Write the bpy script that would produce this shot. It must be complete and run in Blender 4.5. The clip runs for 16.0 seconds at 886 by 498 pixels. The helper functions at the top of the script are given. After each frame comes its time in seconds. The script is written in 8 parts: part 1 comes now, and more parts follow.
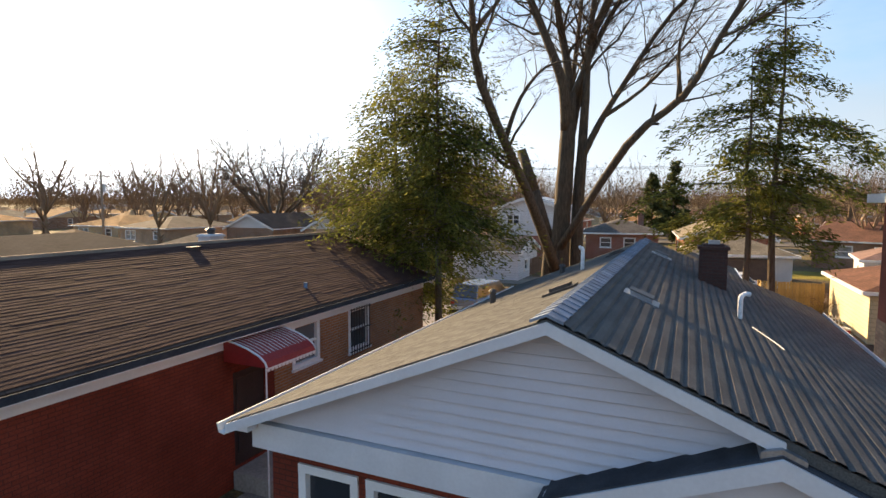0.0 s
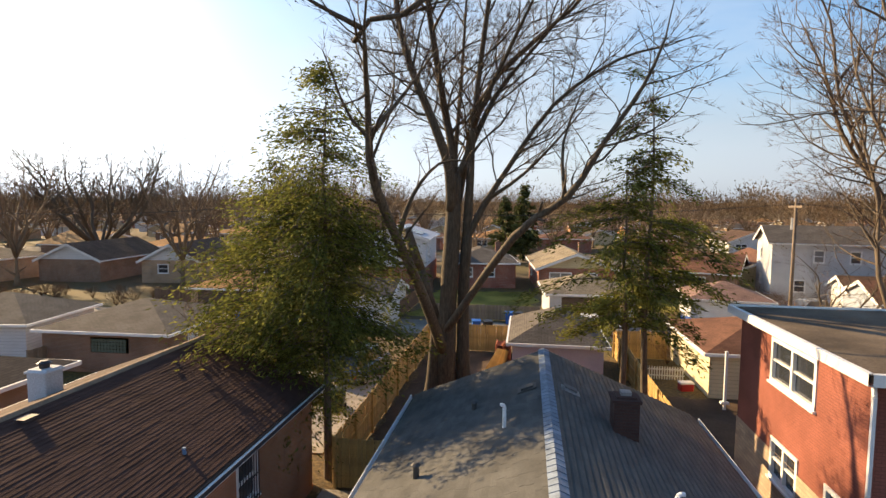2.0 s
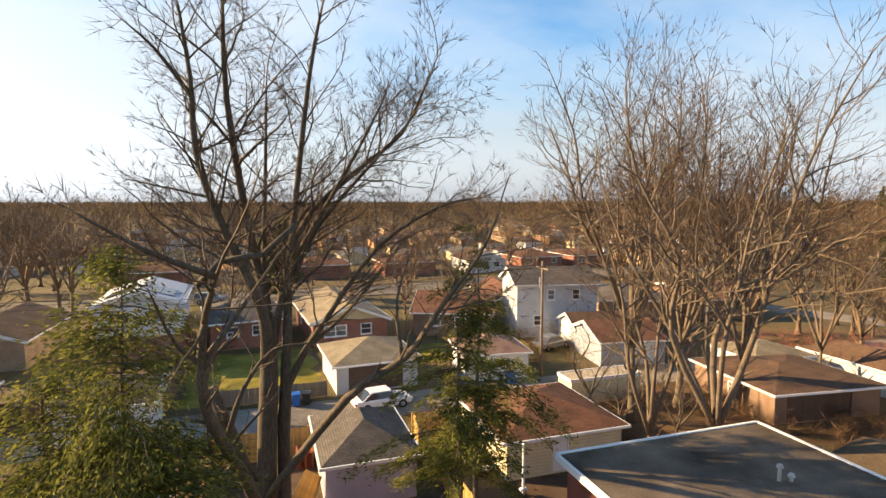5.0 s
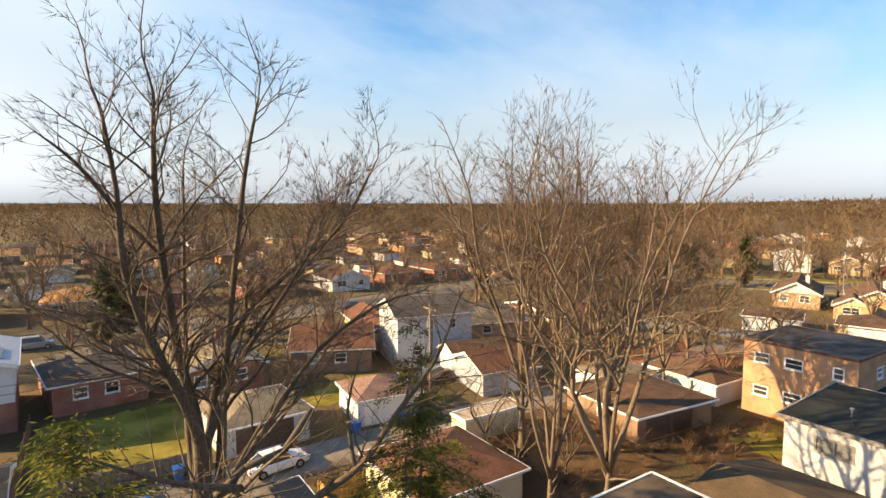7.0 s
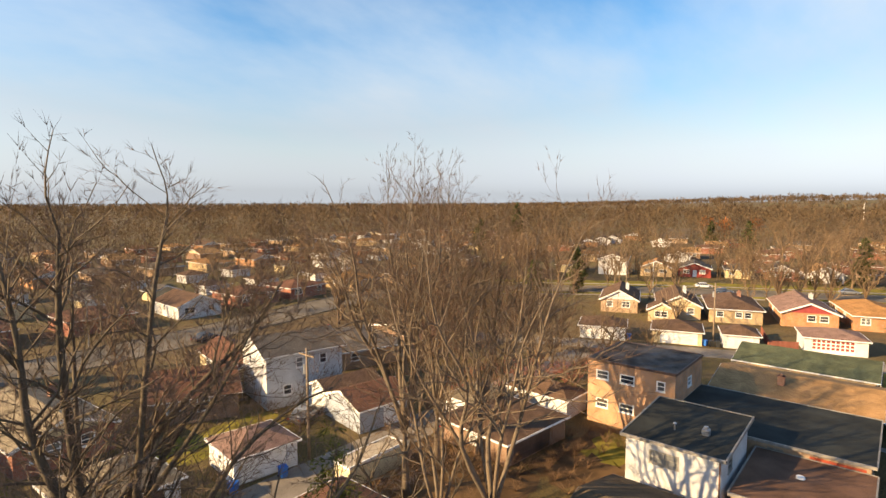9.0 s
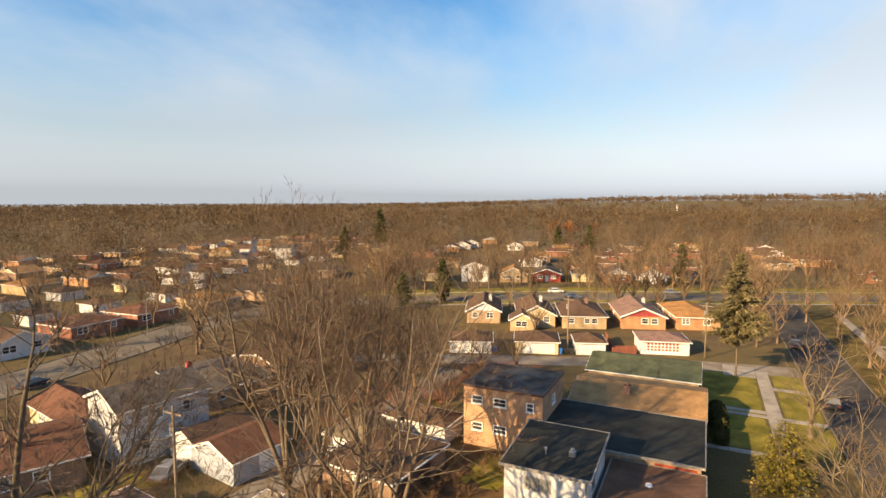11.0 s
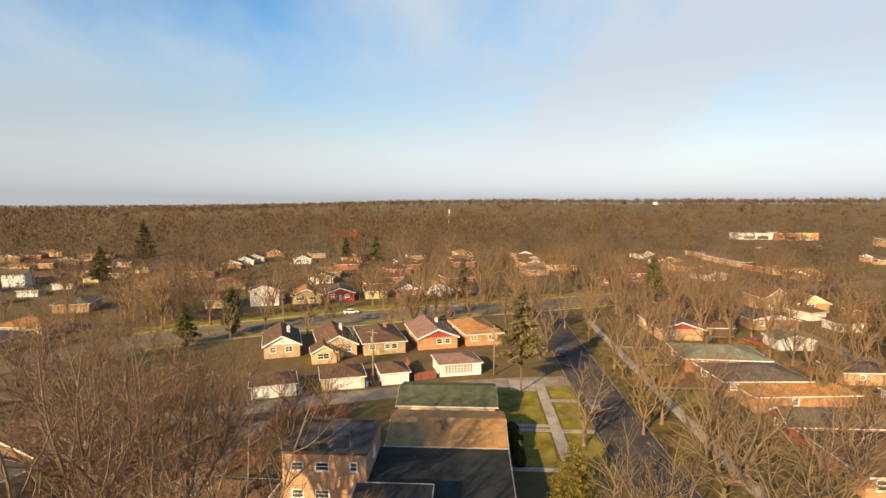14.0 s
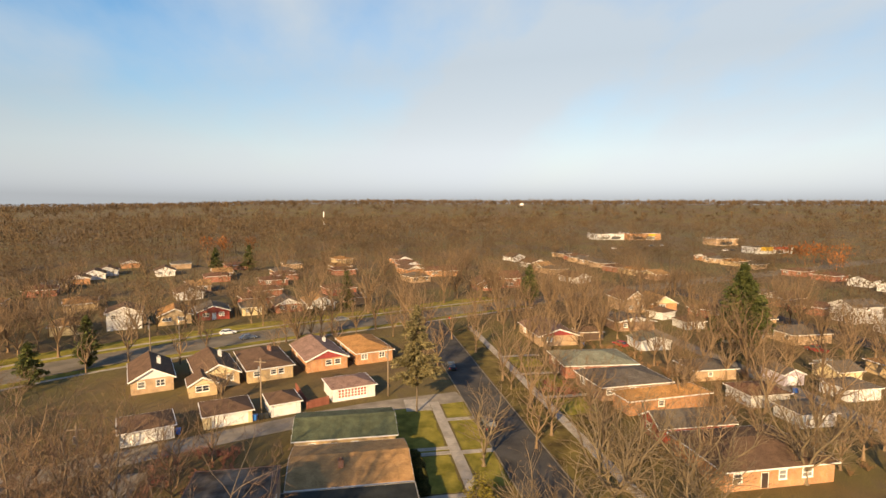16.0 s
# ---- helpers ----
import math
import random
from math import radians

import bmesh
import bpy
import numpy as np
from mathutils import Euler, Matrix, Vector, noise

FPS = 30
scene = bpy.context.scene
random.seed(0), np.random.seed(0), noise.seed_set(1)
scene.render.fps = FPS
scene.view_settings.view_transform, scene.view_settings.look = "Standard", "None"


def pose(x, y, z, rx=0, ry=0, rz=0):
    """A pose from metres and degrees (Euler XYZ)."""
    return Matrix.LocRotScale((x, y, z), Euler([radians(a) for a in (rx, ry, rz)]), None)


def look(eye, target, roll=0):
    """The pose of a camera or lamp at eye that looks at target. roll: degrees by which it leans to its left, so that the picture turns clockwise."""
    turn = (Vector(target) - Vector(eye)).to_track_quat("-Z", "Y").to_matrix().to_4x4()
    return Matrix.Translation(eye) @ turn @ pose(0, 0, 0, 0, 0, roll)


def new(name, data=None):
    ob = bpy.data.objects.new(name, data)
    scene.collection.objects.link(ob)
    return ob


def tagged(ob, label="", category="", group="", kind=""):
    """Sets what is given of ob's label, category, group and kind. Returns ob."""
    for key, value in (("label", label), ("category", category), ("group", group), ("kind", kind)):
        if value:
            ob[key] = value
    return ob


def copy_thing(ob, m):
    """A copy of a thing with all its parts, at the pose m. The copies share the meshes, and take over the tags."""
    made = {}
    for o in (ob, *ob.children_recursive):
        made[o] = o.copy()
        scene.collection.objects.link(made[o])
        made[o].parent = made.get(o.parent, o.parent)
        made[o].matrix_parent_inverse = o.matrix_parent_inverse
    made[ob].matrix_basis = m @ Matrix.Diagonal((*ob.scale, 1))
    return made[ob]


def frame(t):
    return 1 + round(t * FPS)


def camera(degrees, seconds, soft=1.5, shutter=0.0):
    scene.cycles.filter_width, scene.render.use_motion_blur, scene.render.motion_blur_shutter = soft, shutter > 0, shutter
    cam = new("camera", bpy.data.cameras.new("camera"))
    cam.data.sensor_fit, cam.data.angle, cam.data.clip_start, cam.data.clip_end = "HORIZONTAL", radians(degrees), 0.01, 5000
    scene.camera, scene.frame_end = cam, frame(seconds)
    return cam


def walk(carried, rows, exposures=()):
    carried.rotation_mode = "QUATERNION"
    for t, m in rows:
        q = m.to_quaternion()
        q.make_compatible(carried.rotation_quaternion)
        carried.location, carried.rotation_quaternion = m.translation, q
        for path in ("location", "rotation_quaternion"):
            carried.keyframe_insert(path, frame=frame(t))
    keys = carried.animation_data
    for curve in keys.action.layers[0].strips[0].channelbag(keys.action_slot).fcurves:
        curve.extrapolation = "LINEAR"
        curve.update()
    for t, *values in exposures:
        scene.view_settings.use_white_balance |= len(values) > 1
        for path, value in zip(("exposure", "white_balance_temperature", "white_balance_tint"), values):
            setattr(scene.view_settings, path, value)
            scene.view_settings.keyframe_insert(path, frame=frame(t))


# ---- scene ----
cam = camera(77.96, 16.0)
walk(cam, [
    (0.0, look((1.438, -5.246, 6.335), (0.622, -3.428, 6.169), 0.1)),
    (0.3, look((1.134, -5.106, 6.906), (0.377, -3.264, 6.730), 0.2)),
    (0.5, look((0.888, -4.995, 7.214), (0.196, -3.126, 7.044), 0.3)),
    (1.0, look((0.490, -4.817, 8.053), (-0.065, -2.902, 7.896), 0.3)),
    (1.5, look((0.041, -4.600, 8.950), (-0.388, -2.653, 8.790), 0.4)),
    (2.0, look((-0.405, -4.377, 9.870), (-0.706, -2.406, 9.707), 0.4)),
    (2.5, look((-0.790, -4.280, 10.860), (-0.946, -2.293, 10.694), 0.25)),
    (3.0, look((-1.243, -4.090, 11.940), (-1.221, -2.097, 11.775), 0.1)),
    (3.5, pose(-1.697, -3.886, 13.080, 85.026, 0.151, -5.243)),
    (4.0, pose(-2.218, -3.476, 14.040, 85.087, 0.208, -9.449)),
    (4.2, pose(-2.422, -3.316, 14.410, 85.122, 0.226, -11.081)),
    (6.3, pose(-5.998, -0.907, 18.165, 85.094, -0.256, -28.869)),
    (6.5, pose(-6.285, -0.867, 18.591, 85.118, -0.202, -30.287)),
    (7.0, pose(-6.992, -0.786, 19.659, 85.173, -0.043, -33.959)),
    (7.5, pose(-7.764, -0.671, 20.703, 85.179, 0.061, -37.818)),
    (8.0, pose(-8.464, -0.531, 21.800, 85.176, 0.127, -41.873)),
    (8.5, pose(-9.098, -0.298, 22.879, 85.125, 0.129, -45.770)),
    (9.0, pose(-9.616, -0.048, 23.914, 85.077, 0.081, -49.824)),
    (9.2, pose(-9.816, 0.052, 24.307, 85.047, 0.065, -51.425)),
    (11.3, pose(-10.642, 1.573, 28.310, 85.035, 0.113, -66.656)),
    (11.5, pose(-10.698, 1.773, 28.723, 85.043, 0.098, -68.297)),
    (12.0, pose(-10.833, 2.306, 29.755, 85.063, 0.064, -72.287)),
    (12.5, pose(-10.901, 2.888, 30.761, 85.074, 0.020, -75.985)),
    (13.0, pose(-10.927, 3.599, 31.768, 85.096, 0.003, -79.720)),
    (13.5, pose(-10.903, 4.390, 32.783, 85.118, -0.021, -83.502)),
    (14.0, pose(-10.797, 5.223, 33.807, 85.137, -0.025, -87.006)),
    (14.5, pose(-10.598, 6.100, 34.801, 85.137, -0.018, -90.411)),
    (15.0, pose(-10.310, 6.986, 35.778, 85.132, -0.022, -93.751)),
    (15.5, pose(-9.906, 7.829, 36.742, 85.106, -0.062, -96.924)),
    (16.0, pose(-9.448, 8.570, 37.711, 85.082, -0.144, -100.146)),
], exposures=((0.0, 1.46, 6250, 10), (1.5, 1.30, 6250, 10), (3.5, 1.49, 6450, 10), (7.0, 1.52, 6600, 10), (9.0, 1.36, 6550, 10), (12.5, 1.22, 6700, 10), (16.0, 1.05, 6800, 10)))

# ---- sky, sun ----
SUN_AZ, SUN_EL = radians(-60), radians(21.5)   # from +y towards +x, above the horizon
world = bpy.data.worlds.new("world")
scene.world = world
world.use_nodes = True
wt = world.node_tree
wt.nodes.clear()
w_out = wt.nodes.new("ShaderNodeOutputWorld")
w_bg = wt.nodes.new("ShaderNodeBackground")
w_sky = wt.nodes.new("ShaderNodeTexSky")
w_sky.sky_type = "NISHITA"
w_sky.sun_disc = False
w_sky.sun_elevation = SUN_EL
w_sky.sun_rotation = SUN_AZ % (2 * math.pi)
w_sky.air_density, w_sky.dust_density, w_sky.ozone_density = 1.0, 0.9, 1.4
w_bg.inputs["Strength"].default_value = 0.05
wt.links.new(w_bg.outputs[0], w_out.inputs[0])
# thin high cloud, drawn out along one direction
w_co = wt.nodes.new("ShaderNodeTexCoord")
w_sep = wt.nodes.new("ShaderNodeSeparateXYZ")
wt.links.new(w_co.outputs["Generated"], w_sep.inputs[0])
w_add = wt.nodes.new("ShaderNodeMath")
w_add.operation, w_add.inputs[1].default_value = "ADD", 0.34
wt.links.new(w_sep.outputs[2], w_add.inputs[0])
w_abs = wt.nodes.new("ShaderNodeMath")
w_abs.operation, w_abs.inputs[1].default_value = "MAXIMUM", 0.3
wt.links.new(w_add.outputs[0], w_abs.inputs[0])
w_comb = wt.nodes.new("ShaderNodeCombineXYZ")
for k in (0, 1):
    dv = wt.nodes.new("ShaderNodeMath")
    dv.operation = "DIVIDE"
    wt.links.new(w_sep.outputs[k], dv.inputs[0])
    wt.links.new(w_abs.outputs[0], dv.inputs[1])
    wt.links.new(dv.outputs[0], w_comb.inputs[k])
w_map = wt.nodes.new("ShaderNodeMapping")
w_map.inputs["Rotation"].default_value = (0, 0, radians(38))
w_map.inputs["Scale"].default_value = (0.55, 0.9, 1)
w_map.inputs["Location"].default_value = (0.264, -0.669, 0)
wt.links.new(w_comb.outputs[0], w_map.inputs[0])
w_no = wt.nodes.new("ShaderNodeTexNoise")
w_no.inputs["Scale"].default_value, w_no.inputs["Detail"].default_value, w_no.inputs["Roughness"].default_value = 1.0, 7, 0.55
wt.links.new(w_map.outputs[0], w_no.inputs[0])
w_ramp = wt.nodes.new("ShaderNodeValToRGB")
w_ramp.color_ramp.elements[0].position, w_ramp.color_ramp.elements[0].color = 0.37, (0.0, 0.0, 0.0, 1)
w_ramp.color_ramp.elements[1].position, w_ramp.color_ramp.elements[1].color = 0.60, (0.9, 0.9, 0.9, 1)
wt.links.new(w_no.outputs[0], w_ramp.inputs[0])
w_hs = wt.nodes.new("ShaderNodeHueSaturation")
w_hs.inputs["Saturation"].default_value, w_hs.inputs["Value"].default_value = 1.35, 1.75
wt.links.new(w_sky.outputs[0], w_hs.inputs["Color"])
# cloud and haze are never darker than the clear sky behind them
w_lum = wt.nodes.new("ShaderNodeRGBToBW")
wt.links.new(w_hs.outputs[0], w_lum.inputs[0])


def veil(least, tint):
    sb = wt.nodes.new("ShaderNodeMath")
    sb.operation, sb.inputs[1].default_value = "SUBTRACT", 6.0
    wt.links.new(w_lum.outputs[0], sb.inputs[0])
    cut = wt.nodes.new("ShaderNodeMath")
    cut.operation, cut.inputs[1].default_value = "MAXIMUM", 0.0
    wt.links.new(sb.outputs[0], cut.inputs[0])
    mx = wt.nodes.new("ShaderNodeMath")
    mx.operation, mx.inputs[1].default_value, mx.inputs[2].default_value = "MULTIPLY_ADD", 0.5, least
    wt.links.new(cut.outputs[0], mx.inputs[0])
    ml = wt.nodes.new("ShaderNodeMix")
    ml.data_type, ml.blend_type, ml.inputs[0].default_value = "RGBA", "MULTIPLY", 1.0
    ml.inputs[6].default_value = (*tint, 1)
    wt.links.new(mx.outputs[0], ml.inputs[7])
    return ml.outputs[2]


# the cloud thins out overhead
w_up = wt.nodes.new("ShaderNodeMapRange")
w_up.interpolation_type = "SMOOTHSTEP"
w_up.inputs[1].default_value, w_up.inputs[2].default_value, w_up.inputs[3].default_value, w_up.inputs[4].default_value = 0.35, 0.75, 1.0, 0.1
wt.links.new(w_sep.outputs[2], w_up.inputs[0])
w_cl = wt.nodes.new("ShaderNodeMath")
w_cl.operation = "MULTIPLY"
wt.links.new(w_ramp.outputs[0], w_cl.inputs[0])
wt.links.new(w_up.outputs[0], w_cl.inputs[1])
w_mix = wt.nodes.new("ShaderNodeMix")
w_mix.data_type = "RGBA"
wt.links.new(w_cl.outputs[0], w_mix.inputs[0])
wt.links.new(w_hs.outputs[0], w_mix.inputs[6])
wt.links.new(veil(6.6, (0.89, 1.0, 1.11)), w_mix.inputs[7])
w_hz = wt.nodes.new("ShaderNodeMapRange")
w_hz.inputs[1].default_value, w_hz.inputs[2].default_value, w_hz.inputs[3].default_value, w_hz.inputs[4].default_value = -0.02, 0.30, 1.0, 0.0
w_hz.interpolation_type = "SMOOTHSTEP"
wt.links.new(w_sep.outputs[2], w_hz.inputs[0])
w_mix2 = wt.nodes.new("ShaderNodeMix")
w_mix2.data_type = "RGBA"
wt.links.new(w_hz.outputs[0], w_mix2.inputs[0])
wt.links.new(w_mix.outputs[2], w_mix2.inputs[6])
wt.links.new(veil(4.7, (0.93, 1.0, 1.08)), w_mix2.inputs[7])
wt.links.new(w_mix2.outputs[2], w_bg.inputs[0])

sun_data = bpy.data.lights.new("sun", "SUN")
sun_data.energy, sun_data.angle, sun_data.color = 5.0, radians(0.6), (1.0, 0.69, 0.355)
sun = new("sun", sun_data)
toward = Vector((math.sin(SUN_AZ) * math.cos(SUN_EL), math.cos(SUN_AZ) * math.cos(SUN_EL), math.sin(SUN_EL)))
sun.matrix_basis = look(toward * 100, (0, 0, 0))

# ---- materials ----
MATS = {}


def nodes(name):
    m = bpy.data.materials.new(name)
    m.use_nodes = True
    t = m.node_tree
    return m, t, t.nodes["Principled BSDF"]


def tone(c, k):
    return (min(c[0] * k, 1), min(c[1] * k, 1), min(c[2] * k, 1), 1)


def coords(t, uv=False):
    n = t.nodes.new("ShaderNodeTexCoord")
    return n.outputs["UV" if uv else "Object"]


def noise_tex(t, vec, scale, detail=4, rough=0.55):
    n = t.nodes.new("ShaderNodeTexNoise")
    n.inputs["Scale"].default_value, n.inputs["Detail"].default_value, n.inputs["Roughness"].default_value = scale, detail, rough
    t.links.new(vec, n.inputs["Vector"])
    return n.outputs[0]


def ramp(t, fac, c0, c1, p0=0.35, p1=0.65):
    n = t.nodes.new("ShaderNodeValToRGB")
    e = n.color_ramp.elements
    e[0].position, e[0].color, e[1].position, e[1].color = p0, c0, p1, c1
    t.links.new(fac, n.inputs[0])
    return n.outputs[0]


def blend(t, fac, a, b, kind="MIX"):
    n = t.nodes.new("ShaderNodeMix")
    n.data_type, n.blend_type = "RGBA", kind
    for k, v in ((0, fac), (6, a), (7, b)):
        if isinstance(v, (int, float, tuple)):
            n.inputs[k].default_value = v
        else:
            t.links.new(v, n.inputs[k])
    return n.outputs[2]


def bump(t, bsdf, height, strength, distance=0.02):
    n = t.nodes.new("ShaderNodeBump")
    n.inputs["Strength"].default_value, n.inputs["Distance"].default_value = strength, distance
    t.links.new(height, n.inputs["Height"])
    t.links.new(n.outputs[0], bsdf.inputs["Normal"])


def vary_by_object(t, col, amount):
    info = t.nodes.new("ShaderNodeObjectInfo")
    mr = t.nodes.new("ShaderNodeMapRange")
    mr.inputs[3].default_value, mr.inputs[4].default_value = 1 - amount, 1 + amount
    t.links.new(info.outputs["Random"], mr.inputs[0])
    return blend(t, 1.0, col, mr.outputs[0], "MULTIPLY")


def vary_by_island(t, col, amount):
    info = t.nodes.new("ShaderNodeNewGeometry")
    mr = t.nodes.new("ShaderNodeMapRange")
    mr.inputs[3].default_value, mr.inputs[4].default_value = 1 - amount, 1 + amount
    t.links.new(info.outputs["Random Per Island"], mr.inputs[0])
    return blend(t, 1.0, col, mr.outputs[0], "MULTIPLY")


def plain(name, c, rough=0.7, var=0.18, scale=2.0, fine=25.0, relief=0.25, metal=0.0, objects=0.0, islands=0.0, c2=None, speck=0.16):
    """A weathered surface: broad blotches and fine grain."""
    if name in MATS:
        return MATS[name]
    m, t, b = nodes(name)
    vec = coords(t)
    broad = ramp(t, noise_tex(t, vec, scale, 5), tone(c, 1 - var), tone(c2 or c, 1 + var * 0.6))
    grain = ramp(t, noise_tex(t, vec, fine, 3), (1 - speck, 1 - speck, 1 - speck, 1), (1 + speck * 0.7, 1 + speck * 0.7, 1 + speck * 0.7, 1))
    col = blend(t, 1.0, broad, grain, "MULTIPLY")
    if objects:
        col = vary_by_object(t, col, objects)
    if islands:
        col = vary_by_island(t, col, islands)
    t.links.new(col, b.inputs["Base Color"])
    b.inputs["Roughness"].default_value, b.inputs["Metallic"].default_value = rough, metal
    b.inputs["Specular IOR Level"].default_value = 0.5 if rough < 0.8 else 0.15
    bump(t, b, noise_tex(t, vec, fine, 3), relief)
    MATS[name] = m
    return m


def coursed(name, c1, c2, joint, width, height, gap, rough=0.85, stain=0.2, relief=0.5, var_objects=0.0, offset=0.5):
    """Brick, shingle, block or lap courses, laid by metre along the wall or slope."""
    if name in MATS:
        return MATS[name]
    m, t, b = nodes(name)
    vec = coords(t, True)
    br = t.nodes.new("ShaderNodeTexBrick")
    br.inputs["Scale"].default_value = 1.0
    br.inputs["Brick Width"].default_value, br.inputs["Row Height"].default_value = width, height
    br.inputs["Mortar Size"].default_value, br.inputs["Mortar Smooth"].default_value = gap, 0.3
    br.inputs["Bias"].default_value = 0.0
    br.offset = offset
    for k, v in (("Color1", c1), ("Color2", c2), ("Mortar", joint)):
        br.inputs[k].default_value = tone(v, 1)
    t.links.new(vec, br.inputs["Vector"])
    obj = coords(t)
    blot = ramp(t, noise_tex(t, obj, 0.7, 6), (1 - stain, 1 - stain, 1 - stain, 1), (1 + stain * 0.5, 1 + stain * 0.5, 1 + stain * 0.5, 1))
    col = blend(t, 1.0, br.outputs["Color"], blot, "MULTIPLY")
    grain = ramp(t, noise_tex(t, obj, 40, 2), (0.85, 0.85, 0.85, 1), (1.1, 1.1, 1.1, 1))
    col = blend(t, 1.0, col, grain, "MULTIPLY")
    if var_objects:
        col = vary_by_object(t, col, var_objects)
    t.links.new(col, b.inputs["Base Color"])
    b.inputs["Roughness"].default_value = rough
    b.inputs["Specular IOR Level"].default_value = 0.2
    inv = t.nodes.new("ShaderNodeMath")
    inv.operation, inv.inputs[0].default_value = "SUBTRACT", 1.0
    t.links.new(br.outputs["Fac"], inv.inputs[1])
    bump(t, b, inv.outputs[0], relief, 0.012)
    MATS[name] = m
    return m


def brick(name, c, k=1.25, joint=(0.36, 0.30, 0.25)):
    return coursed(name, c, tone(c, k)[:3], joint, 0.22, 0.076, 0.010, stain=0.25)


def shingle(name, c, k=1.3, row=0.145):
    return coursed(name, c, tone(c, k)[:3], tone(c, 0.5)[:3], 0.34, row, 0.012, rough=0.95, stain=0.25, relief=0.7)


def siding(name, c):
    return coursed(name, c, tone(c, 0.97)[:3], tone(c, 0.62)[:3], 3.7, 0.2, 0.012, rough=0.55, stain=0.08, relief=0.6)


def far_glass():
    """Glass before a dark room with half-drawn blinds."""
    if "dim_glass" in MATS:
        return MATS["dim_glass"]
    m, t, b = nodes("dim_glass")
    info = t.nodes.new("ShaderNodeObjectInfo")
    col = ramp(t, info.outputs["Random"], (0.03, 0.035, 0.045, 1), (0.26, 0.27, 0.27, 1), 0.35, 0.95)
    t.links.new(col, b.inputs["Base Color"])
    b.inputs["Roughness"].default_value = 0.06
    b.inputs["Specular IOR Level"].default_value = 0.6
    MATS["dim_glass"] = m
    return m


def leafy(name, c, c2, rough=0.65, trans=0.25):
    if name in MATS:
        return MATS[name]
    m, t, b = nodes(name)
    vec = coords(t)
    col = ramp(t, noise_tex(t, vec, 0.9, 4), tone(c, 0.75), tone(c2, 1.1))
    col = vary_by_island(t, col, 0.45)
    t.links.new(col, b.inputs["Base Color"])
    b.inputs["Roughness"].default_value = rough
    b.inputs["Specular IOR Level"].default_value = 0.12
    tr = t.nodes.new("ShaderNodeBsdfTranslucent")
    t.links.new(col, tr.inputs[0])
    mx = t.nodes.new("ShaderNodeMixShader")
    mx.inputs[0].default_value = trans
    t.links.new(b.outputs[0], mx.inputs[1])
    t.links.new(tr.outputs[0], mx.inputs[2])
    t.links.new(mx.outputs[0], t.nodes["Material Output"].inputs[0])
    MATS[name] = m
    return m


def barky(name, c, c2, rough=0.9, islands=0.0):
    if name in MATS:
        return MATS[name]
    m, t, b = nodes(name)
    vec = coords(t)
    mp = t.nodes.new("ShaderNodeMapping")
    mp.inputs["Scale"].default_value = (6, 6, 1.2)
    t.links.new(vec, mp.inputs[0])
    n1 = noise_tex(t, mp.outputs[0], 2.5, 5, 0.65)
    col = ramp(t, n1, tone(c, 0.7), tone(c2, 1.15), 0.3, 0.7)
    col = vary_by_object(t, col, 0.15)
    if islands:
        col = vary_by_island(t, col, islands)
    t.links.new(col, b.inputs["Base Color"])
    b.inputs["Roughness"].default_value = rough
    bump(t, b, n1, 0.6, 0.03)
    MATS[name] = m
    return m


WHITE = plain("white_paint", (0.78, 0.78, 0.76), 0.5, 0.08, 1.2, speck=0.03, relief=0.08)
CREAM = plain("cream_paint", (0.72, 0.62, 0.38), 0.6, 0.1, 1.0)
DARKWOOD = plain("dark_door", (0.05, 0.035, 0.03), 0.5)
BROWNDOOR = plain("brown_garage_door", (0.10, 0.065, 0.05), 0.6)
METAL = plain("grey_metal", (0.35, 0.36, 0.38), 0.4, 0.15, 4, metal=0.7)
BLACK = plain("black_metal", (0.02, 0.02, 0.022), 0.45)
CONCRETE = plain("concrete", (0.33, 0.30, 0.26), 0.9, 0.25, 0.5, 18, 0.3)
PALEROAD = plain("pale_road", (0.17, 0.148, 0.115), 0.9, 0.25, 0.2, 30, 0.4)
ASPHALT = plain("asphalt", (0.068, 0.064, 0.060), 0.9, 0.3, 0.25, 30, 0.4)
ALLEY = plain("alley_surface", (0.24, 0.21, 0.17), 0.95, 0.3, 0.3, 14, 0.4)
BARK = barky("bark", (0.072, 0.056, 0.038), (0.14, 0.108, 0.072))
BARK_DARK = barky("dark_bark", (0.06, 0.046, 0.031), (0.125, 0.095, 0.06))
BARK_PALE = barky("pale_bark", (0.11, 0.084, 0.052), (0.20, 0.152, 0.092))
BARK_FAR = barky("weathered_bark", (0.125, 0.085, 0.050), (0.23, 0.158, 0.094), islands=0.2)
BARK_TALL = barky("tall_tree_bark", (0.095, 0.072, 0.048), (0.185, 0.14, 0.095))
GROVE = barky("grove_wood", (0.10, 0.066, 0.037), (0.185, 0.122, 0.068), islands=0.45)
TWIG = barky("twigs", (0.11, 0.07, 0.038), (0.185, 0.12, 0.066))
TWIG_PALE = barky("pale_twigs", (0.10, 0.069, 0.037), (0.165, 0.115, 0.062))
TWIG_FAR = barky("far_twigs", (0.098, 0.064, 0.036), (0.17, 0.112, 0.060))
NEEDLE = leafy("conifer_needles", (0.077, 0.097, 0.023), (0.200, 0.196, 0.044), rough=0.95, trans=0.4)
NEEDLE_DARK = leafy("dark_conifer_needles", (0.045, 0.06, 0.022), (0.10, 0.11, 0.035))
HEDGE = leafy("hedge_leaves", (0.05, 0.055, 0.015), (0.10, 0.09, 0.03))
YELLOWBUSH = leafy("golden_bush_leaves", (0.14, 0.13, 0.02), (0.26, 0.21, 0.04))
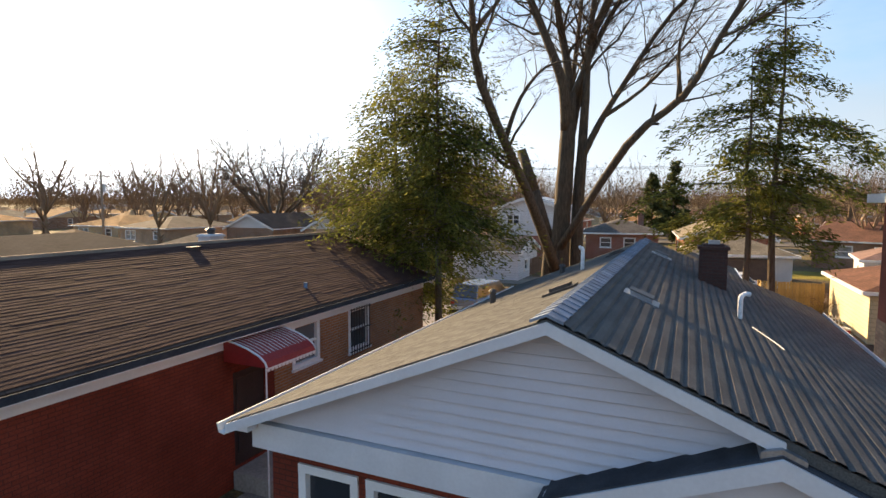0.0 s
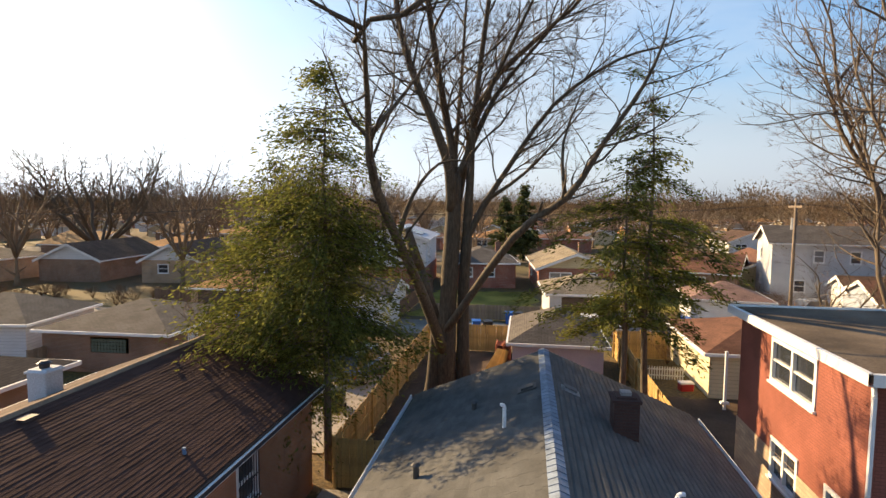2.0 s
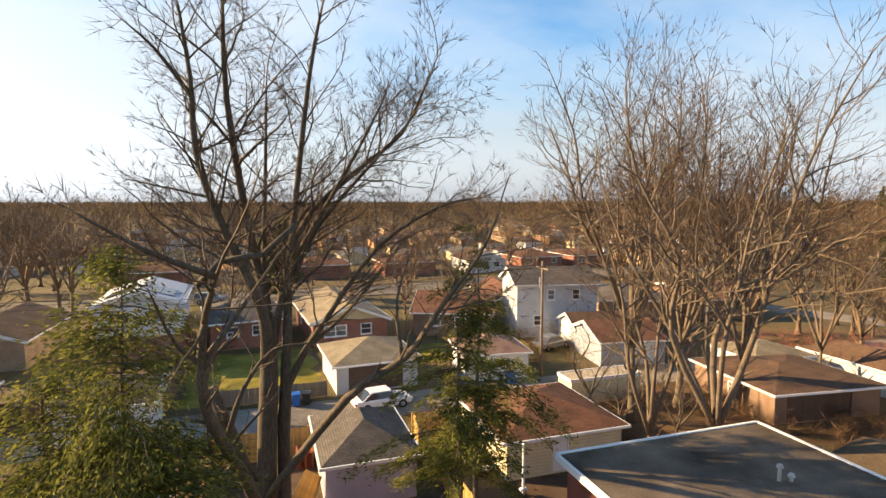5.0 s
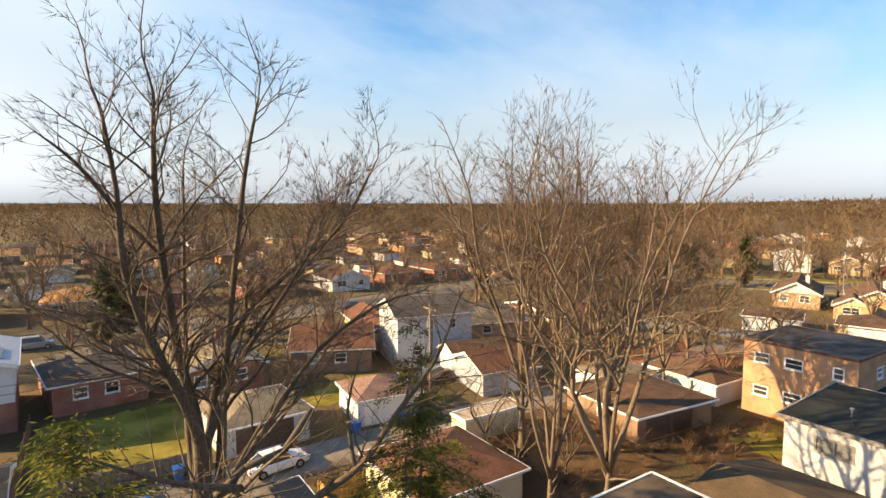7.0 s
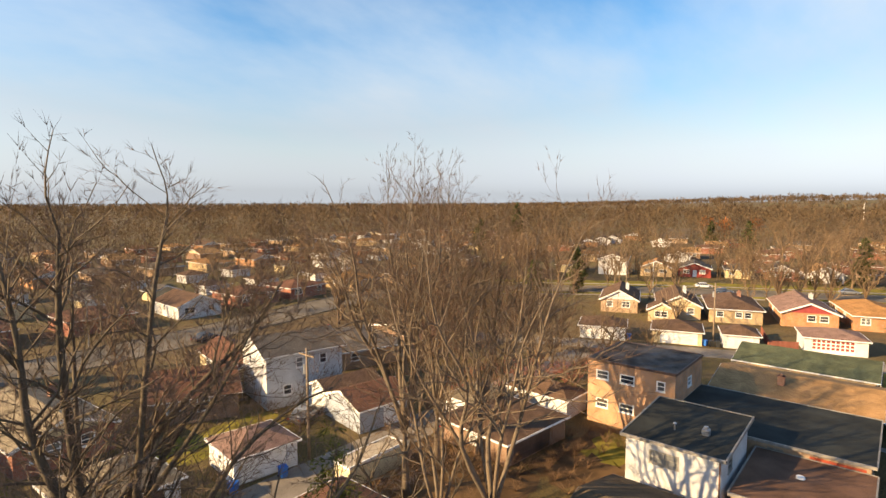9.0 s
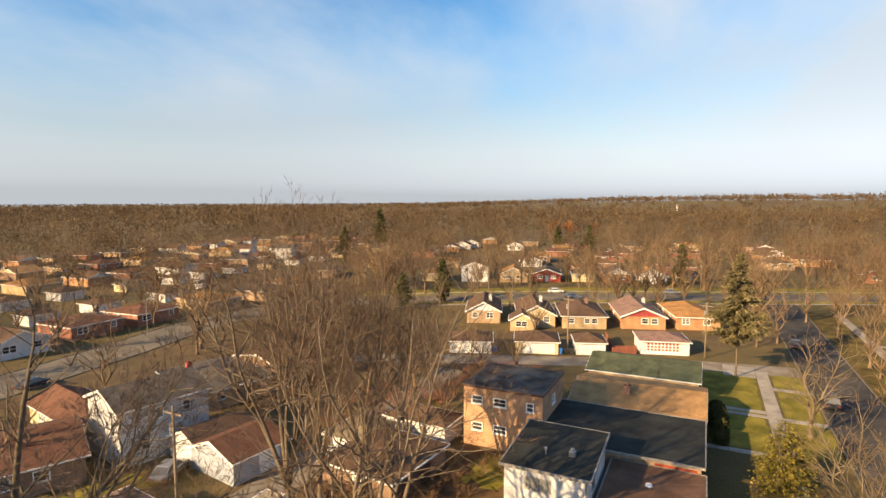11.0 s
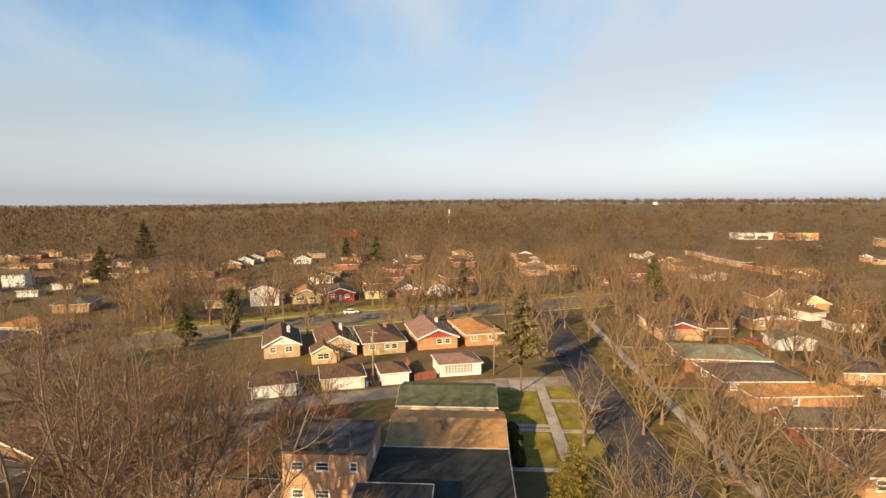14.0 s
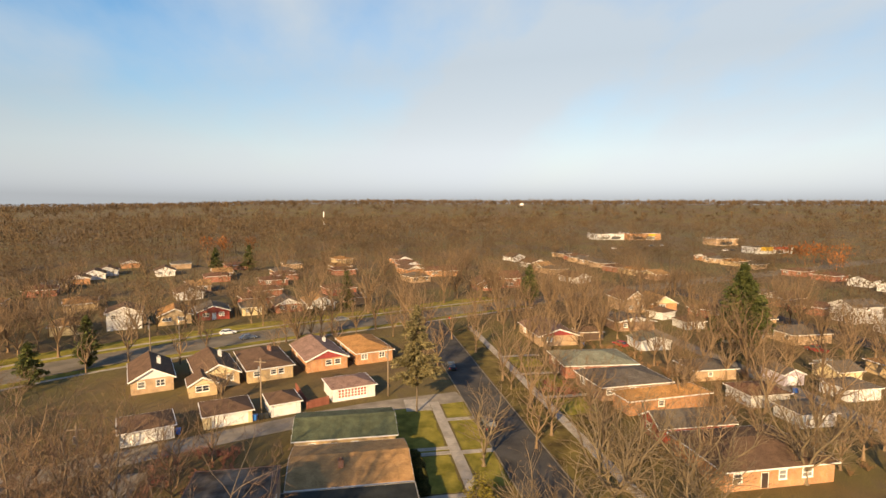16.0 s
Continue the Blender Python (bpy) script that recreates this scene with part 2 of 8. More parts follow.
TWIG_MAPLE = barky("maple_twigs", (0.12, 0.084, 0.062), (0.22, 0.155, 0.115))
TWIG_TALL = barky("tall_tree_twigs", (0.118, 0.074, 0.046), (0.205, 0.130, 0.080))
REDTWIG = barky("red_twigs", (0.20, 0.07, 0.05), (0.32, 0.12, 0.08))
FENCEWOOD = plain("new_pine_boards", (0.50, 0.32, 0.10), 0.75, 0.2, 1.5, 30, 0.3, objects=0.16)
TYRE = plain("tyre", (0.02, 0.02, 0.02), 0.85)
RIM = plain("rim", (0.5, 0.5, 0.52), 0.35, metal=0.8)
BLUEBIN = plain("blue_plastic", (0.02, 0.13, 0.48), 0.45, 0.08)
DARKBIN = plain("black_plastic", (0.02, 0.022, 0.024), 0.5, 0.08)


# ---- mesh helpers ----
class G:
    """Collects the faces of one mesh."""

    def __init__(self):
        self.v, self.f = [], []

    def poly(self, *pts):
        n = len(self.v)
        self.v.extend(tuple(p) for p in pts)
        self.f.append(tuple(range(n, n + len(pts))))

    def box(self, x0, y0, z0, x1, y1, z1):
        n = len(self.v)
        self.v += [(x0, y0, z0), (x1, y0, z0), (x1, y1, z0), (x0, y1, z0), (x0, y0, z1), (x1, y0, z1), (x1, y1, z1), (x0, y1, z1)]
        self.f += [tuple(n + i for i in q) for q in ((0, 3, 2, 1), (4, 5, 6, 7), (0, 1, 5, 4), (1, 2, 6, 5), (2, 3, 7, 6), (3, 0, 4, 7))]
        return self

    def cbox(self, x0, y0, z0, x1, y1, z1, c=0.02):
        """A box with its vertical and top edges broken."""
        n = len(self.v)
        ring = [(x0 + c, y0), (x1 - c, y0), (x1, y0 + c), (x1, y1 - c), (x1 - c, y1), (x0 + c, y1), (x0, y1 - c), (x0, y0 + c)]
        mx, my = (x0 + x1) / 2, (y0 + y1) / 2
        self.v += [(a, b, z0) for a, b in ring] + [(a, b, z1 - c) for a, b in ring]
        self.v += [(mx + (a - mx) * (1 - 2 * c / max(x1 - x0, 4 * c)), my + (b - my) * (1 - 2 * c / max(y1 - y0, 4 * c)), z1) for a, b in ring]
        for k in (0, 8):
            for i in range(8):
                j = (i + 1) % 8
                self.f.append((n + k + i, n + k + j, n + k + 8 + j, n + k + 8 + i))
        self.f += [tuple(n + 16 + i for i in range(8)), tuple(n + i for i in reversed(range(8)))]
        return self

    def prism(self, profile, a, b, axis=1):
        """A profile of (u, z) pairs, anticlockwise, drawn from a to b along axis 0 or 1."""
        n, k = len(self.v), len(profile)
        for w in (a, b):
            self.v += [((w, u, z) if axis == 0 else (u, w, z)) for u, z in profile]
        for i in range(k):
            j = (i + 1) % k
            self.f.append((n + i, n + j, n + k + j, n + k + i))
        self.f += [tuple(n + i for i in reversed(range(k))), tuple(n + k + i for i in range(k))]
        return self

    def tube(self, p, q, r0, r1, n=6, caps=True):
        p, q = Vector(p), Vector(q)
        d = (q - p)
        if d.length < 1e-6:
            return self
        d.normalize()
        a = d.orthogonal().normalized()
        b = d.cross(a)
        k = len(self.v)
        for c, r in ((p, r0), (q, r1)):
            for i in range(n):
                w = 2 * math.pi * i / n
                s = c + (a * math.cos(w) + b * math.sin(w)) * r
                self.v.append((s.x, s.y, s.z))
        for i in range(n):
            j = (i + 1) % n
            self.f.append((k + i, k + j, k + n + j, k + n + i))
        if caps:
            self.f += [tuple(k + i for i in reversed(range(n))), tuple(k + n + i for i in range(n))]
        return self

    def sweep(self, pts, radii, n=8):
        """One closed, tapering tube through many points."""
        k0 = len(self.v)
        a = None
        for i, p in enumerate(pts):
            d = (pts[min(i + 1, len(pts) - 1)] - pts[max(i - 1, 0)]).normalized()
            a = d.orthogonal().normalized() if a is None else (a - d * a.dot(d)).normalized()
            b = d.cross(a)
            for j in range(n):
                w = 2 * math.pi * j / n
                self.v.append(tuple(p + (a * math.cos(w) + b * math.sin(w)) * radii[i]))
        for i in range(len(pts) - 1):
            for j in range(n):
                h = (j + 1) % n
                q = k0 + i * n
                self.f.append((q + j, q + h, q + n + h, q + n + j))
        self.f += [tuple(k0 + j for j in reversed(range(n))), tuple(k0 + (len(pts) - 1) * n + j for j in range(n))]
        return self

    def pipe(self, pts, r, n=6):
        for p, q in zip(pts, pts[1:]):
            self.tube(p, q, r, r, n)
        return self

    def mesh(self, name, mat, uv=True, smooth=False):
        me = bpy.data.meshes.new(name)
        me.from_pydata(self.v, [], self.f)
        if uv and self.f:
            layer = me.uv_layers.new(name="UVMap")
            co = []
            for poly in me.polygons:
                n = poly.normal
                if abs(n.z) > 0.995:
                    u, w = Vector((1, 0, 0)), Vector((0, 1, 0))
                else:
                    u = Vector((-n.y, n.x, 0)).normalized()
                    w = n.cross(u)
                for vi in poly.vertices:
                    c = me.vertices[vi].co
                    co += [c.dot(u), c.dot(w)]
            layer.data.foreach_set("uv", co)
        if smooth:
            me.polygons.foreach_set("use_smooth", [True] * len(me.polygons))
        me.materials.append(mat)
        me.update()
        return me

    def part(self, name, mat, parent, label="", at=None, uv=True, smooth=False):
        ob = new(name, self.mesh(name, mat, uv, smooth))
        ob.parent = parent
        if at is not None:
            ob.matrix_basis = at
        if label:
            ob["label"] = label
        return ob

    def thing(self, name, mat, m, label, category, group="", kind="", uv=True, smooth=False):
        ob = new(name, self.mesh(name, mat, uv, smooth))
        ob.matrix_basis = m
        return tagged(ob, label, category, group, kind)


def base(name, m, label, category, group="", kind=""):
    ob = new(name)
    ob.empty_display_size = 0.3
    ob.matrix_basis = m
    return tagged(ob, label, category, group, kind)


TAKEN = []    # (x, y, radius) of ground that is built on


def free(x, y, r):
    return all((x - a) ** 2 + (y - b) ** 2 > (r + c) ** 2 for a, b, c in TAKEN)


# ---- ground, roads ----
def ground_mat():
    m, t, b = nodes("winter_grass")
    vec = coords(t)
    big = noise_tex(t, vec, 0.02, 6, 0.6)
    mid = noise_tex(t, vec, 0.22, 5, 0.6)
    fine = noise_tex(t, vec, 6.0, 4, 0.7)
    straw = ramp(t, mid, (0.07, 0.043, 0.015, 1), (0.14, 0.09, 0.03, 1))
    green = ramp(t, fine, (0.07, 0.058, 0.009, 1), (0.145, 0.115, 0.019, 1))
    col = blend(t, ramp(t, big, (0, 0, 0, 1), (0.8, 0.8, 0.8, 1), 0.42, 0.6), straw, green)
    soil = ramp(t, mid, (0, 0, 0, 1), (0.75, 0.75, 0.75, 1), 0.56, 0.72)
    col = blend(t, soil, col, (0.075, 0.05, 0.03, 1))
    grain = ramp(t, fine, (0.55, 0.55, 0.55, 1), (1.4, 1.4, 1.4, 1), 0.4, 0.62)
    col = blend(t, 1.0, col, grain, "MULTIPLY")
    t.links.new(col, b.inputs["Base Color"])
    b.inputs["Roughness"].default_value = 0.95
    bump(t, b, fine, 0.8, 0.06)
    return m


GRASS = ground_mat()
LAWN = plain("green_lawn", (0.17, 0.155, 0.022), 0.95, 0.3, 0.35, 9, 0.8, c2=(0.23, 0.19, 0.035))
DRYLAWN = plain("dry_leaf_litter", (0.12, 0.073, 0.035), 0.95, 0.35, 0.4, 8, 0.9)
DIRT = plain("bare_soil", (0.10, 0.068, 0.045), 0.95, 0.3, 0.5, 9, 0.8)
g = G()
rings = [0, 60, 200, 700, 2200, 4700]
seg = 48
g.v.append((0, 0, 0))
for r in rings[1:]:
    for i in range(seg):
        w = 2 * math.pi * i / seg
        g.v.append((r * math.cos(w) + 20, r * math.sin(w) + 10, 0))
for i in range(seg):
    g.f.append((0, 1 + i, 1 + (i + 1) % seg))
for k in range(len(rings) - 2):
    for i in range(seg):
        j = (i + 1) % seg
        a, b = 1 + k * seg, 1 + (k + 1) * seg
        g.f.append((a + i, b + i, b + j, a + j))
g.thing("ground", GRASS, pose(0, 0, 0), "flat ground of winter grass, straw and bare soil", "ground", kind="structure")


def offset_line(pts, off):
    out = []
    for i, p in enumerate(pts):
        a = Vector(pts[max(i - 1, 0)])
        b = Vector(pts[min(i + 1, len(pts) - 1)])
        d = (b - a).normalized()
        out.append((p[0] - d.y * off, p[1] + d.x * off))
    return out


def smooth_line(pts, n=6):
    out = []
    for i in range(len(pts) - 1):
        p0, p1, p2, p3 = (Vector(pts[max(i - 1, 0)]), Vector(pts[i]), Vector(pts[i + 1]), Vector(pts[min(i + 2, len(pts) - 1)]))
        for k in range(n):
            t = k / n
            out.append(tuple(0.5 * (2 * p1 + (p2 - p0) * t + (2 * p0 - 5 * p1 + 4 * p2 - p3) * t * t + (3 * p1 - p0 - 3 * p2 + p3) * t ** 3)))
    out.append(tuple(pts[-1]))
    return out


def band(pts, left, right, z0, z1, mesh=None):
    """A slab along a line, from the offset left to the offset right of it."""
    g = mesh or G()
    a, b = offset_line(pts, left), offset_line(pts, right)
    for i in range(len(pts) - 1):
        p, q, r, s = a[i], a[i + 1], b[i + 1], b[i]
        g.poly((*s, z1), (*r, z1), (*q, z1), (*p, z1))
        g.poly((*p, z0), (*q, z0), (*q, z1), (*p, z1))
        g.poly((*r, z0), (*s, z0), (*s, z1), (*r, z1))
    for i in (0, -1):
        g.poly((*a[i], z0), (*a[i], z1), (*b[i], z1), (*b[i], z0))
    return g


KERB = plain("worn_kerb", (0.17, 0.15, 0.12), 0.9, 0.35, 0.6, 14, 0.3)


def road(pts, half, z=0.03, mat=ASPHALT, kerbs=True, label="worn grey asphalt street"):
    band(pts, half, -half, -0.05, z).thing("road", mat, pose(0, 0, 0), label, "road", kind="structure")
    if kerbs:
        for s in (1, -1):
            band(pts, s * (half + 0.18), s * half, -0.05, 0.14).thing("kerb", KERB, pose(0, 0, 0), "weathered concrete kerb beside the street", "kerb", kind="structure")
    for p in pts:
        TAKEN.append((p[0], p[1], half + 2))


def paving(x0, y0, x1, y1, z=0.06, mat=CONCRETE, name="pavement", label="pale concrete walk with joints", step=0):
    """A walk of slabs, each a piece of its own."""
    root = base(name, pose(0, 0, 0), label, "pavement", kind="structure")
    along = abs(x1 - x0) > abs(y1 - y0)
    n = max(1, int(round((abs(x1 - x0) if along else abs(y1 - y0)) / step))) if step else 1
    for i in range(n):
        a, b = i / n, (i + 1) / n
        gap = 0.015 if n > 1 else 0
        g = G()
        if along:
            g.box(x0 + (x1 - x0) * a + gap, y0, -0.05, x0 + (x1 - x0) * b - gap, y1, z + random.uniform(-0.006, 0.006))
        else:
            g.box(x0, y0 + (y1 - y0) * a + gap, -0.05, x1, y0 + (y1 - y0) * b - gap, z + random.uniform(-0.006, 0.006))
        g.part("slab", mat, root)
    return root


def patch(x0, y0, x1, y1, mat, label, z=0.012, wob=0.6, name="lawn"):
    """A stretch of lawn or soil with an uneven edge."""
    g = G()
    rng = random.Random(int(x0 * 7 + y0 * 13))
    pts = []
    for a, b, n in (((x0, y0), (x1, y0), 10), ((x1, y0), (x1, y1), 10), ((x1, y1), (x0, y1), 10), ((x0, y1), (x0, y0), 10)):
        for k in range(n):
            t = k / n
            pts.append((a[0] + (b[0] - a[0]) * t + rng.uniform(-wob, wob), a[1] + (b[1] - a[1]) * t + rng.uniform(-wob, wob), z))
    g.poly(*pts)
    g.thing(name, mat, pose(0, 0, 0), label, name, kind="structure")


road([(x, -17.3) for x in range(-260, 161, 10)], 3.9, label="dark asphalt street lined with bare trees")
main_line = smooth_line([(-330, 96), (-150, 95), (0, 94), (45, 98), (80, 104), (105, 96), (122, 78), (134, 60), (144, 42), (154, 21), (165, -6), (178, -36), (200, -92), (240, -200), (300, -360)], 5)
road(main_line, 5.6, z=0.034, mat=PALEROAD, label="wide curving grey asphalt street")
road([(x, 38.6) for x in range(-110, 71, 10)], 2.4, z=0.024, mat=ALLEY, kerbs=False, label="rough pale alley between garages")
road(smooth_line([(66, 62), (72, 49), (78.2, 34), (83.5, 20), (89, 4), (92, -13.2)], 5), 2.7, z=0.028, mat=ALLEY, kerbs=False, label="pale concrete alley with cracks")
road([(x, -80) for x in range(20, 171, 10)], 2.4, z=0.024, mat=ALLEY, kerbs=False, label="rough pale alley between garages")
road([(x, 205) for x in range(-330, 331, 15)], 4.2, label="grey asphalt street")
road([(x, -130) for x in range(-60, 200, 15)], 4.2, label="grey asphalt street")
paving(-60, -8.4, 90, -6.7, step=1.5)
paving(20, -29.2, 150, -27.5, step=3.0)


# ---- houses ----
def frame_of(side, w, d):
    """Maps (along, out, up) of a wall, seen from outside, into the house."""
    if side == "s":
        return lambda u, o, z: (-w / 2 + u, -d / 2 - o, z)
    if side == "n":
        return lambda u, o, z: (w / 2 - u, d / 2 + o, z)
    if side == "e":
        return lambda u, o, z: (w / 2 + o, -d / 2 + u, z)
    return lambda u, o, z: (-w / 2 - o, d / 2 - u, z)


def bar(g, P, u0, u1, z0, z1, o0, o1):
    a = [P(u0, o0, z0), P(u1, o0, z0), P(u1, o1, z0), P(u0, o1, z0), P(u0, o0, z1), P(u1, o0, z1), P(u1, o1, z1), P(u0, o1, z1)]
    for q in ((0, 1, 2, 3), (7, 6, 5, 4), (4, 5, 1, 0), (5, 6, 2, 1), (6, 7, 3, 2), (7, 4, 0, 3)):
        g.poly(*[a[i] for i in q])


def panel(g, P, width, z0, z1, holes, deep=0.12):
    us = sorted({0, width, *[h[0] for h in holes], *[h[0] + h[2] for h in holes]})
    zs = sorted({z0, z1, *[h[1] for h in holes], *[h[1] + h[3] for h in holes]})
    us, zs = [u for u in us if 0 <= u <= width], [z for z in zs if z0 <= z <= z1]
    for a, b in zip(us, us[1:]):
        for c, e in zip(zs, zs[1:]):
            m, n = (a + b) / 2, (c + e) / 2
            if not any(h[0] < m < h[0] + h[2] and h[1] < n < h[1] + h[3] for h in holes):
                g.poly(P(a, 0, c), P(b, 0, c), P(b, 0, e), P(a, 0, e))
    for u, z, ww, hh in holes:
        x, y = u + ww, z + hh
        g.poly(P(u, 0, z), P(u, 0, y), P(u, -deep, y), P(u, -deep, z))
        g.poly(P(x, 0, y), P(x, 0, z), P(x, -deep, z), P(x, -deep, y))
        g.poly(P(u, 0, y), P(x, 0, y), P(x, -deep, y), P(u, -deep, y))
        g.poly(P(x, 0, z), P(u, 0, z), P(u, -deep, z), P(x, -deep, z))


def window(root, P, u, z, w, h, trim, sashes=1, rail=True, sill=True, bars=False):
    g = G()
    t = 0.075
    bar(g, P, u - 0.04, u + w + 0.04, z + h - t, z + h + 0.04, -0.1, 0.035)
    bar(g, P, u - 0.04, u + w + 0.04, z - 0.04, z + t, -0.1, 0.035)
    for k in range(sashes + 1):
        c = u + w * k / sashes
        a, b = (u - 0.04, u + t) if k == 0 else ((u + w - t, u + w + 0.04) if k == sashes else (c - t * 0.7, c + t * 0.7))
        bar(g, P, a, b, z, z + h, -0.1, 0.03)
    if rail:
        bar(g, P, u, u + w, z + h / 2 - 0.03, z + h / 2 + 0.03, -0.1, 0.0)
    win = g.part("window", trim, root)
    g = G()
    g.poly(P(u, -0.07, z), P(u + w, -0.07, z), P(u + w, -0.07, z + h), P(u, -0.07, z + h))
    g.part("pane", far_glass(), win)
    if sill:
        g = G()
        bar(g, P, u - 0.08, u + w + 0.08, z - 0.09, z - 0.03, -0.02, 0.09)
        g.part("sill", trim, win)
    if bars:
        g = G()
        for k in range(int(w / 0.14) + 1):
            bar(g, P, u + k * 0.14, u + k * 0.14 + 0.02, z - 0.1, z + h + 0.05, 0.10, 0.12)
        for k in (0.0, 0.5, 1.0):
            bar(g, P, u - 0.05, u + w + 0.05, z + h * k - 0.015, z + h * k + 0.015, 0.09, 0.11)
        g.part("window_guard", BLACK, win, "black iron window guard")
    return win


def door(root, P, u, w, h, mat, z=0.1, simple=False):
    g = G()
    bar(g, P, u, u + w, z, z + h, -0.1, -0.05)
    for a, b in ((0.12, 0.5), (0.56, 0.92)):
        bar(g, P, u + w * 0.15, u + w * 0.85, z + h * a, z + h * b, -0.05, -0.035)
    d = g.part("door", mat, root)
    if simple:
        return
    g = G()
    bar(g, P, u - 0.07, u, z, z + h + 0.07, -0.1, 0.02)
    bar(g, P, u + w, u + w + 0.07, z, z + h + 0.07, -0.1, 0.02)
    bar(g, P, u, u + w, z + h, z + h + 0.07, -0.1, 0.02)
    g.part("door_frame", WHITE, d)


def garage_door(root, P, u, w, h, mat, z=0.04, panes=False, simple=False):
    g = G()
    rows, cols = (4, max(2, int(w / 0.6))) if panes else (4, max(2, int(w / 1.2)))
    bar(g, P, u, u + w, z, z + h, -0.12, -0.08)
    pieces = []
    for r in range(rows):
        for c in range(cols):
            a, b = u + w * c / cols, u + w * (c + 1) / cols
            pieces.append((a + 0.05, b - 0.05, z + h * r / rows + 0.04, z + h * (r + 1) / rows - 0.04))
    d = g.part("garage_door", mat, root)
    for a, b, c, e in ([] if simple else pieces):
        g = G()
        bar(g, P, a, b, c, e, -0.08, -0.055)
        g.part("door_panel", mat, d)
    if panes:
        g = G()
        for r in range(1, rows):
            for c in range(cols):
                a, b = u + w * c / cols, u + w * (c + 1) / cols
                bar(g, P, a + 0.1, b - 0.1, z + h * r / rows + 0.08, z + h * (r + 1) / rows - 0.08, -0.055, -0.05)
        g.part("pane", plain("red_panes", (0.28, 0.05, 0.04), 0.3), d, "dull red square panes in rows")


def gable_roof(w, d, eave, rise, over, along_y, thick=0.13, shift=0.0):
    """Profile and run of a gabled roof; shift moves the ridge sideways."""
    half, run = ((w, d) if along_y else (d, w))
    half = half / 2 + over
    s = rise / (half - over)
    lo = eave - s * over
    top = eave + rise
    prof = [(-half, lo), (half, lo), (half, lo + thick), (shift, top + thick), (-half, lo + thick)]
    under = [(-half, lo), (shift, top), (half, lo), (half, lo + thick), (shift, top + thick), (-half, lo + thick)]
    return under, run / 2 + over, lo, top, half


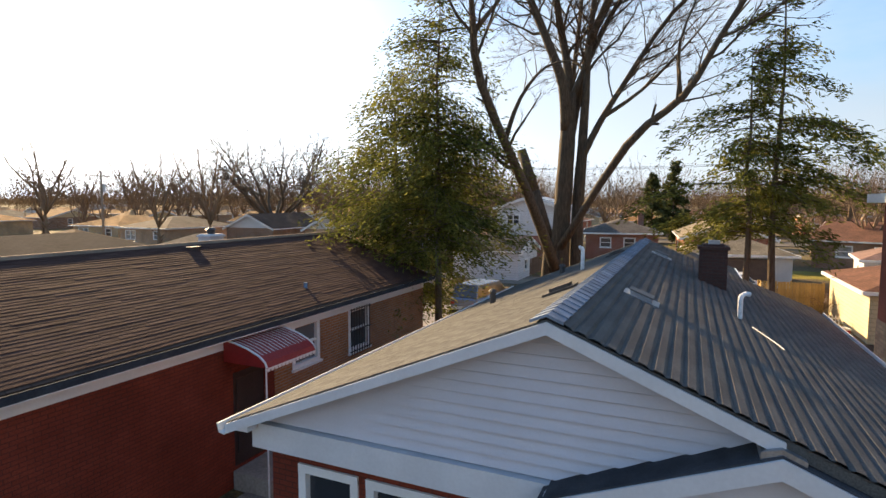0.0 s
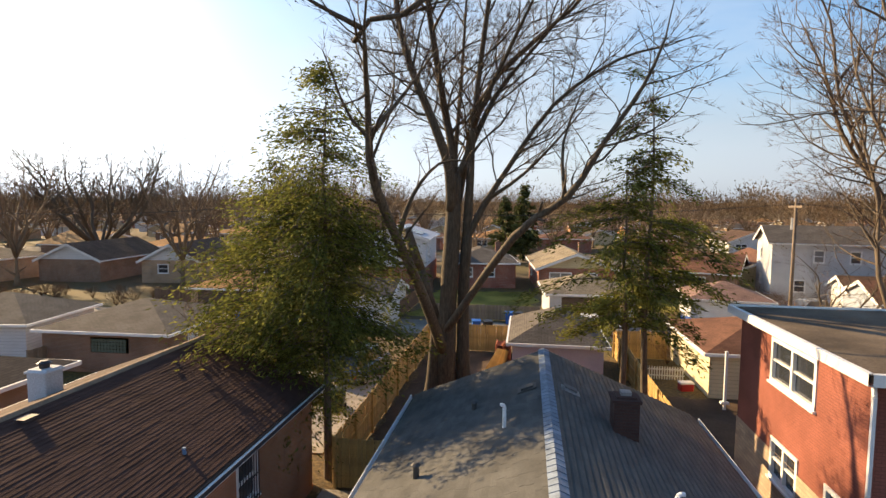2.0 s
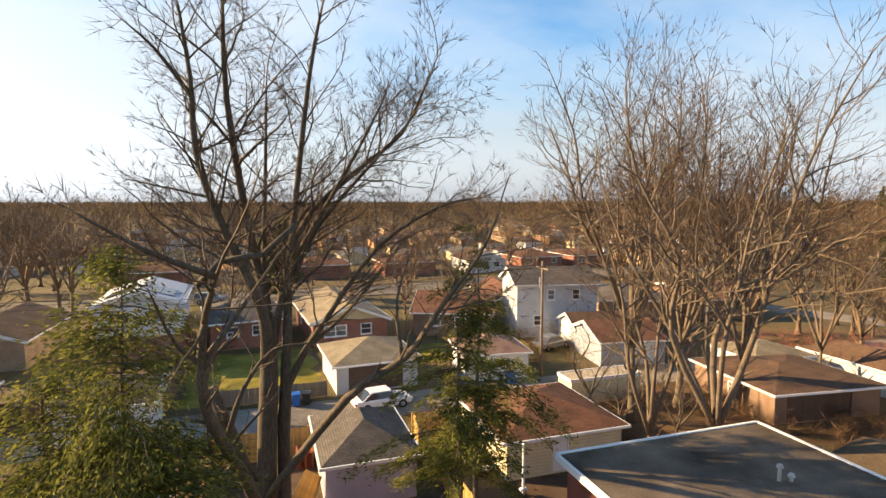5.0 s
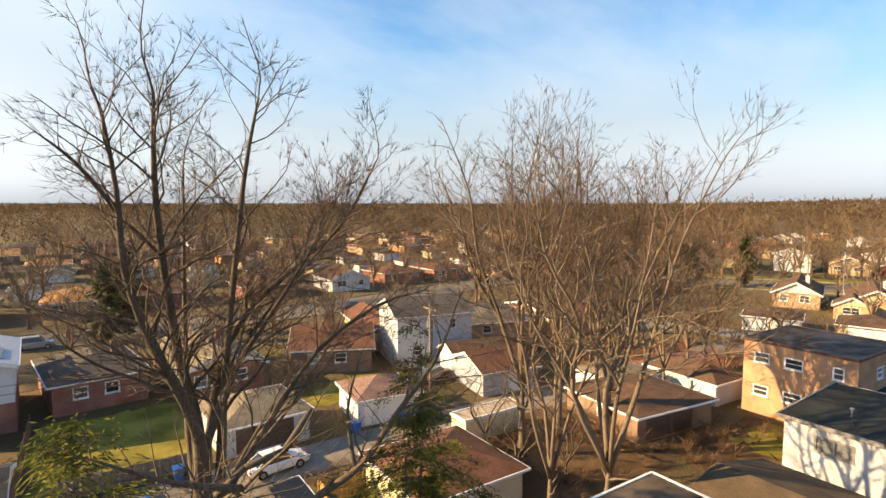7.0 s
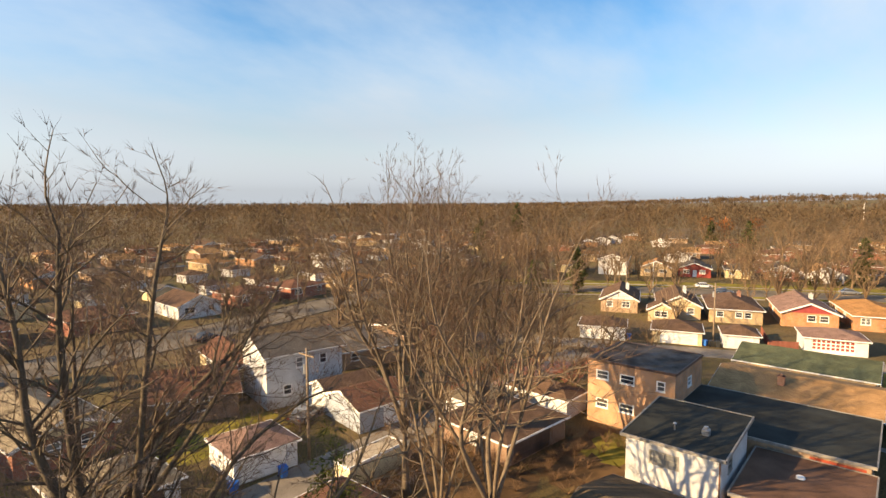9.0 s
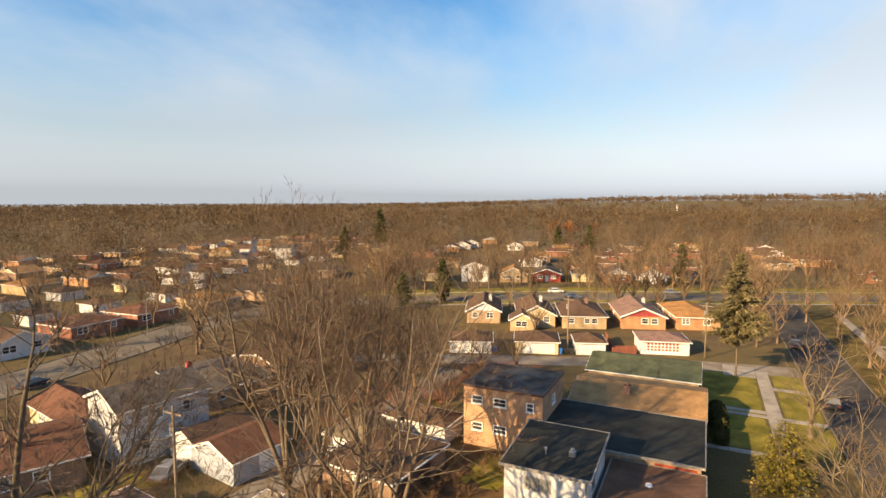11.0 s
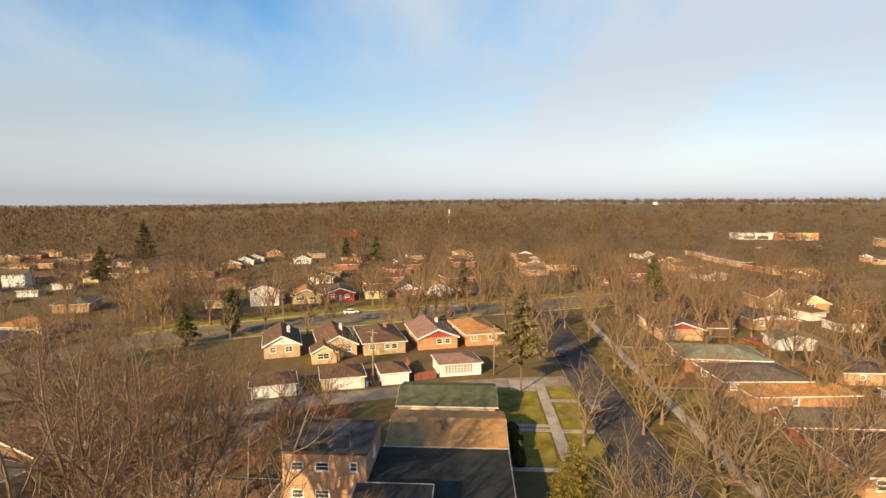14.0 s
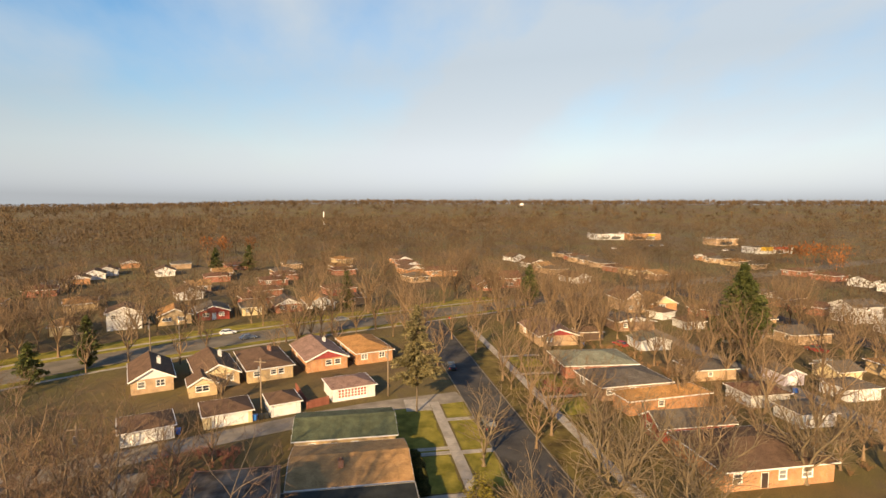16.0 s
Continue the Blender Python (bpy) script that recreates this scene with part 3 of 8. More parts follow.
def house(name, x, y, w, d, eave, rise, kind, wall, roof, label, rot=0.0, trim=None, over=0.4, openings=(), chimney=None, category="house", group="", vents=0, gable_mat=None, simple=False, frames=None):
    """kind: gy or gx (ridge along the house's y or x), hip, flat, shed. openings: (side, along, sill, width, height, what)."""
    trim = trim or WHITE
    root = base(name, pose(x, y, 0, 0, 0, rot), label, category, group)
    TAKEN.append((x, y, max(w, d) * 0.5 + 0.5))
    g = G()
    for side in "snew":
        P = frame_of(side, w, d)
        width = w if side in "sn" else d
        hs = [(u, z, ww, hh) for s, u, z, ww, hh, k in openings if s == side]
        panel(g, P, width, -0.1, eave, hs)
    if kind in ("gy", "gx") and not gable_mat:
        for s in (-1, 1):
            if kind == "gy":
                pts = [(-w / 2, s * d / 2, eave), (w / 2, s * d / 2, eave), (0, s * d / 2, eave + rise)]
            else:
                pts = [(s * w / 2, -d / 2, eave), (s * w / 2, d / 2, eave), (s * w / 2, 0, eave + rise)]
            g.poly(*(pts if (s < 0) == (kind == "gy") else pts[::-1]))
    g.part("wall", wall, root)
    if gable_mat:
        for s in (-1, 1):
            g = G()
            if kind == "gy":
                pts = [(-w / 2, s * (d / 2 + 0.02), eave), (w / 2, s * (d / 2 + 0.02), eave), (0, s * (d / 2 + 0.02), eave + rise)]
                inn = [(a, s * (d / 2 - 0.1), c) for a, b, c in pts]
            else:
                pts = [(s * (w / 2 + 0.02), -d / 2, eave), (s * (w / 2 + 0.02), d / 2, eave), (s * (w / 2 + 0.02), 0, eave + rise)]
                inn = [(s * (w / 2 - 0.1), b, c) for a, b, c in pts]
            if (s < 0) != (kind == "gy"):
                pts, inn = pts[::-1], inn[::-1]
            g.poly(*pts)
            for i in range(3):
                j = (i + 1) % 3
                g.poly(pts[j], pts[i], inn[i], inn[j])
            g.part("gable", gable_mat, root)
    g, f = G(), G()
    if kind in ("gy", "gx"):
        prof, run, lo, top, half = gable_roof(w, d, eave, rise, over, kind == "gy")
        g.prism(prof, -run, run, 1 if kind == "gy" else 0)
        board = [(a, b + (0.02 if i > 2 else -0.16)) for i, (a, b) in enumerate(prof)]
        for s in (-1, 1):
            f.prism([(a, b - 0.05) for a, b in board], s * (run + 0.005), s * (run + 0.04), 1 if kind == "gy" else 0)
            if kind == "gy":
                f.box(min(s * half, s * (half + 0.1)), -run, lo - 0.03, max(s * half, s * (half + 0.1)), run, lo + 0.1)
            else:
                f.box(-run, min(s * half, s * (half + 0.1)), lo - 0.03, run, max(s * half, s * (half + 0.1)), lo + 0.1)
    elif kind == "hip":
        W, D = w / 2 + over, d / 2 + over
        m = min(W, D)
        a, b = W - m, D - m
        top, lo = eave + rise, eave - 0.05
        e = [(-W, -D, lo), (W, -D, lo), (W, D, lo), (-W, D, lo)]
        u = [(p, q, lo + 0.1) for p, q, _ in e]
        r1, r2 = ((-a, 0, top), (a, 0, top)) if a > b else ((0, -b, top), (0, b, top))
        for i in range(4):
            j = (i + 1) % 4
            g.poly(e[i], e[j], u[j], u[i])
        g.poly(*e[::-1])
        if a > b:
            g.poly(u[0], u[1], r2, r1), g.poly(u[2], u[3], r1, r2), g.poly(u[1], u[2], r2), g.poly(u[3], u[0], r1)
        else:
            g.poly(u[1], u[2], r2, r1), g.poly(u[3], u[0], r1, r2), g.poly(u[0], u[1], r1), g.poly(u[2], u[3], r2)
        for s in (-1, 1):
            f.box(-W - 0.08, min(s * D, s * (D + 0.1)), lo - 0.08, W + 0.08, max(s * D, s * (D + 0.1)), lo + 0.08)
            f.box(min(s * W, s * (W + 0.1)), -D, lo - 0.08, max(s * W, s * (W + 0.1)), D, lo + 0.08)
    else:
        W, D = w / 2 + over, d / 2 + over
        lift = rise if kind == "shed" else 0.0
        z0, z1 = eave, eave + 0.16
        p = [(-W, -D, z1), (W, -D, z1 + lift), (W, D, z1 + lift), (-W, D, z1)]
        q = [(a, b, c - 0.14) for a, b, c in p]
        g.poly(*p), g.poly(*q[::-1])
        for i in range(4):
            j = (i + 1) % 4
            g.poly(q[i], q[j], p[j], p[i])
        if lift:
            h = G()
            for s in (-1, 1):
                pts = [(-w / 2, s * d / 2, eave), (w / 2, s * d / 2, eave), (w / 2, s * d / 2, eave + lift), (-w / 2, s * d / 2, eave + 0.01)]
                h.poly(*(pts if s < 0 else pts[::-1]))
            h.poly((w / 2, -d / 2, eave), (w / 2, d / 2, eave), (w / 2, d / 2, eave + lift), (w / 2, -d / 2, eave + lift))
            h.part("upper_wall", wall, root)
        for i in range(4):
            j = (i + 1) % 4
            a, b = Vector(p[i]), Vector(p[j])
            n = (b - a).cross(Vector((0, 0, 1))).normalized() * 0.06
            t, s = Vector((0, 0, 0.05)), Vector((0, 0, -0.2))
            f.poly(a + n + s, b + n + s, b + n + t, a + n + t)
            f.poly(a + n + t, b + n + t, b - n + t, a - n + t)
            f.poly(a + s, b + s, b + n + s, a + n + s)
            f.poly(b - n + t, b - n, a - n, a - n + t)
    rf = g.part("roof", roof, root)
    f.part("fascia", trim, root)
    for s, u, z, ww, hh, k in openings:
        P = frame_of(s, w, d)
        if k in ("win", "pair", "pic", "trio", "guard"):
            window(root, P, u, z, ww, hh, frames or trim, {"pair": 2, "trio": 3}.get(k, 1), rail=k != "pic", sill=not simple, bars=k == "guard")
        elif k == "block":
            g = G()
            for i in range(int(ww / 0.2)):
                for j in range(int(hh / 0.2)):
                    bar(g, P, u + i * 0.2 + 0.01, u + i * 0.2 + 0.19, z + j * 0.2 + 0.01, z + j * 0.2 + 0.19, -0.1, -0.03)
            g.part("glass_block_window", plain("glass_block", (0.10, 0.15, 0.13), 0.15), root, "greenish glass block window")
        elif k.startswith("door"):
            door(root, P, u, ww, hh, {"doorw": WHITE, "doorr": plain("red_door", (0.3, 0.04, 0.03), 0.5)}.get(k, DARKWOOD), z, simple or k == "doorp")
        elif k.startswith("garage"):
            garage_door(root, P, u, ww, hh, {"garageb": BROWNDOOR}.get(k, WHITE), panes=k == "garagep", simple=simple)
    if chimney:
        cx, cy, ct, cm = chimney
        cg = G()
        cg.box(cx - 0.35, cy - 0.35, eave * 0.6, cx + 0.35, cy + 0.35, ct)
        cg.box(cx - 0.4, cy - 0.4, ct - 0.12, cx + 0.4, cy + 0.4, ct)
        cg.box(cx - 0.12, cy - 0.12, ct, cx + 0.12, cy + 0.12, ct + 0.25)
        cg.part("chimney", cm, rf)
    for k in range(vents):
        vg = G()
        vx, vy = (w * (0.16 + 0.12 * k), d * (0.3 - 0.5 * k))
        vz = eave + rise - abs(vx if kind == "gy" else vy) / ((w if kind == "gy" else d) / 2) * rise if kind in ("gy", "gx") else eave + 0.2
        vg.box(vx - 0.18, vy - 0.18, vz - 0.2, vx + 0.18, vy + 0.18, vz + 0.3)
        vg.part("roof_vent", METAL, rf)
    return root


R_BROWN = shingle("brown_shingles", (0.12, 0.074, 0.048))
R_RED = shingle("red_brown_shingles", (0.15, 0.074, 0.047))
R_GREY = shingle("grey_shingles", (0.115, 0.10, 0.084))
R_DARK = shingle("charcoal_shingles", (0.05, 0.05, 0.055))
R_TAN = shingle("tan_shingles", (0.36, 0.21, 0.09))
R_ORANGE = shingle("orange_shingles", (0.36, 0.19, 0.07))
R_PINK = shingle("pinkish_shingles", (0.235, 0.15, 0.12))
R_GREEN = shingle("green_shingles", (0.10, 0.112, 0.062))
R_PALEGREEN = shingle("pale_green_shingles", (0.20, 0.205, 0.15))
R_BEIGE = shingle("beige_shingles", (0.24, 0.20, 0.135))
TAR = plain("flat_roof_tar", (0.065, 0.05, 0.04), 0.95, 0.45, 0.35, 12, 0.4, c2=(0.11, 0.10, 0.09))
TAR_BLUE = plain("flat_roof_membrane", (0.034, 0.037, 0.034), 0.92, 0.3, 0.4, 12, 0.3)
W_WHITE = siding("white_siding", (0.66, 0.67, 0.68))
W_STUCCO = plain("white_stucco", (0.55, 0.56, 0.57), 0.8, 0.12, 0.6)
W_CREAM = siding("cream_siding", (0.62, 0.52, 0.32))
W_YELLOW = siding("pale_yellow_siding", (0.70, 0.62, 0.40))
W_TAN = siding("tan_siding", (0.48, 0.38, 0.26))
W_GREY = plain("lavender_grey_render", (0.44, 0.395, 0.45), 0.7, 0.1, 0.6, 18, 0.1, speck=0.05)
W_BLUE = siding("grey_blue_siding", (0.36, 0.40, 0.46))
B_RED = brick("red_brick", (0.27, 0.085, 0.05))
B_DEEP = brick("deep_red_brick", (0.19, 0.04, 0.022), 1.15, (0.12, 0.035, 0.022))
B_ORANGE = brick("orange_brick", (0.42, 0.20, 0.085))
B_TAN = brick("tan_brick", (0.40, 0.27, 0.16))
B_BROWN = brick("brown_brick", (0.24, 0.14, 0.085))
B_YELLOW = brick("yellow_brick", (0.47, 0.34, 0.18))
CHIM = brick("chimney_brick", (0.22, 0.10, 0.07))


def shingles(parent, origin, along, down, length, slope_len, row, tab, thick, mat, near, seed, lift=0.0, gap=0.012, rounded=False):
    """Overlapping tabs laid in rows from the eave up; the first ones, by near(u, v), are pieces of their own."""
    rng = random.Random(seed)
    o, a, dn = Vector(origin), Vector(along).normalized(), Vector(down).normalized()
    n = a.cross(dn)
    if n.z < 0:
        n = -n
    rest, count = G(), 0
    rows = int(slope_len / row)
    sag = 0.25 if rounded else 1.0
    for r in range(rows):
        v0 = r * row
        u = -rng.uniform(0, tab)
        while u < length:
            wd = tab * rng.uniform(0.85, 1.15)
            u0, u1 = max(u, 0), min(u + wd - gap, length)
            if u1 - u0 > 0.04:
                lo = v0 + row + rng.uniform(-0.012, 0.012)
                th = thick * (rng.uniform(0.96, 1.04) if rounded else rng.uniform(0.7, 1.25))
                mid = o + a * ((u0 + u1) / 2) + dn * (v0 + row / 2)
                hw = (u1 - u0) / 2
                loc = [(-hw, v0 - 0.02, 0.004), (hw, v0 - 0.02, 0.004), (hw, lo, th * sag), (-hw, lo, th * sag), (hw, lo, -0.01), (-hw, lo, -0.01)]
                pts = [o + a * ((u0 + u1) / 2 + p) + dn * q + n * (s + lift) for p, q, s in loc]
                flip = a.cross(dn).z < 0
                faces = [(0, 1, 2, 3), (3, 2, 4, 5)]
                if rounded:
                    pts += [o + a * ((u0 + u1) / 2 + p) + dn * (v0 + row * f) + n * (th * h + lift) for p, f, h in ((-hw, 0.2, 1.0), (hw, 0.2, 1.0), (-hw, 0.7, 1.02), (hw, 0.7, 1.02))]
                    faces = [(0, 1, 7, 6), (6, 7, 9, 8), (8, 9, 2, 3), (3, 2, 4, 5)]
                single = near((u0 + u1) / 2, v0) and count < 300
                g = G() if single else rest
                if single:
                    pts = [p - mid for p in pts]
                for f in faces:
                    q = [pts[i] for i in f]
                    g.poly(*(q[::-1] if flip else q))
                for tri in ((0, 3, 5), (1, 4, 2)):
                    g.poly(*[pts[i] for i in tri])
                if single:
                    count += 1
                    g.part("shingle", mat, parent, at=Matrix.Translation(mid))
            u += wd
    ob = rest.part("shingles", mat, parent)
    ob["kind"] = "stuff"


def tab_mat(name, c, k=1.2):
    if name in MATS:
        return MATS[name]
    m, t, b = nodes(name)
    vec = coords(t)
    col = ramp(t, noise_tex(t, vec, 1.3, 5), tone(c, 0.8), tone(c, k))
    grain = ramp(t, noise_tex(t, vec, 60, 3), (0.75, 0.75, 0.75, 1), (1.2, 1.2, 1.2, 1))
    col = blend(t, 1.0, col, grain, "MULTIPLY")
    col = vary_by_island(t, vary_by_object(t, col, 0.10), 0.10)
    t.links.new(col, b.inputs["Base Color"])
    b.inputs["Roughness"].default_value = 0.95
    b.inputs["Specular IOR Level"].default_value = 0.08
    bump(t, b, noise_tex(t, vec, 90, 2), 0.5, 0.01)
    MATS[name] = m
    return m


# ---- the grey-sided bungalow below the camera ----
S = 0.412
XW, XE, YS, YN, RZ = -4.25, 4.72, 0.0, 13.35, 5.2
ROOF_OWN = tab_mat("weathered_roof_tabs", (0.107, 0.106, 0.099), 1.12)
ROOF_RIB = plain("ribbed_roof", (0.135, 0.124, 0.110), 0.95, 0.2, 1.1, 60, 0.6, objects=0.03, speck=0.2)
home = base("bungalow", pose(0.2, 0, 0), "brick bungalow with grey lap-sided gable and weathered shingle roof", "house")
TAKEN.append((0, 6, 8))
g = G()
P = lambda u, o, z: (-3.85 + u, 0.4 - o, z)
panel(g, P, 8.1, -0.1, 3.3, [(0.5, 0.9, 0.85, 1.95), (1.55, 0.9, 2.3, 1.95), (4.4, 0.1, 0.95, 2.1), (5.6, 0.9, 1.9, 1.95)])
P2 = lambda u, o, z: (4.25 + o, 0.4 + u, z)
panel(g, P2, 12.6, -0.1, 3.3, [(3, 1.2, 1.1, 1.2), (8, 1.2, 1.1, 1.2)])
P3 = lambda u, o, z: (-3.85 - o, 13.0 - u, z)
panel(g, P3, 12.6, -0.1, 3.3, [(2.5, 1.2, 1.1, 1.2), (8, 1.2, 1.1, 1.2)])
P4 = lambda u, o, z: (4.25 - u, 13.0 + o, z)
panel(g, P4, 8.1, -0.1, 3.3, [(3, 0.1, 0.95, 2.1)])
g.poly((4.25, 13.0, 3.3), (-3.85, 13.0, 3.3), (-3.85, 13.0, RZ - 3.85 * S - 0.1), (0, 13.0, RZ - 0.1), (4.25, 13.0, RZ - 4.25 * S - 0.1))
g.part("wall", B_DEEP, home, "deep red brick")
for args in ((P, 0.5, 0.9, 0.85, 1.95), (P, 1.55, 0.9, 2.3, 1.95), (P, 5.6, 0.9, 1.9, 1.95), (P2, 3, 1.2, 1.1, 1.2), (P2, 8, 1.2, 1.1, 1.2), (P3, 2.5, 1.2, 1.1, 1.2), (P3, 8, 1.2, 1.1, 1.2)):
    window(home, *args, WHITE, rail=True)
door(home, P, 4.4, 0.95, 2.1, DARKWOOD)
door(home, P4, 3, 0.95, 2.1, DARKWOOD)
# lap siding of the gable, board by board
GREYLAP = plain("grey_vinyl_siding", (0.60, 0.585, 0.62), 0.5, 0.06, 0.8, 40, 0.04, objects=0.03, speck=0.02)
z, step = 3.42, 0.132
while z < RZ - 0.2:
    lim = RZ - 0.16 - z - step
    lim0 = RZ - 0.16 - z
    g = G()
    a0, a1 = -lim0 / S, min(lim0 / S, 4.3)
    b0, b1 = -max(lim, 0.0) / S, min(max(lim, 0.0) / S, 4.3)
    a0, b0 = max(a0, -3.95), max(b0, -3.95)
    g.poly((a0, 0.272, z + 0.02), (a1, 0.272, z + 0.02), (b1, 0.318, z + step), (b0, 0.318, z + step))
    g.poly((a0, 0.33, z + 0.02), (a1, 0.33, z + 0.02), (a1, 0.272, z + 0.02), (a0, 0.272, z + 0.02))
    g.poly((a0, 0.325, z), (a1, 0.325, z), (a1, 0.325, z + 0.021), (a0, 0.325, z + 0.021))
    g.part("siding_board", GREYLAP, home)
    z += step
g = G()
g.poly((-3.95, 0.34, 3.3), (4.3, 0.34, 3.3), (4.3, 0.34, RZ - 4.3 * S - 0.12), (0, 0.34, RZ - 0.12), (-3.95, 0.34, RZ - 3.95 * S - 0.12))
g.part("gable_backing", WHITE, home)
g = G()
g.box(-4.0, 0.19, 3.08, 4.3, 0.39, 3.42)
g.part("frieze_board", plain("grey_white_trim", (0.66, 0.67, 0.69), 0.5, 0.06, speck=0.03, relief=0.06), home, "wide white board under the gable")
# roof slopes
for side, x1, name in ((-1, XW, "roof_west"), (1, XE, "roof_east")):
    g = G()
    e = RZ - abs(x1) * S
    top = [(0, YS, RZ), (x1, YS, e), (x1, YN, e), (0, YN, RZ)]
    low = [(p, q, r - 0.11) for p, q, r in top]
    order = (lambda q: q[::-1]) if side > 0 else (lambda q: q)
    g.poly(*order(top))
    g.poly(*order(low)[::-1])
    for i in range(4):
        j = (i + 1) % 4
        g.poly(*order([top[j], top[i], low[i], low[j]]))
    slope = g.part("roof_slope", ROOF_OWN, home)
    if side > 0:
        shingles(slope, (0.12, YS, RZ - 0.12 * S), (0, 1, 0), (1, 0, -S), YN - YS, (x1 - 0.12) * math.hypot(1, S), 0.152, 2.6, 0.034, ROOF_RIB, lambda u, v: True, 3, 0.0, 0.002, True)
    else:
        shingles(slope, (-0.12, YS, RZ - 0.12 * S), (0, 1, 0), (-1, 0, -S), YN - YS, (-x1 - 0.12) * math.hypot(1, S), 0.145, 0.5, 0.006, ROOF_OWN, lambda u, v: u < 4.4, 4, 0.0, 0.006)
# ridge caps
CAP = plain("blue_grey_ridge_cap", (0.19, 0.24, 0.31), 0.7, 0.3, 3, 40, 0.4, objects=0.12)
for i in range(58):
    g = G()
    y0, y1 = YS - 0.02 + i * 0.23, YS + 0.27 + i * 0.23
    for s in (-1, 1):
        q = [(0, y0, RZ + 0.062), (s * 0.17, y0, RZ - 0.17 * S + 0.062), (s * 0.17, y1, RZ - 0.17 * S + 0.045), (0, y1, RZ + 0.045)]
        g.poly(*(q if s > 0 else q[::-1]))
    g.poly((-0.17, y0, RZ - 0.17 * S + 0.03), (0, y0, RZ + 0.03), (0, y0, RZ + 0.062), (-0.17, y0, RZ - 0.17 * S + 0.062))
    g.poly((0, y0, RZ + 0.03), (0.17, y0, RZ - 0.17 * S + 0.03), (0.17, y0, RZ - 0.17 * S + 0.062), (0, y0, RZ + 0.062))
    g.part("ridge_cap", CAP, home)
# rake boards and gutters
TRIM = plain("grey_white_trim", (0.62, 0.63, 0.66))
for yy, d in ((YS - 0.03, 0.028), (YN, 0.03)):
    for s, x1 in ((-1, XW), (1, XE)):
        if s > 0 and yy < 1:
            x1 = 2.05
        g = G()
        e = RZ - abs(x1) * S
        q = [(0, RZ - 0.15), (x1, e - 0.15), (x1, e - 0.02), (0, RZ - 0.02)]
        g.prism(q if s > 0 else q[::-1], yy, yy + d, 1)
        g.part("rake_board", TRIM, home)
for x1 in (XW, XE):
    e = RZ - abs(x1) * S
    g = G()
    s = 1 if x1 > 0 else -1
    g.prism([(x1, e - 0.16), (x1 + s * 0.1, e - 0.14), (x1 + s * 0.13, e - 0.02), (x1 + s * 0.11, e - 0.02), (x1 + s * 0.09, e - 0.12), (x1, e - 0.13)][::s], YS - 0.05, YN, 1)
    g.part("gutter", WHITE, home)
# soffit of the front overhang
g = G()
g.box(-4.1, 0.0, 3.36, -3.9, 0.42, 3.5)
g.part("soffit_return", TRIM, home)
# porch gable
porch = base("porch_gable", pose(0, 0, 0), "", "", "")
porch.parent = home
PX, PZ, PF = 2.02, 4.25, -0.10
for s, x1 in ((-1, -0.05), (1, 4.95)):
    e = PZ - abs(x1 - PX) * S
    g = G()
    top = [(PX, PF, PZ), (x1, PF, e), (x1, 0.36, e), (PX, 0.36, PZ)]
    low = [(p, q, r - 0.1) for p, q, r in top]
    order = (lambda q: q[::-1]) if s > 0 else (lambda q: q)
    g.poly(*order(top)), g.poly(*order(low)[::-1])
    for i in range(4):
        j = (i + 1) % 4
        g.poly(*order([top[j], top[i], low[i], low[j]]))
    g.part("porch_roof_slope", plain("dark_porch_shingles", (0.07, 0.072, 0.08), 0.9, 0.3, 2, 60, 0.5), porch, "dark shingle edge")
    g = G()
    q = [(PX, PZ - 0.2), (x1, e - 0.2), (x1, e - 0.02), (PX, PZ - 0.02)]
    g.prism(q if s > 0 else q[::-1], PF - 0.03, PF - 0.002, 1)
    g.part("rake_board", TRIM, porch)
z = 3.42
while z < PZ - 0.25:
    g = G()
    l0, l1 = (PZ - 0.17 - z) / S, (PZ - 0.17 - z - step) / S
    g.poly((max(PX - l0, 0.1), PF + 0.2, z), (min(PX + l0, 4.8), PF + 0.2, z), (min(PX + max(l1, 0), 4.8), PF + 0.222, z + step), (max(PX - max(l1, 0), 0.1), PF + 0.222, z + step))
    g.part("siding_board", GREYLAP, porch)
    z += step
g = G()
g.box(0.0, PF + 0.05, 3.1, 4.9, 0.08, 3.42)
g.part("porch_beam", TRIM, porch)
for px in (0.1, 4.75):
    G().cbox(px, PF + 0.08, 0, px + 0.14, PF + 0.22, 3.1, 0.015).part("porch_post", WHITE, porch)
G().box(-0.1, -2.0, -0.05, 5.0, 0.4, 0.25).part("porch_floor", CONCRETE, porch)
# flashing at the valley
G().prism([(1.86, 4.17), (2.2, 4.16), (2.2, 4.22), (2.02, 4.30), (1.86, 4.25)], PF + 0.02, 0.3, 1).part("flashing", METAL, porch, "bent pale metal flashing")
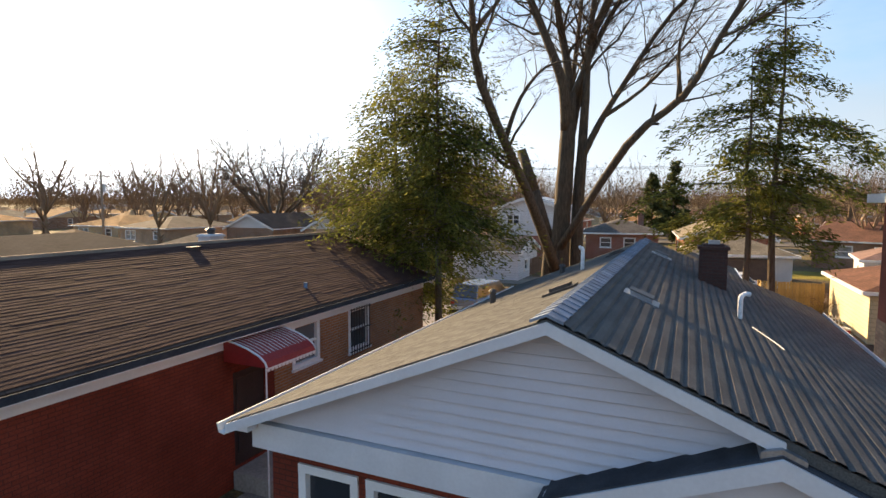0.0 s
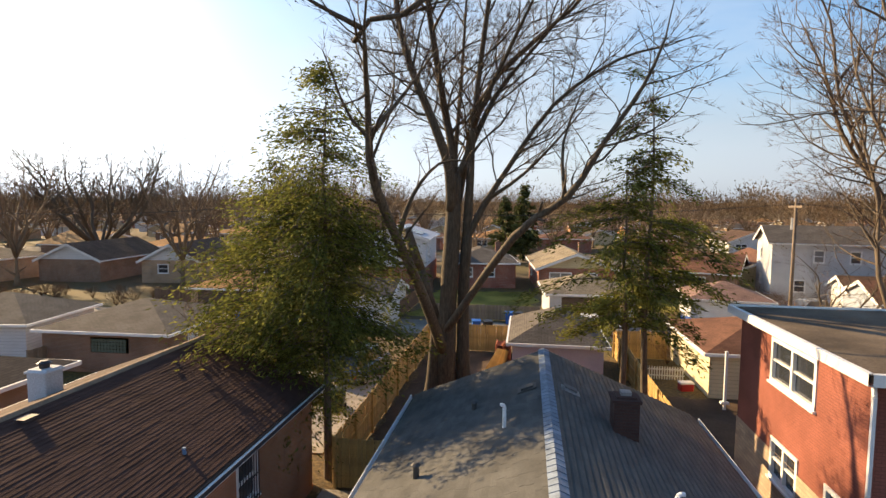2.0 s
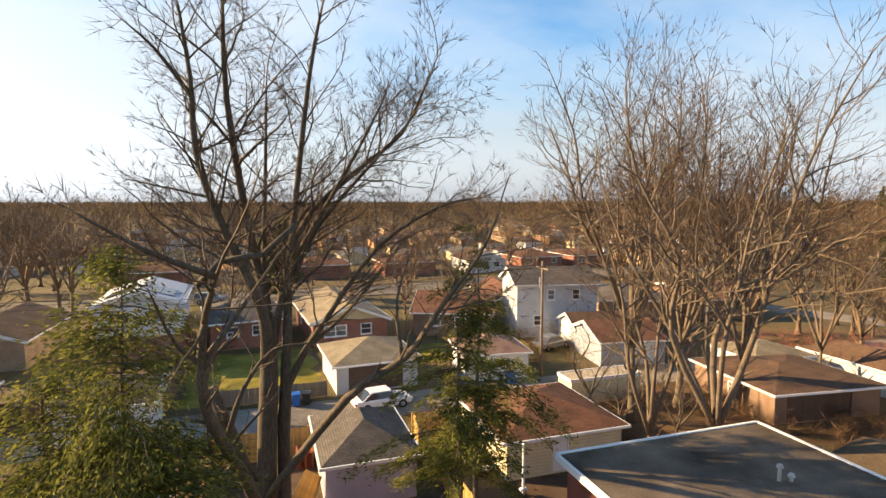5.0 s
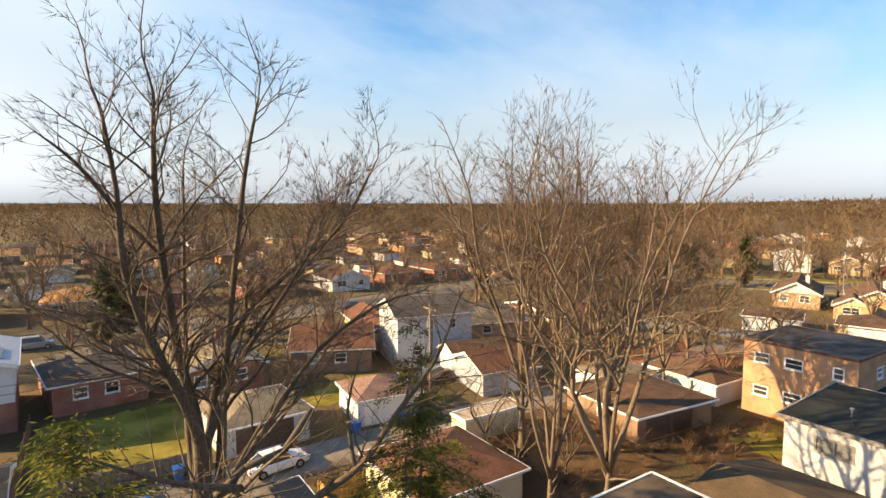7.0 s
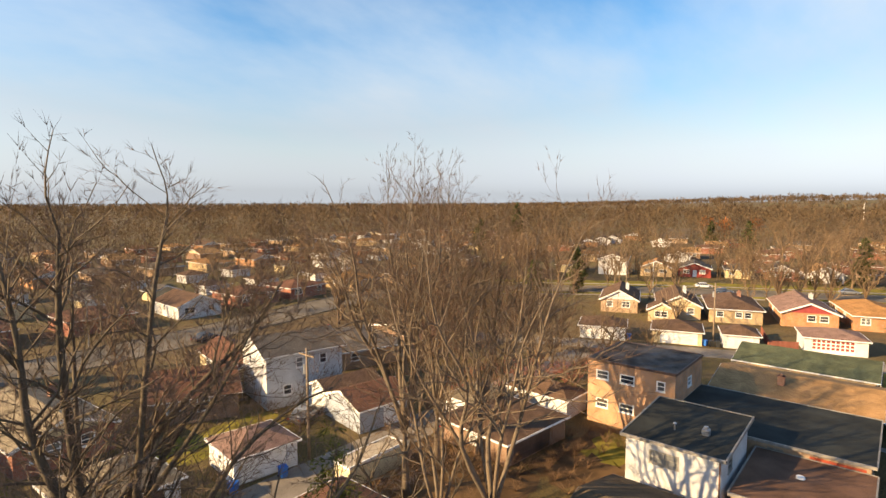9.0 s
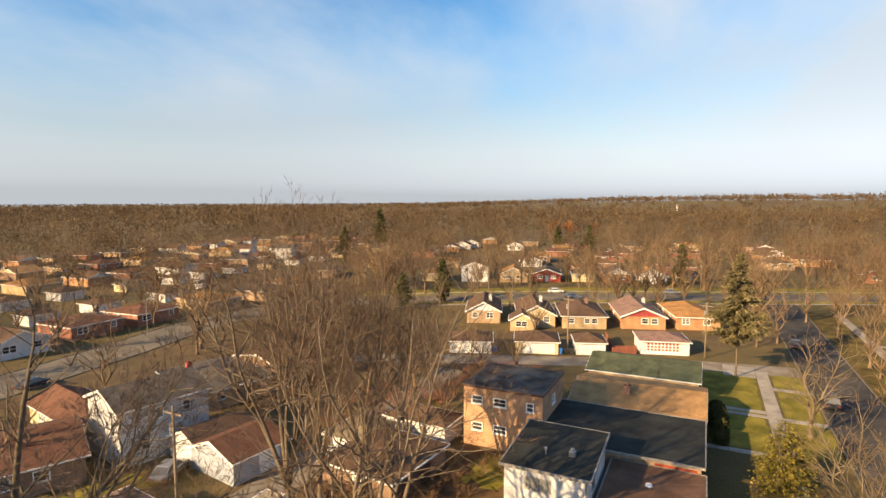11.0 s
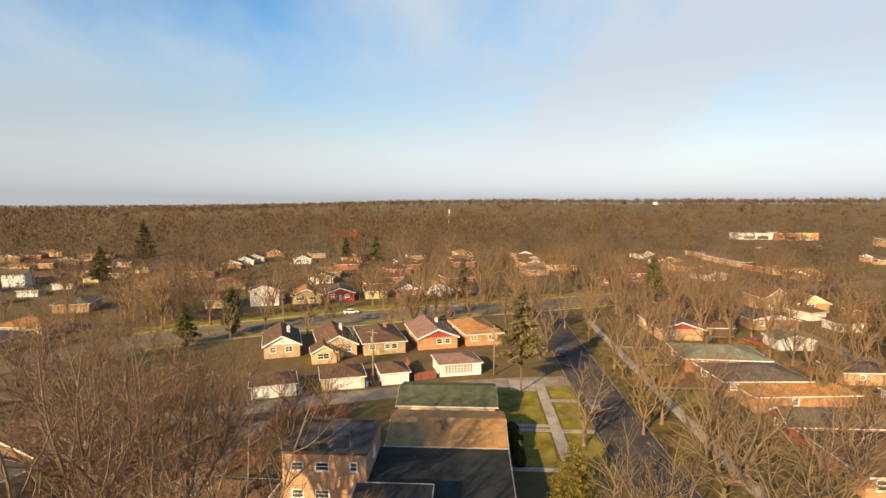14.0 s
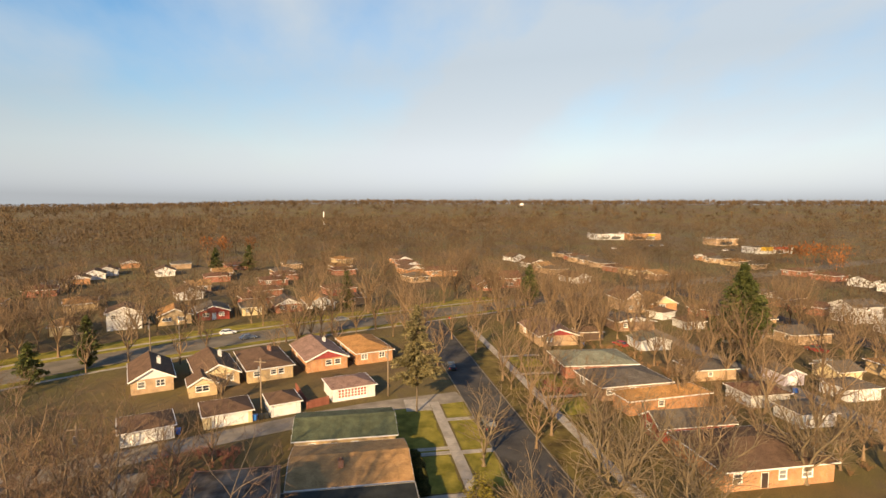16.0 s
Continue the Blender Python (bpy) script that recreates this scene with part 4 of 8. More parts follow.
# chimney, vents and pipes on the roof
g = G()
g.box(1.48, 8.46, 3.9, 2.06, 9.04, 5.3)
g.box(1.44, 8.42, 5.3, 2.10, 9.08, 5.37)
g.box(1.54, 8.52, 5.37, 2.0, 8.98, 5.42)
ch = g.part("chimney", brick("dark_chimney_brick", (0.075, 0.04, 0.032), 1.2, (0.07, 0.05, 0.045)), home, "squat dark brick chimney")
G().box(1.66, 8.64, 5.42, 1.90, 8.88, 5.5).part("flue", METAL, ch)
for vx, vy in ((0.65, 3.15), (0.62, 10.1), (-0.55, 3.2), (-0.52, 10.0)):
    zz = RZ - abs(vx) * S
    s = 1 if vx > 0 else -1
    g = G()
    g.prism([(vx - 0.15, zz + 0.15 * S * s), (vx + 0.15, zz - 0.15 * S * s), (vx + 0.15, zz - 0.15 * S * s + 0.1), (vx - 0.15, zz + 0.15 * S * s + 0.1)], vy - 0.13, vy + 0.13, 1)
    g.prism([(vx - 0.24, zz + 0.24 * S * s), (vx + 0.24, zz - 0.24 * S * s), (vx + 0.24, zz - 0.24 * S * s + 0.045), (vx - 0.24, zz + 0.24 * S * s + 0.045)], vy - 0.2, vy + 0.2, 1)
    vent = g.part("roof_vent", METAL if vx > 0 else plain("dark_vent", (0.06, 0.055, 0.05), 0.6), home, "low box vent")
    if vx > 0:
        g = G()
        g.prism([(vx - 0.16, zz + 0.16 * S + 0.1), (vx + 0.16, zz - 0.16 * S + 0.1), (vx + 0.17, zz - 0.16 * S + 0.12), (vx - 0.16, zz + 0.16 * S + 0.12)], vy - 0.14, vy + 0.14, 1)
        g.part("vent_cap", plain("grey_vent_cap", (0.12, 0.115, 0.11), 0.6, 0.2), vent)
PVC = plain("white_pipe", (0.8, 0.8, 0.8), 0.35, 0.05)
zz = RZ - 2.1 * S
G().pipe([(2.1, 5.4, zz - 0.05), (2.1, 5.4, zz + 0.36), (2.12, 5.42, zz + 0.42), (2.17, 5.45, zz + 0.45), (2.25, 5.48, zz + 0.44)], 0.042, 8).part("elbow_pipe", PVC, home, "white bent vent pipe")
G().pipe([(-1.03, 7.9, 4.65), (-1.03, 7.9, 5.26), (-1.07, 7.9, 5.31), (-1.12, 7.9, 5.29)], 0.045, 8).part("vent_pipe", PVC, home, "white upright vent pipe")
for vx, vy, hh in ((-2.85, 6.7, 0.28), (-1.9, 9.8, 0.2)):
    zz = RZ - abs(vx) * S
    G().tube((vx, vy, zz - 0.05), (vx, vy, zz + hh), 0.07, 0.07, 8).tube((vx, vy, zz + hh), (vx, vy, zz + hh + 0.06), 0.11, 0.05, 8).part("stub_vent", plain("dark_vent", (0.06, 0.055, 0.05)), home)
cab = G()
cab.pipe([(2.25, 4.9, RZ - 2.25 * S + 0.05), (2.4, 4.6, RZ - 2.4 * S + 0.05), (2.5, 4.4, RZ - 2.5 * S + 0.05), (2.6, 4.1, RZ - 2.6 * S + 0.05)], 0.009, 5)
cab.part("cable", WHITE, home)

# ---- brown-roofed brick house beside it ----
nb = house("brick_house", -11.6, 5.75, 8.0, 14.5, 3.61, 1.43, "gy", B_DEEP, shingle("deep_brown_shingles", (0.08, 0.05, 0.036)), "long red brick house with brown shingle roof and white eaves", over=0.3,
           openings=[("e", 7.1, 2.15, 1.05, 1.1, "win"), ("e", 9.6, 1.95, 1.05, 1.25, "guard"), ("e", 5.1, 0.45, 1.0, 2.15, "doorp"),
                     ("w", 4, 1.3, 1.2, 1.2, "win"), ("w", 9, 1.3, 1.2, 1.2, "win"), ("n", 3, 1.3, 1.3, 1.3, "win"), ("s", 3, 1.0, 2.2, 1.5, "trio")])
NBTAB = tab_mat("brown_roof_tabs", (0.078, 0.045, 0.036), 1.12)
nroof = [c for c in nb.children if c.name.startswith("roof")][0]
sn = 1.43 / 4.0
shingles(nroof, (0.1, -7.5, 5.17 - 0.1 * sn), (0, 1, 0), (1, 0, -sn), 15.0, 4.2 * math.hypot(1, sn), 0.115, 1.0, 0.011, NBTAB, lambda u, v: 1.5 < u < 8.0, 5, 0.002, 0.005)
G().prism([(-0.14, 5.13), (0.13, 5.14), (0.04, 5.215), (-0.05, 5.215)], -7.52, 7.52, 1).part("ridge", plain("pale_ridge", (0.26, 0.19, 0.13), 0.9, 0.2), nroof, "pale ridge cap")
g = G()
g.prism([(4.29, 3.47), (4.40, 3.49), (4.44, 3.64), (4.42, 3.64), (4.38, 3.53), (4.29, 3.51)], -7.5, 7.5, 1)
g.part("gutter", plain("dark_gutter", (0.05, 0.062, 0.08), 0.9, 0.2), nb, "dark blue-grey gutter")
G().box(4.01, -7.2, 3.2, 4.07, 7.2, 3.47).part("frieze_board", WHITE, nb, "broad white board under the eaves")
G().cbox(3.98, -7.28, 0, 4.12, -7.12, 3.44, 0.01).part("corner_board", WHITE, nb)
g = G()
PE = frame_of('e', 8.0, 14.5)
panel(g, lambda a, o, z: PE(a + 6.4, o + 0.02, z), 8.1, 0.0, 3.2, [(0.66, 2.11, 1.13, 1.05), (3.16, 1.91, 1.13, 1.27)], 0.03)
g.part('side_facing', brick('brown_orange_brick', (0.34, 0.15, 0.06)), nb, 'orange-brown brick facing')
G().cbox(4.02, -2.25, 0, 5.1, -1.0, 0.42, 0.02).part("stoop", CONCRETE, nb, "concrete step at the side door")
# awning over the side door
aw = G()
AWR = plain("red_metal_awning", (0.27, 0.022, 0.02), 0.45, 0.12, 3)
y0, y1 = -2.45, -0.85
prof = [(4.07, 3.43), (4.4, 3.375), (4.75, 3.29), (5.05, 3.17), (5.2, 3.06), (5.25, 2.95)]
for (a, b), (c, d) in zip(prof, prof[1:]):
    aw.poly((a, y0, b), (c, y0, d), (c, y1, d), (a, y1, b))
    aw.poly((a, y1, b - 0.02), (c, y1, d - 0.02), (c, y0, d - 0.02), (a, y0, b - 0.02))
for yy in (y0, y1):
    q = [(a, yy, b) for a, b in prof] + [(4.07, yy, 2.95)]
    aw.poly(*(q if yy == y0 else q[::-1]))
awn = aw.part("awning", AWR, nb, "curved red metal awning with white ribs over the side door")
for k in range(15):
    yy = y0 + (y1 - y0) * k / 14
    G().pipe([(a, yy, b + 0.012) for a, b in (prof[:4] if 0 < k < 14 else prof)], 0.006 if 0 < k < 14 else 0.022, 4).part("rib", WHITE, awn)
for k in range(14):
    yy = y0 + (y1 - y0) * (k + 0.5) / 14
    g = G()
    hw = (y1 - y0) / 28
    g.poly((5.25, yy - hw, 2.95), (5.25, yy + hw, 2.95), (5.25, yy + hw * 0.6, 2.87), (5.25, yy - hw * 0.6, 2.87))
    g.poly((5.24, yy + hw, 2.95), (5.24, yy - hw, 2.95), (5.24, yy - hw * 0.6, 2.87), (5.24, yy + hw * 0.6, 2.87))
    g.part("scallop", WHITE, awn)
G().tube((5.2, y0 + 0.03, 2.97), (5.2, y0 + 0.03, 0.0), 0.018, 0.018, 8).part("awning_post", WHITE, awn)
for vx, vy in ((0.3, 0.12),):
    zz = 5.17 - vx * sn
    g = G()
    g.cbox(vx - 0.13, vy - 0.15, zz - 0.1, vx + 0.13, vy + 0.15, zz + 0.03, 0.03)
    g.box(vx - 0.16, vy - 0.19, zz + 0.03, vx + 0.16, vy + 0.19, zz + 0.05)
    g.part("roof_vent", plain("dull_vent", (0.10, 0.08, 0.07), 0.6, 0.2), nroof, "square metal roof vent")
G().tube((3.34, 1.25, 3.9), (3.34, 1.25, 4.13), 0.05, 0.05, 8).part("vent_pipe", plain("blue_pipe", (0.12, 0.2, 0.32), 0.5), nroof)
g = G()
g.cbox(-2.25, 2.6, 3.9, -1.65, 3.2, 5.28, 0.03)
g.cbox(-2.29, 2.56, 5.18, -1.61, 3.24, 5.24, 0.02)
wch = g.part("chimney", W_STUCCO, nb, "white painted chimney")
g = G()
g.tube((-1.95, 2.9, 5.28), (-1.95, 2.9, 5.42), 0.13, 0.13, 10)
g.tube((-1.95, 2.9, 5.42), (-1.95, 2.9, 5.48), 0.19, 0.1, 10)
g.part("flue", BLACK, wch, "dark flue cap")

# ---- red brick two-storey house ----
rb = house("two_storey_house", 11.05, 11.0, 8.9, 7.0, 6.42, 0, "flat", brick("painted_red_brick", (0.27, 0.096, 0.068), 1.08, (0.20, 0.075, 0.055)), plain("gravel_roof", (0.085, 0.068, 0.052), 0.9, 0.45, 0.3, 14, 0.4, c2=(0.155, 0.122, 0.088)), "two-storey red brick house with flat tarred roof and white fascia", over=0.3,
           openings=[("w", 2.3, 4.95, 2.4, 1.2, "pair"), ("w", 2.55, 2.25, 1.5, 1.1, "pair"), ("w", 5.4, 2.2, 0.9, 1.2, "win"), ("s", 1, 4.7, 1.8, 1.2, "pair"), ("s", 5.6, 4.7, 1.8, 1.2, "pair"),
                     ("s", 1, 1.2, 1.8, 1.2, "pair"), ("s", 4.2, 0.1, 0.95, 2.1, "door"), ("n", 1.2, 4.7, 1.4, 1.1, "pair"), ("n", 5.6, 4.7, 1.4, 1.1, "pair"), ("n", 5.2, 0.1, 0.95, 2.1, "door"), ("e", 3, 4.7, 1.4, 1.1, "pair")])
g = G()
PW = lambda u, o, z: (-4.45 - o, 3.5 - u, z)
panel(g, lambda u, o, z: PW(u, o + 0.03, z), 7.0, 0.0, 3.0, [(2.51, 2.21, 1.58, 0.79), (5.36, 2.16, 0.98, 0.84)], 0.03)
g.part("lower_facing", coursed("tan_stone_facing", (0.50, 0.38, 0.26), (0.36, 0.27, 0.2), (0.3, 0.25, 0.2), 0.36, 0.12, 0.012), rb, "tan stone-faced lower storey")
G().pipe([(-4.5, -3.45, 6.3), (-4.55, -3.58, 6.1), (-4.52, -3.56, 0.1)], 0.05, 8).part("downpipe", WHITE, rb)
rbr = [c for c in rb.children if c.name.startswith("roof")][0]
for vx, vy, hh in ((1.3, -0.2, 0.55), (1.65, -0.35, 0.25)):
    G().tube((vx, vy, 6.5), (vx, vy, 6.5 + hh), 0.06, 0.06, 8).tube((vx, vy, 6.5 + hh), (vx, vy, 6.6 + hh), 0.12, 0.08, 8).part("roof_vent", plain("dull_white_vent", (0.42, 0.38, 0.33), 0.6), rbr, "weathered capped vent")

# ---- row of houses on along the street ----
house("low_brown_house", 24.6, 9.6, 10.6, 12.8, 2.7, 1.25, "gy", B_BROWN, shingle("mossy_brown_shingles", (0.105, 0.076, 0.046)), "low brown brick house with mossy brown shingle roof", trim=plain("dull_edge_trim", (0.27, 0.25, 0.22), 0.7, 0.25), openings=[("w", 3, 1, 1.4, 1.2, "pair"), ("w", 8, 1, 1.4, 1.2, "pair"), ("n", 3, 1, 1.4, 1.2, "pair"), ("s", 3, 1, 2, 1.3, "trio")])
wb = house("white_house", 36.95, 12.75, 8.5, 7.1, 5.15, 0.45, "shed", W_STUCCO, TAR_BLUE, "white two-level house with black shed roof and tan base", over=0.35, trim=plain("dull_edge_trim", (0.27, 0.25, 0.22), 0.7, 0.25),
           openings=[("w", 1.9, 3.45, 2.2, 1.0, "pair"), ("w", 2.6, 0.6, 1.2, 1.0, "win"), ("s", 2, 3.4, 1.2, 1.0, "win"), ("n", 2.5, 3.4, 1.4, 1.0, "pair")], vents=0)
g = G()
panel(g, lambda u, o, z: (-4.25 - o - 0.03, 3.55 - u, z), 7.1, 0.0, 1.25, [(2.55, 0.55, 1.3, 0.7)], 0.03)
g.part("lower_facing", coursed("tan_stone_facing", (0.5, 0.38, 0.26), (0.4, 0.3, 0.2), (0.3, 0.25, 0.2), 0.36, 0.12, 0.012), wb, "tan brick base")
G().pipe([(-4.3, -3.45, 5.1), (-4.32, -3.45, 0.1)], 0.05, 8).part("downpipe", plain("brown_downpipe", (0.2, 0.1, 0.06)), wb)
wbr = [c for c in wb.children if c.name.startswith("roof")][0]
G().cbox(-1.3, -1.9, 5.4, -0.75, -1.35, 5.95, 0.04).tube((-1.02, -1.62, 5.95), (-1.02, -1.62, 6.15), 0.18, 0.18, 8).part("roof_vent", METAL, wbr, "silver box vent")
G().tube((-1.6, 0.6, 5.4), (-1.6, 0.6, 6.0), 0.07, 0.07, 8).tube((-1.6, 0.6, 6.0), (-1.6, 0.6, 6.1), 0.16, 0.08, 8).part("vent_pipe", METAL, wbr)
low = house("flat_brown_annex", 37.6, 4.6, 9.4, 7.9, 2.75, 0, "flat", B_TAN, plain("brown_flat_roof", (0.15, 0.085, 0.055), 0.9, 0.3, 0.4, 12, 0.3), "low annexe with brown flat roof beside the white house", trim=plain("dull_edge_trim", (0.27, 0.25, 0.22), 0.7, 0.25), over=0.2, openings=[("w", 3, 1, 1.4, 1.2, "pair"), ("s", 3, 1, 2, 1.3, "trio")])
G().tube((0.9, 0.4, 2.9), (0.9, 0.4, 3.05), 0.32, 0.28, 14).part("roof_vent", WHITE, low, "round white roof vent")
bl = house("black_roofed_house", 48.4, 8.5, 11.2, 15.2, 3.45, 0, "flat", B_TAN, TAR_BLUE, "tan brick house with dark flat roof and red front panel", trim=plain("dull_edge_trim", (0.27, 0.25, 0.22), 0.7, 0.25), over=0.35,
           openings=[("w", 8.2, 1.9, 1.1, 1.1, "win"), ("s", 3, 1, 2, 1.3, "trio"), ("s", 7, 0.1, 1, 2.1, "door"), ("n", 3, 1, 1.4, 1.2, "pair")])
g = G()
PWB = frame_of("w", 11.2, 15.2)
bar(g, PWB, 11.2, 14.9, 1.2, 3.1, 0.0, 0.06)
g.part("red_panel", plain("red_panel_paint", (0.42, 0.075, 0.03), 0.6, 0.15), bl, "red painted wall panel")
house("brown_roofed_house", 62.3, 8.3, 11.6, 15.0, 2.9, 1.25, "gy", B_YELLOW, R_TAN, "yellow brick house with brown shingle roof", openings=[("w", 2, 1, 1.1, 1.2, "win"), ("w", 5, 1, 1.1, 1.2, "win"), ("w", 8, 1, 1.1, 1.2, "win"), ("w", 11.5, 1, 1.1, 1.2, "win"), ("s", 3, 1, 2, 1.3, "trio"), ("s", 7, 0.1, 1, 2.1, "door")], chimney=(-2.6, 1.2, 4.7, CHIM))
house("green_roofed_house", 75.6, 8.9, 10.4, 14.8, 2.9, 1.25, "gy", B_YELLOW, R_GREEN, "yellow brick house with dark green shingle roof", openings=[("w", 2, 1, 1.1, 1.3, "win"), ("w", 5, 1, 1.2, 1.1, "win"), ("w", 8.2, 0.9, 1.1, 1.3, "win"), ("w", 11.5, 1.2, 1.1, 0.9, "win"), ("s", 3, 1, 2, 1.3, "trio"), ("s", 7, 0.1, 1, 2.1, "door")])
house("orange_brick_flat", 49.9, 21.0, 9.1, 9.2, 6.8, 0, "flat", brick("orange_facing_brick", (0.47, 0.26, 0.135), 1.15), TAR, "two-storey orange brick flats with black tarred roof", trim=plain("dark_coping", (0.10, 0.055, 0.04), 0.6), frames=WHITE, over=0.06,
      openings=[("w", 1.0, 4.9, 1.3, 0.95, "win"), ("w", 3.6, 4.9, 1.5, 0.95, "win"), ("w", 7.4, 4.9, 0.8, 1.0, "win"), ("w", 1.0, 1.8, 1.3, 0.95, "win"), ("w", 3.6, 1.8, 1.5, 0.95, "win"), ("s", 4, 4.6, 1.3, 1, "win"), ("n", 3, 4.6, 1.3, 1, "win")])


def front(name, A, B, depth, eave, rise, kind, wall, roof, label, **kw):
    """A house whose front runs from A, on the left for one who faces it, to B."""
    dx, dy = B[0] - A[0], B[1] - A[1]
    w = math.hypot(dx, dy)
    ang = math.atan2(dy, dx)
    cx = (A[0] + B[0]) / 2 - math.sin(ang) * depth / 2
    cy = (A[1] + B[1]) / 2 + math.cos(ang) * depth / 2
    return house(name, cx, cy, w, depth, eave, rise, kind, wall, roof, label, rot=math.degrees(ang), **kw)


# ---- garages behind our row ----
front("garage", (-1.05, 25.0), (3.75, 25.0), 6.6, 2.45, 1.25, "hip", W_GREY, R_GREY, "lavender-grey sided garage with grey hip roof", over=0.25, openings=[("n", 0.5, 0.1, 3.6, 2.1, "garage")], category="garage")
front("garage", (9.0, 24.9), (16.6, 24.9), 7.6, 2.4, 1.3, "hip", W_YELLOW, R_RED, "pale yellow garage with red-brown hip roof", over=0.3, openings=[("n", 1, 0.1, 4.8, 2.1, "garage"), ("s", 3, 0.1, 0.9, 2.0, "doorw")], category="garage")
front("garage", (18.6, 33.9), (24.9, 33.9), 2.0, 1.9, 0, "flat", CREAM, plain("pale_slab_roof", (0.42, 0.36, 0.27), 0.9), "low pale block shed by the alley", over=0.05, category="shed")
front("garage", (1.6, 42.0), (8.6, 42.4), 7.2, 2.45, 1.35, "hip", W_STUCCO, R_BEIGE, "off-white garage with beige hip roof and brown door", over=0.35, openings=[("s", 1.0, 0.1, 4.7, 2.1, "garageb")], category="garage")
front("garage", (12.8, 41.9), (18.6, 41.2), 5.6, 2.4, 1.2, "hip", W_WHITE, R_PINK, "white garage with pinkish shingle roof", over=0.25, openings=[("w", 2.2, 0.9, 0.8, 0.9, "win"), ("s", 0.6, 0.1, 4.2, 2.1, "garage")], category="garage")
front("garage", (26.6, 41.8), (33.2, 40.8), 7.2, 2.45, 1.3, "gx", W_BLUE, R_RED, "grey-sided garage with red-brown roof", over=0.25, openings=[("s", 3.0, 0.1, 2.6, 2.1, "garage")], category="garage", gable_mat=None)
front("garage", (27.6, 47.8), (34.5, 46.6), 5.5, 2.4, 1.1, "gx", W_WHITE, R_BROWN, "white garage with brown roof", over=0.25, category="garage")
front("garage", (30.3, 26.2), (39.4, 25.2), 8.6, 2.3, 0.8, "hip", B_BROWN, R_BROWN, "open carport garage with brown roof and clutter", over=0.35, openings=[("s", 1.0, 0.05, 5.6, 2.1, "garageb"), ("w", 4, 0.9, 1.0, 0.9, "win")], category="garage")
front("garage", (43.6, 27.2), (48.0, 27.0), 8.0, 2.2, 1.1, "hip", W_STUCCO, R_BROWN, "off-white garage with brown roof", over=0.25, category="garage")
front("garage", (36.0, 33.0), (42.0, 32.6), 5.4, 2.3, 0.9, "hip", W_WHITE, R_BEIGE, "white garage with beige roof", over=0.25, category="garage")
front("garage", (-28.3, 23.2), (-20.4, 23.4), 7.6, 2.45, 1.3, "hip", B_BROWN, R_GREY, "brown brick garage with grey hip roof", over=0.3, openings=[("s", 3.1, 1.2, 2.4, 0.9, "block"), ("e", 2.0, 0.1, 0.9, 2.0, "doorw")], category="garage")
front("garage", (-37.2, 23.0), (-30.2, 24.0), 6.4, 2.5, 1.4, "hip", W_WHITE, R_GREY, "white garage with grey hip roof", over=0.3, category="garage")
front("garage", (-29.6, 39.6), (-23.0, 39.6), 6.2, 2.4, 1.3, "hip", B_TAN, R_ORANGE, "tan brick garage with orange-brown hip roof", over=0.3, openings=[("s", 0.6, 0.1, 4.8, 2.1, "garageb")], category="garage")
front("garage", (-17.0, 38.0), (-11.2, 38.0), 6.0, 2.4, 1.0, "gx", W_WHITE, R_DARK, "white garage with dark roof", over=0.25, openings=[("e", 1.8, 0.7, 1.0, 0.9, "win")], category="garage")
front("garage", (-58.0, 26.0), (-50.5, 26.0), 6.5, 2.4, 1.3, "hip", W_TAN, R_BROWN, "tan garage with brown roof", over=0.3, category="garage")
# a dark roof beyond the brown one, and white gabled houses
house("dark_roofed_house", -22.9, 6.0, 8.4, 17.0, 3.4, 1.65, "hip", B_BROWN, shingle("dark_brown_shingles", (0.055, 0.043, 0.038)), "brick house with dark shingle hip roof", openings=[("e", 3, 1, 1.2, 1.2, "win"), ("n", 3, 1, 1.2, 1.2, "win")])
house("brick_house", -38.5, 5.0, 9.0, 16.0, 3.0, 1.6, "gy", B_TAN, R_BROWN, "tan brick house with brown roof", openings=[("n", 3, 1, 1.2, 1.2, "win"), ("e", 3, 1, 1.2, 1.2, "win")], chimney=(2, 2, 5, CHIM))
house("brick_house", -52.5, 5.0, 9.0, 16.0, 3.0, 1.6, "hip", B_RED, R_GREY, "red brick house with grey hip roof", openings=[("n", 3, 1, 1.2, 1.2, "win")])
house("brick_house", -67.0, 5.0, 9.0, 16.0, 3.0, 1.6, "gy", B_BROWN, R_BROWN, "brown brick house with brown roof", openings=[("n", 3, 1, 1.2, 1.2, "win")])

# ---- houses north of the alley, facing the far street ----
front("brick_house", (-9.4, 59.3), (-1.6, 60.4), 11.0, 3.0, 1.5, "hip", B_RED, R_GREY, "red brick bungalow with grey hip roof behind a green lawn", openings=[("s", 1.6, 1.35, 1.2, 1.1, "win"), ("s", 4.2, 1.35, 1.2, 1.1, "win"), ("w", 3, 1.2, 1.2, 1.1, "win")], chimney=(2.4, 1.0, 5.0, CHIM))
so = front("white_two_storey_house", (-19.5, 57.2), (-11.9, 57.6), 11.0, 5.9, 1.2, "gy", W_WHITE, plain("pale_roof", (0.42, 0.44, 0.48), 0.6, 0.15), "white-sided two-storey house with brick base and solar panels", openings=[("s", 1.2, 3.9, 1.5, 1.1, "pair"), ("s", 4.8, 3.9, 1.2, 1.1, "win"), ("s", 1.0, 1.0, 1.4, 1.1, "pair"), ("e", 2, 3.9, 1.2, 1.1, "win")])
g = G()
bar(g, frame_of("s", 7.61, 11.0), 0.0, 7.61, 0.0, 2.6, 0.0, 0.05)
bar(g, frame_of("e", 7.61, 11.0), 0.0, 11.0, 0.0, 2.6, 0.0, 0.05)
g.part("lower_facing", B_RED, so, "red brick lower storey")
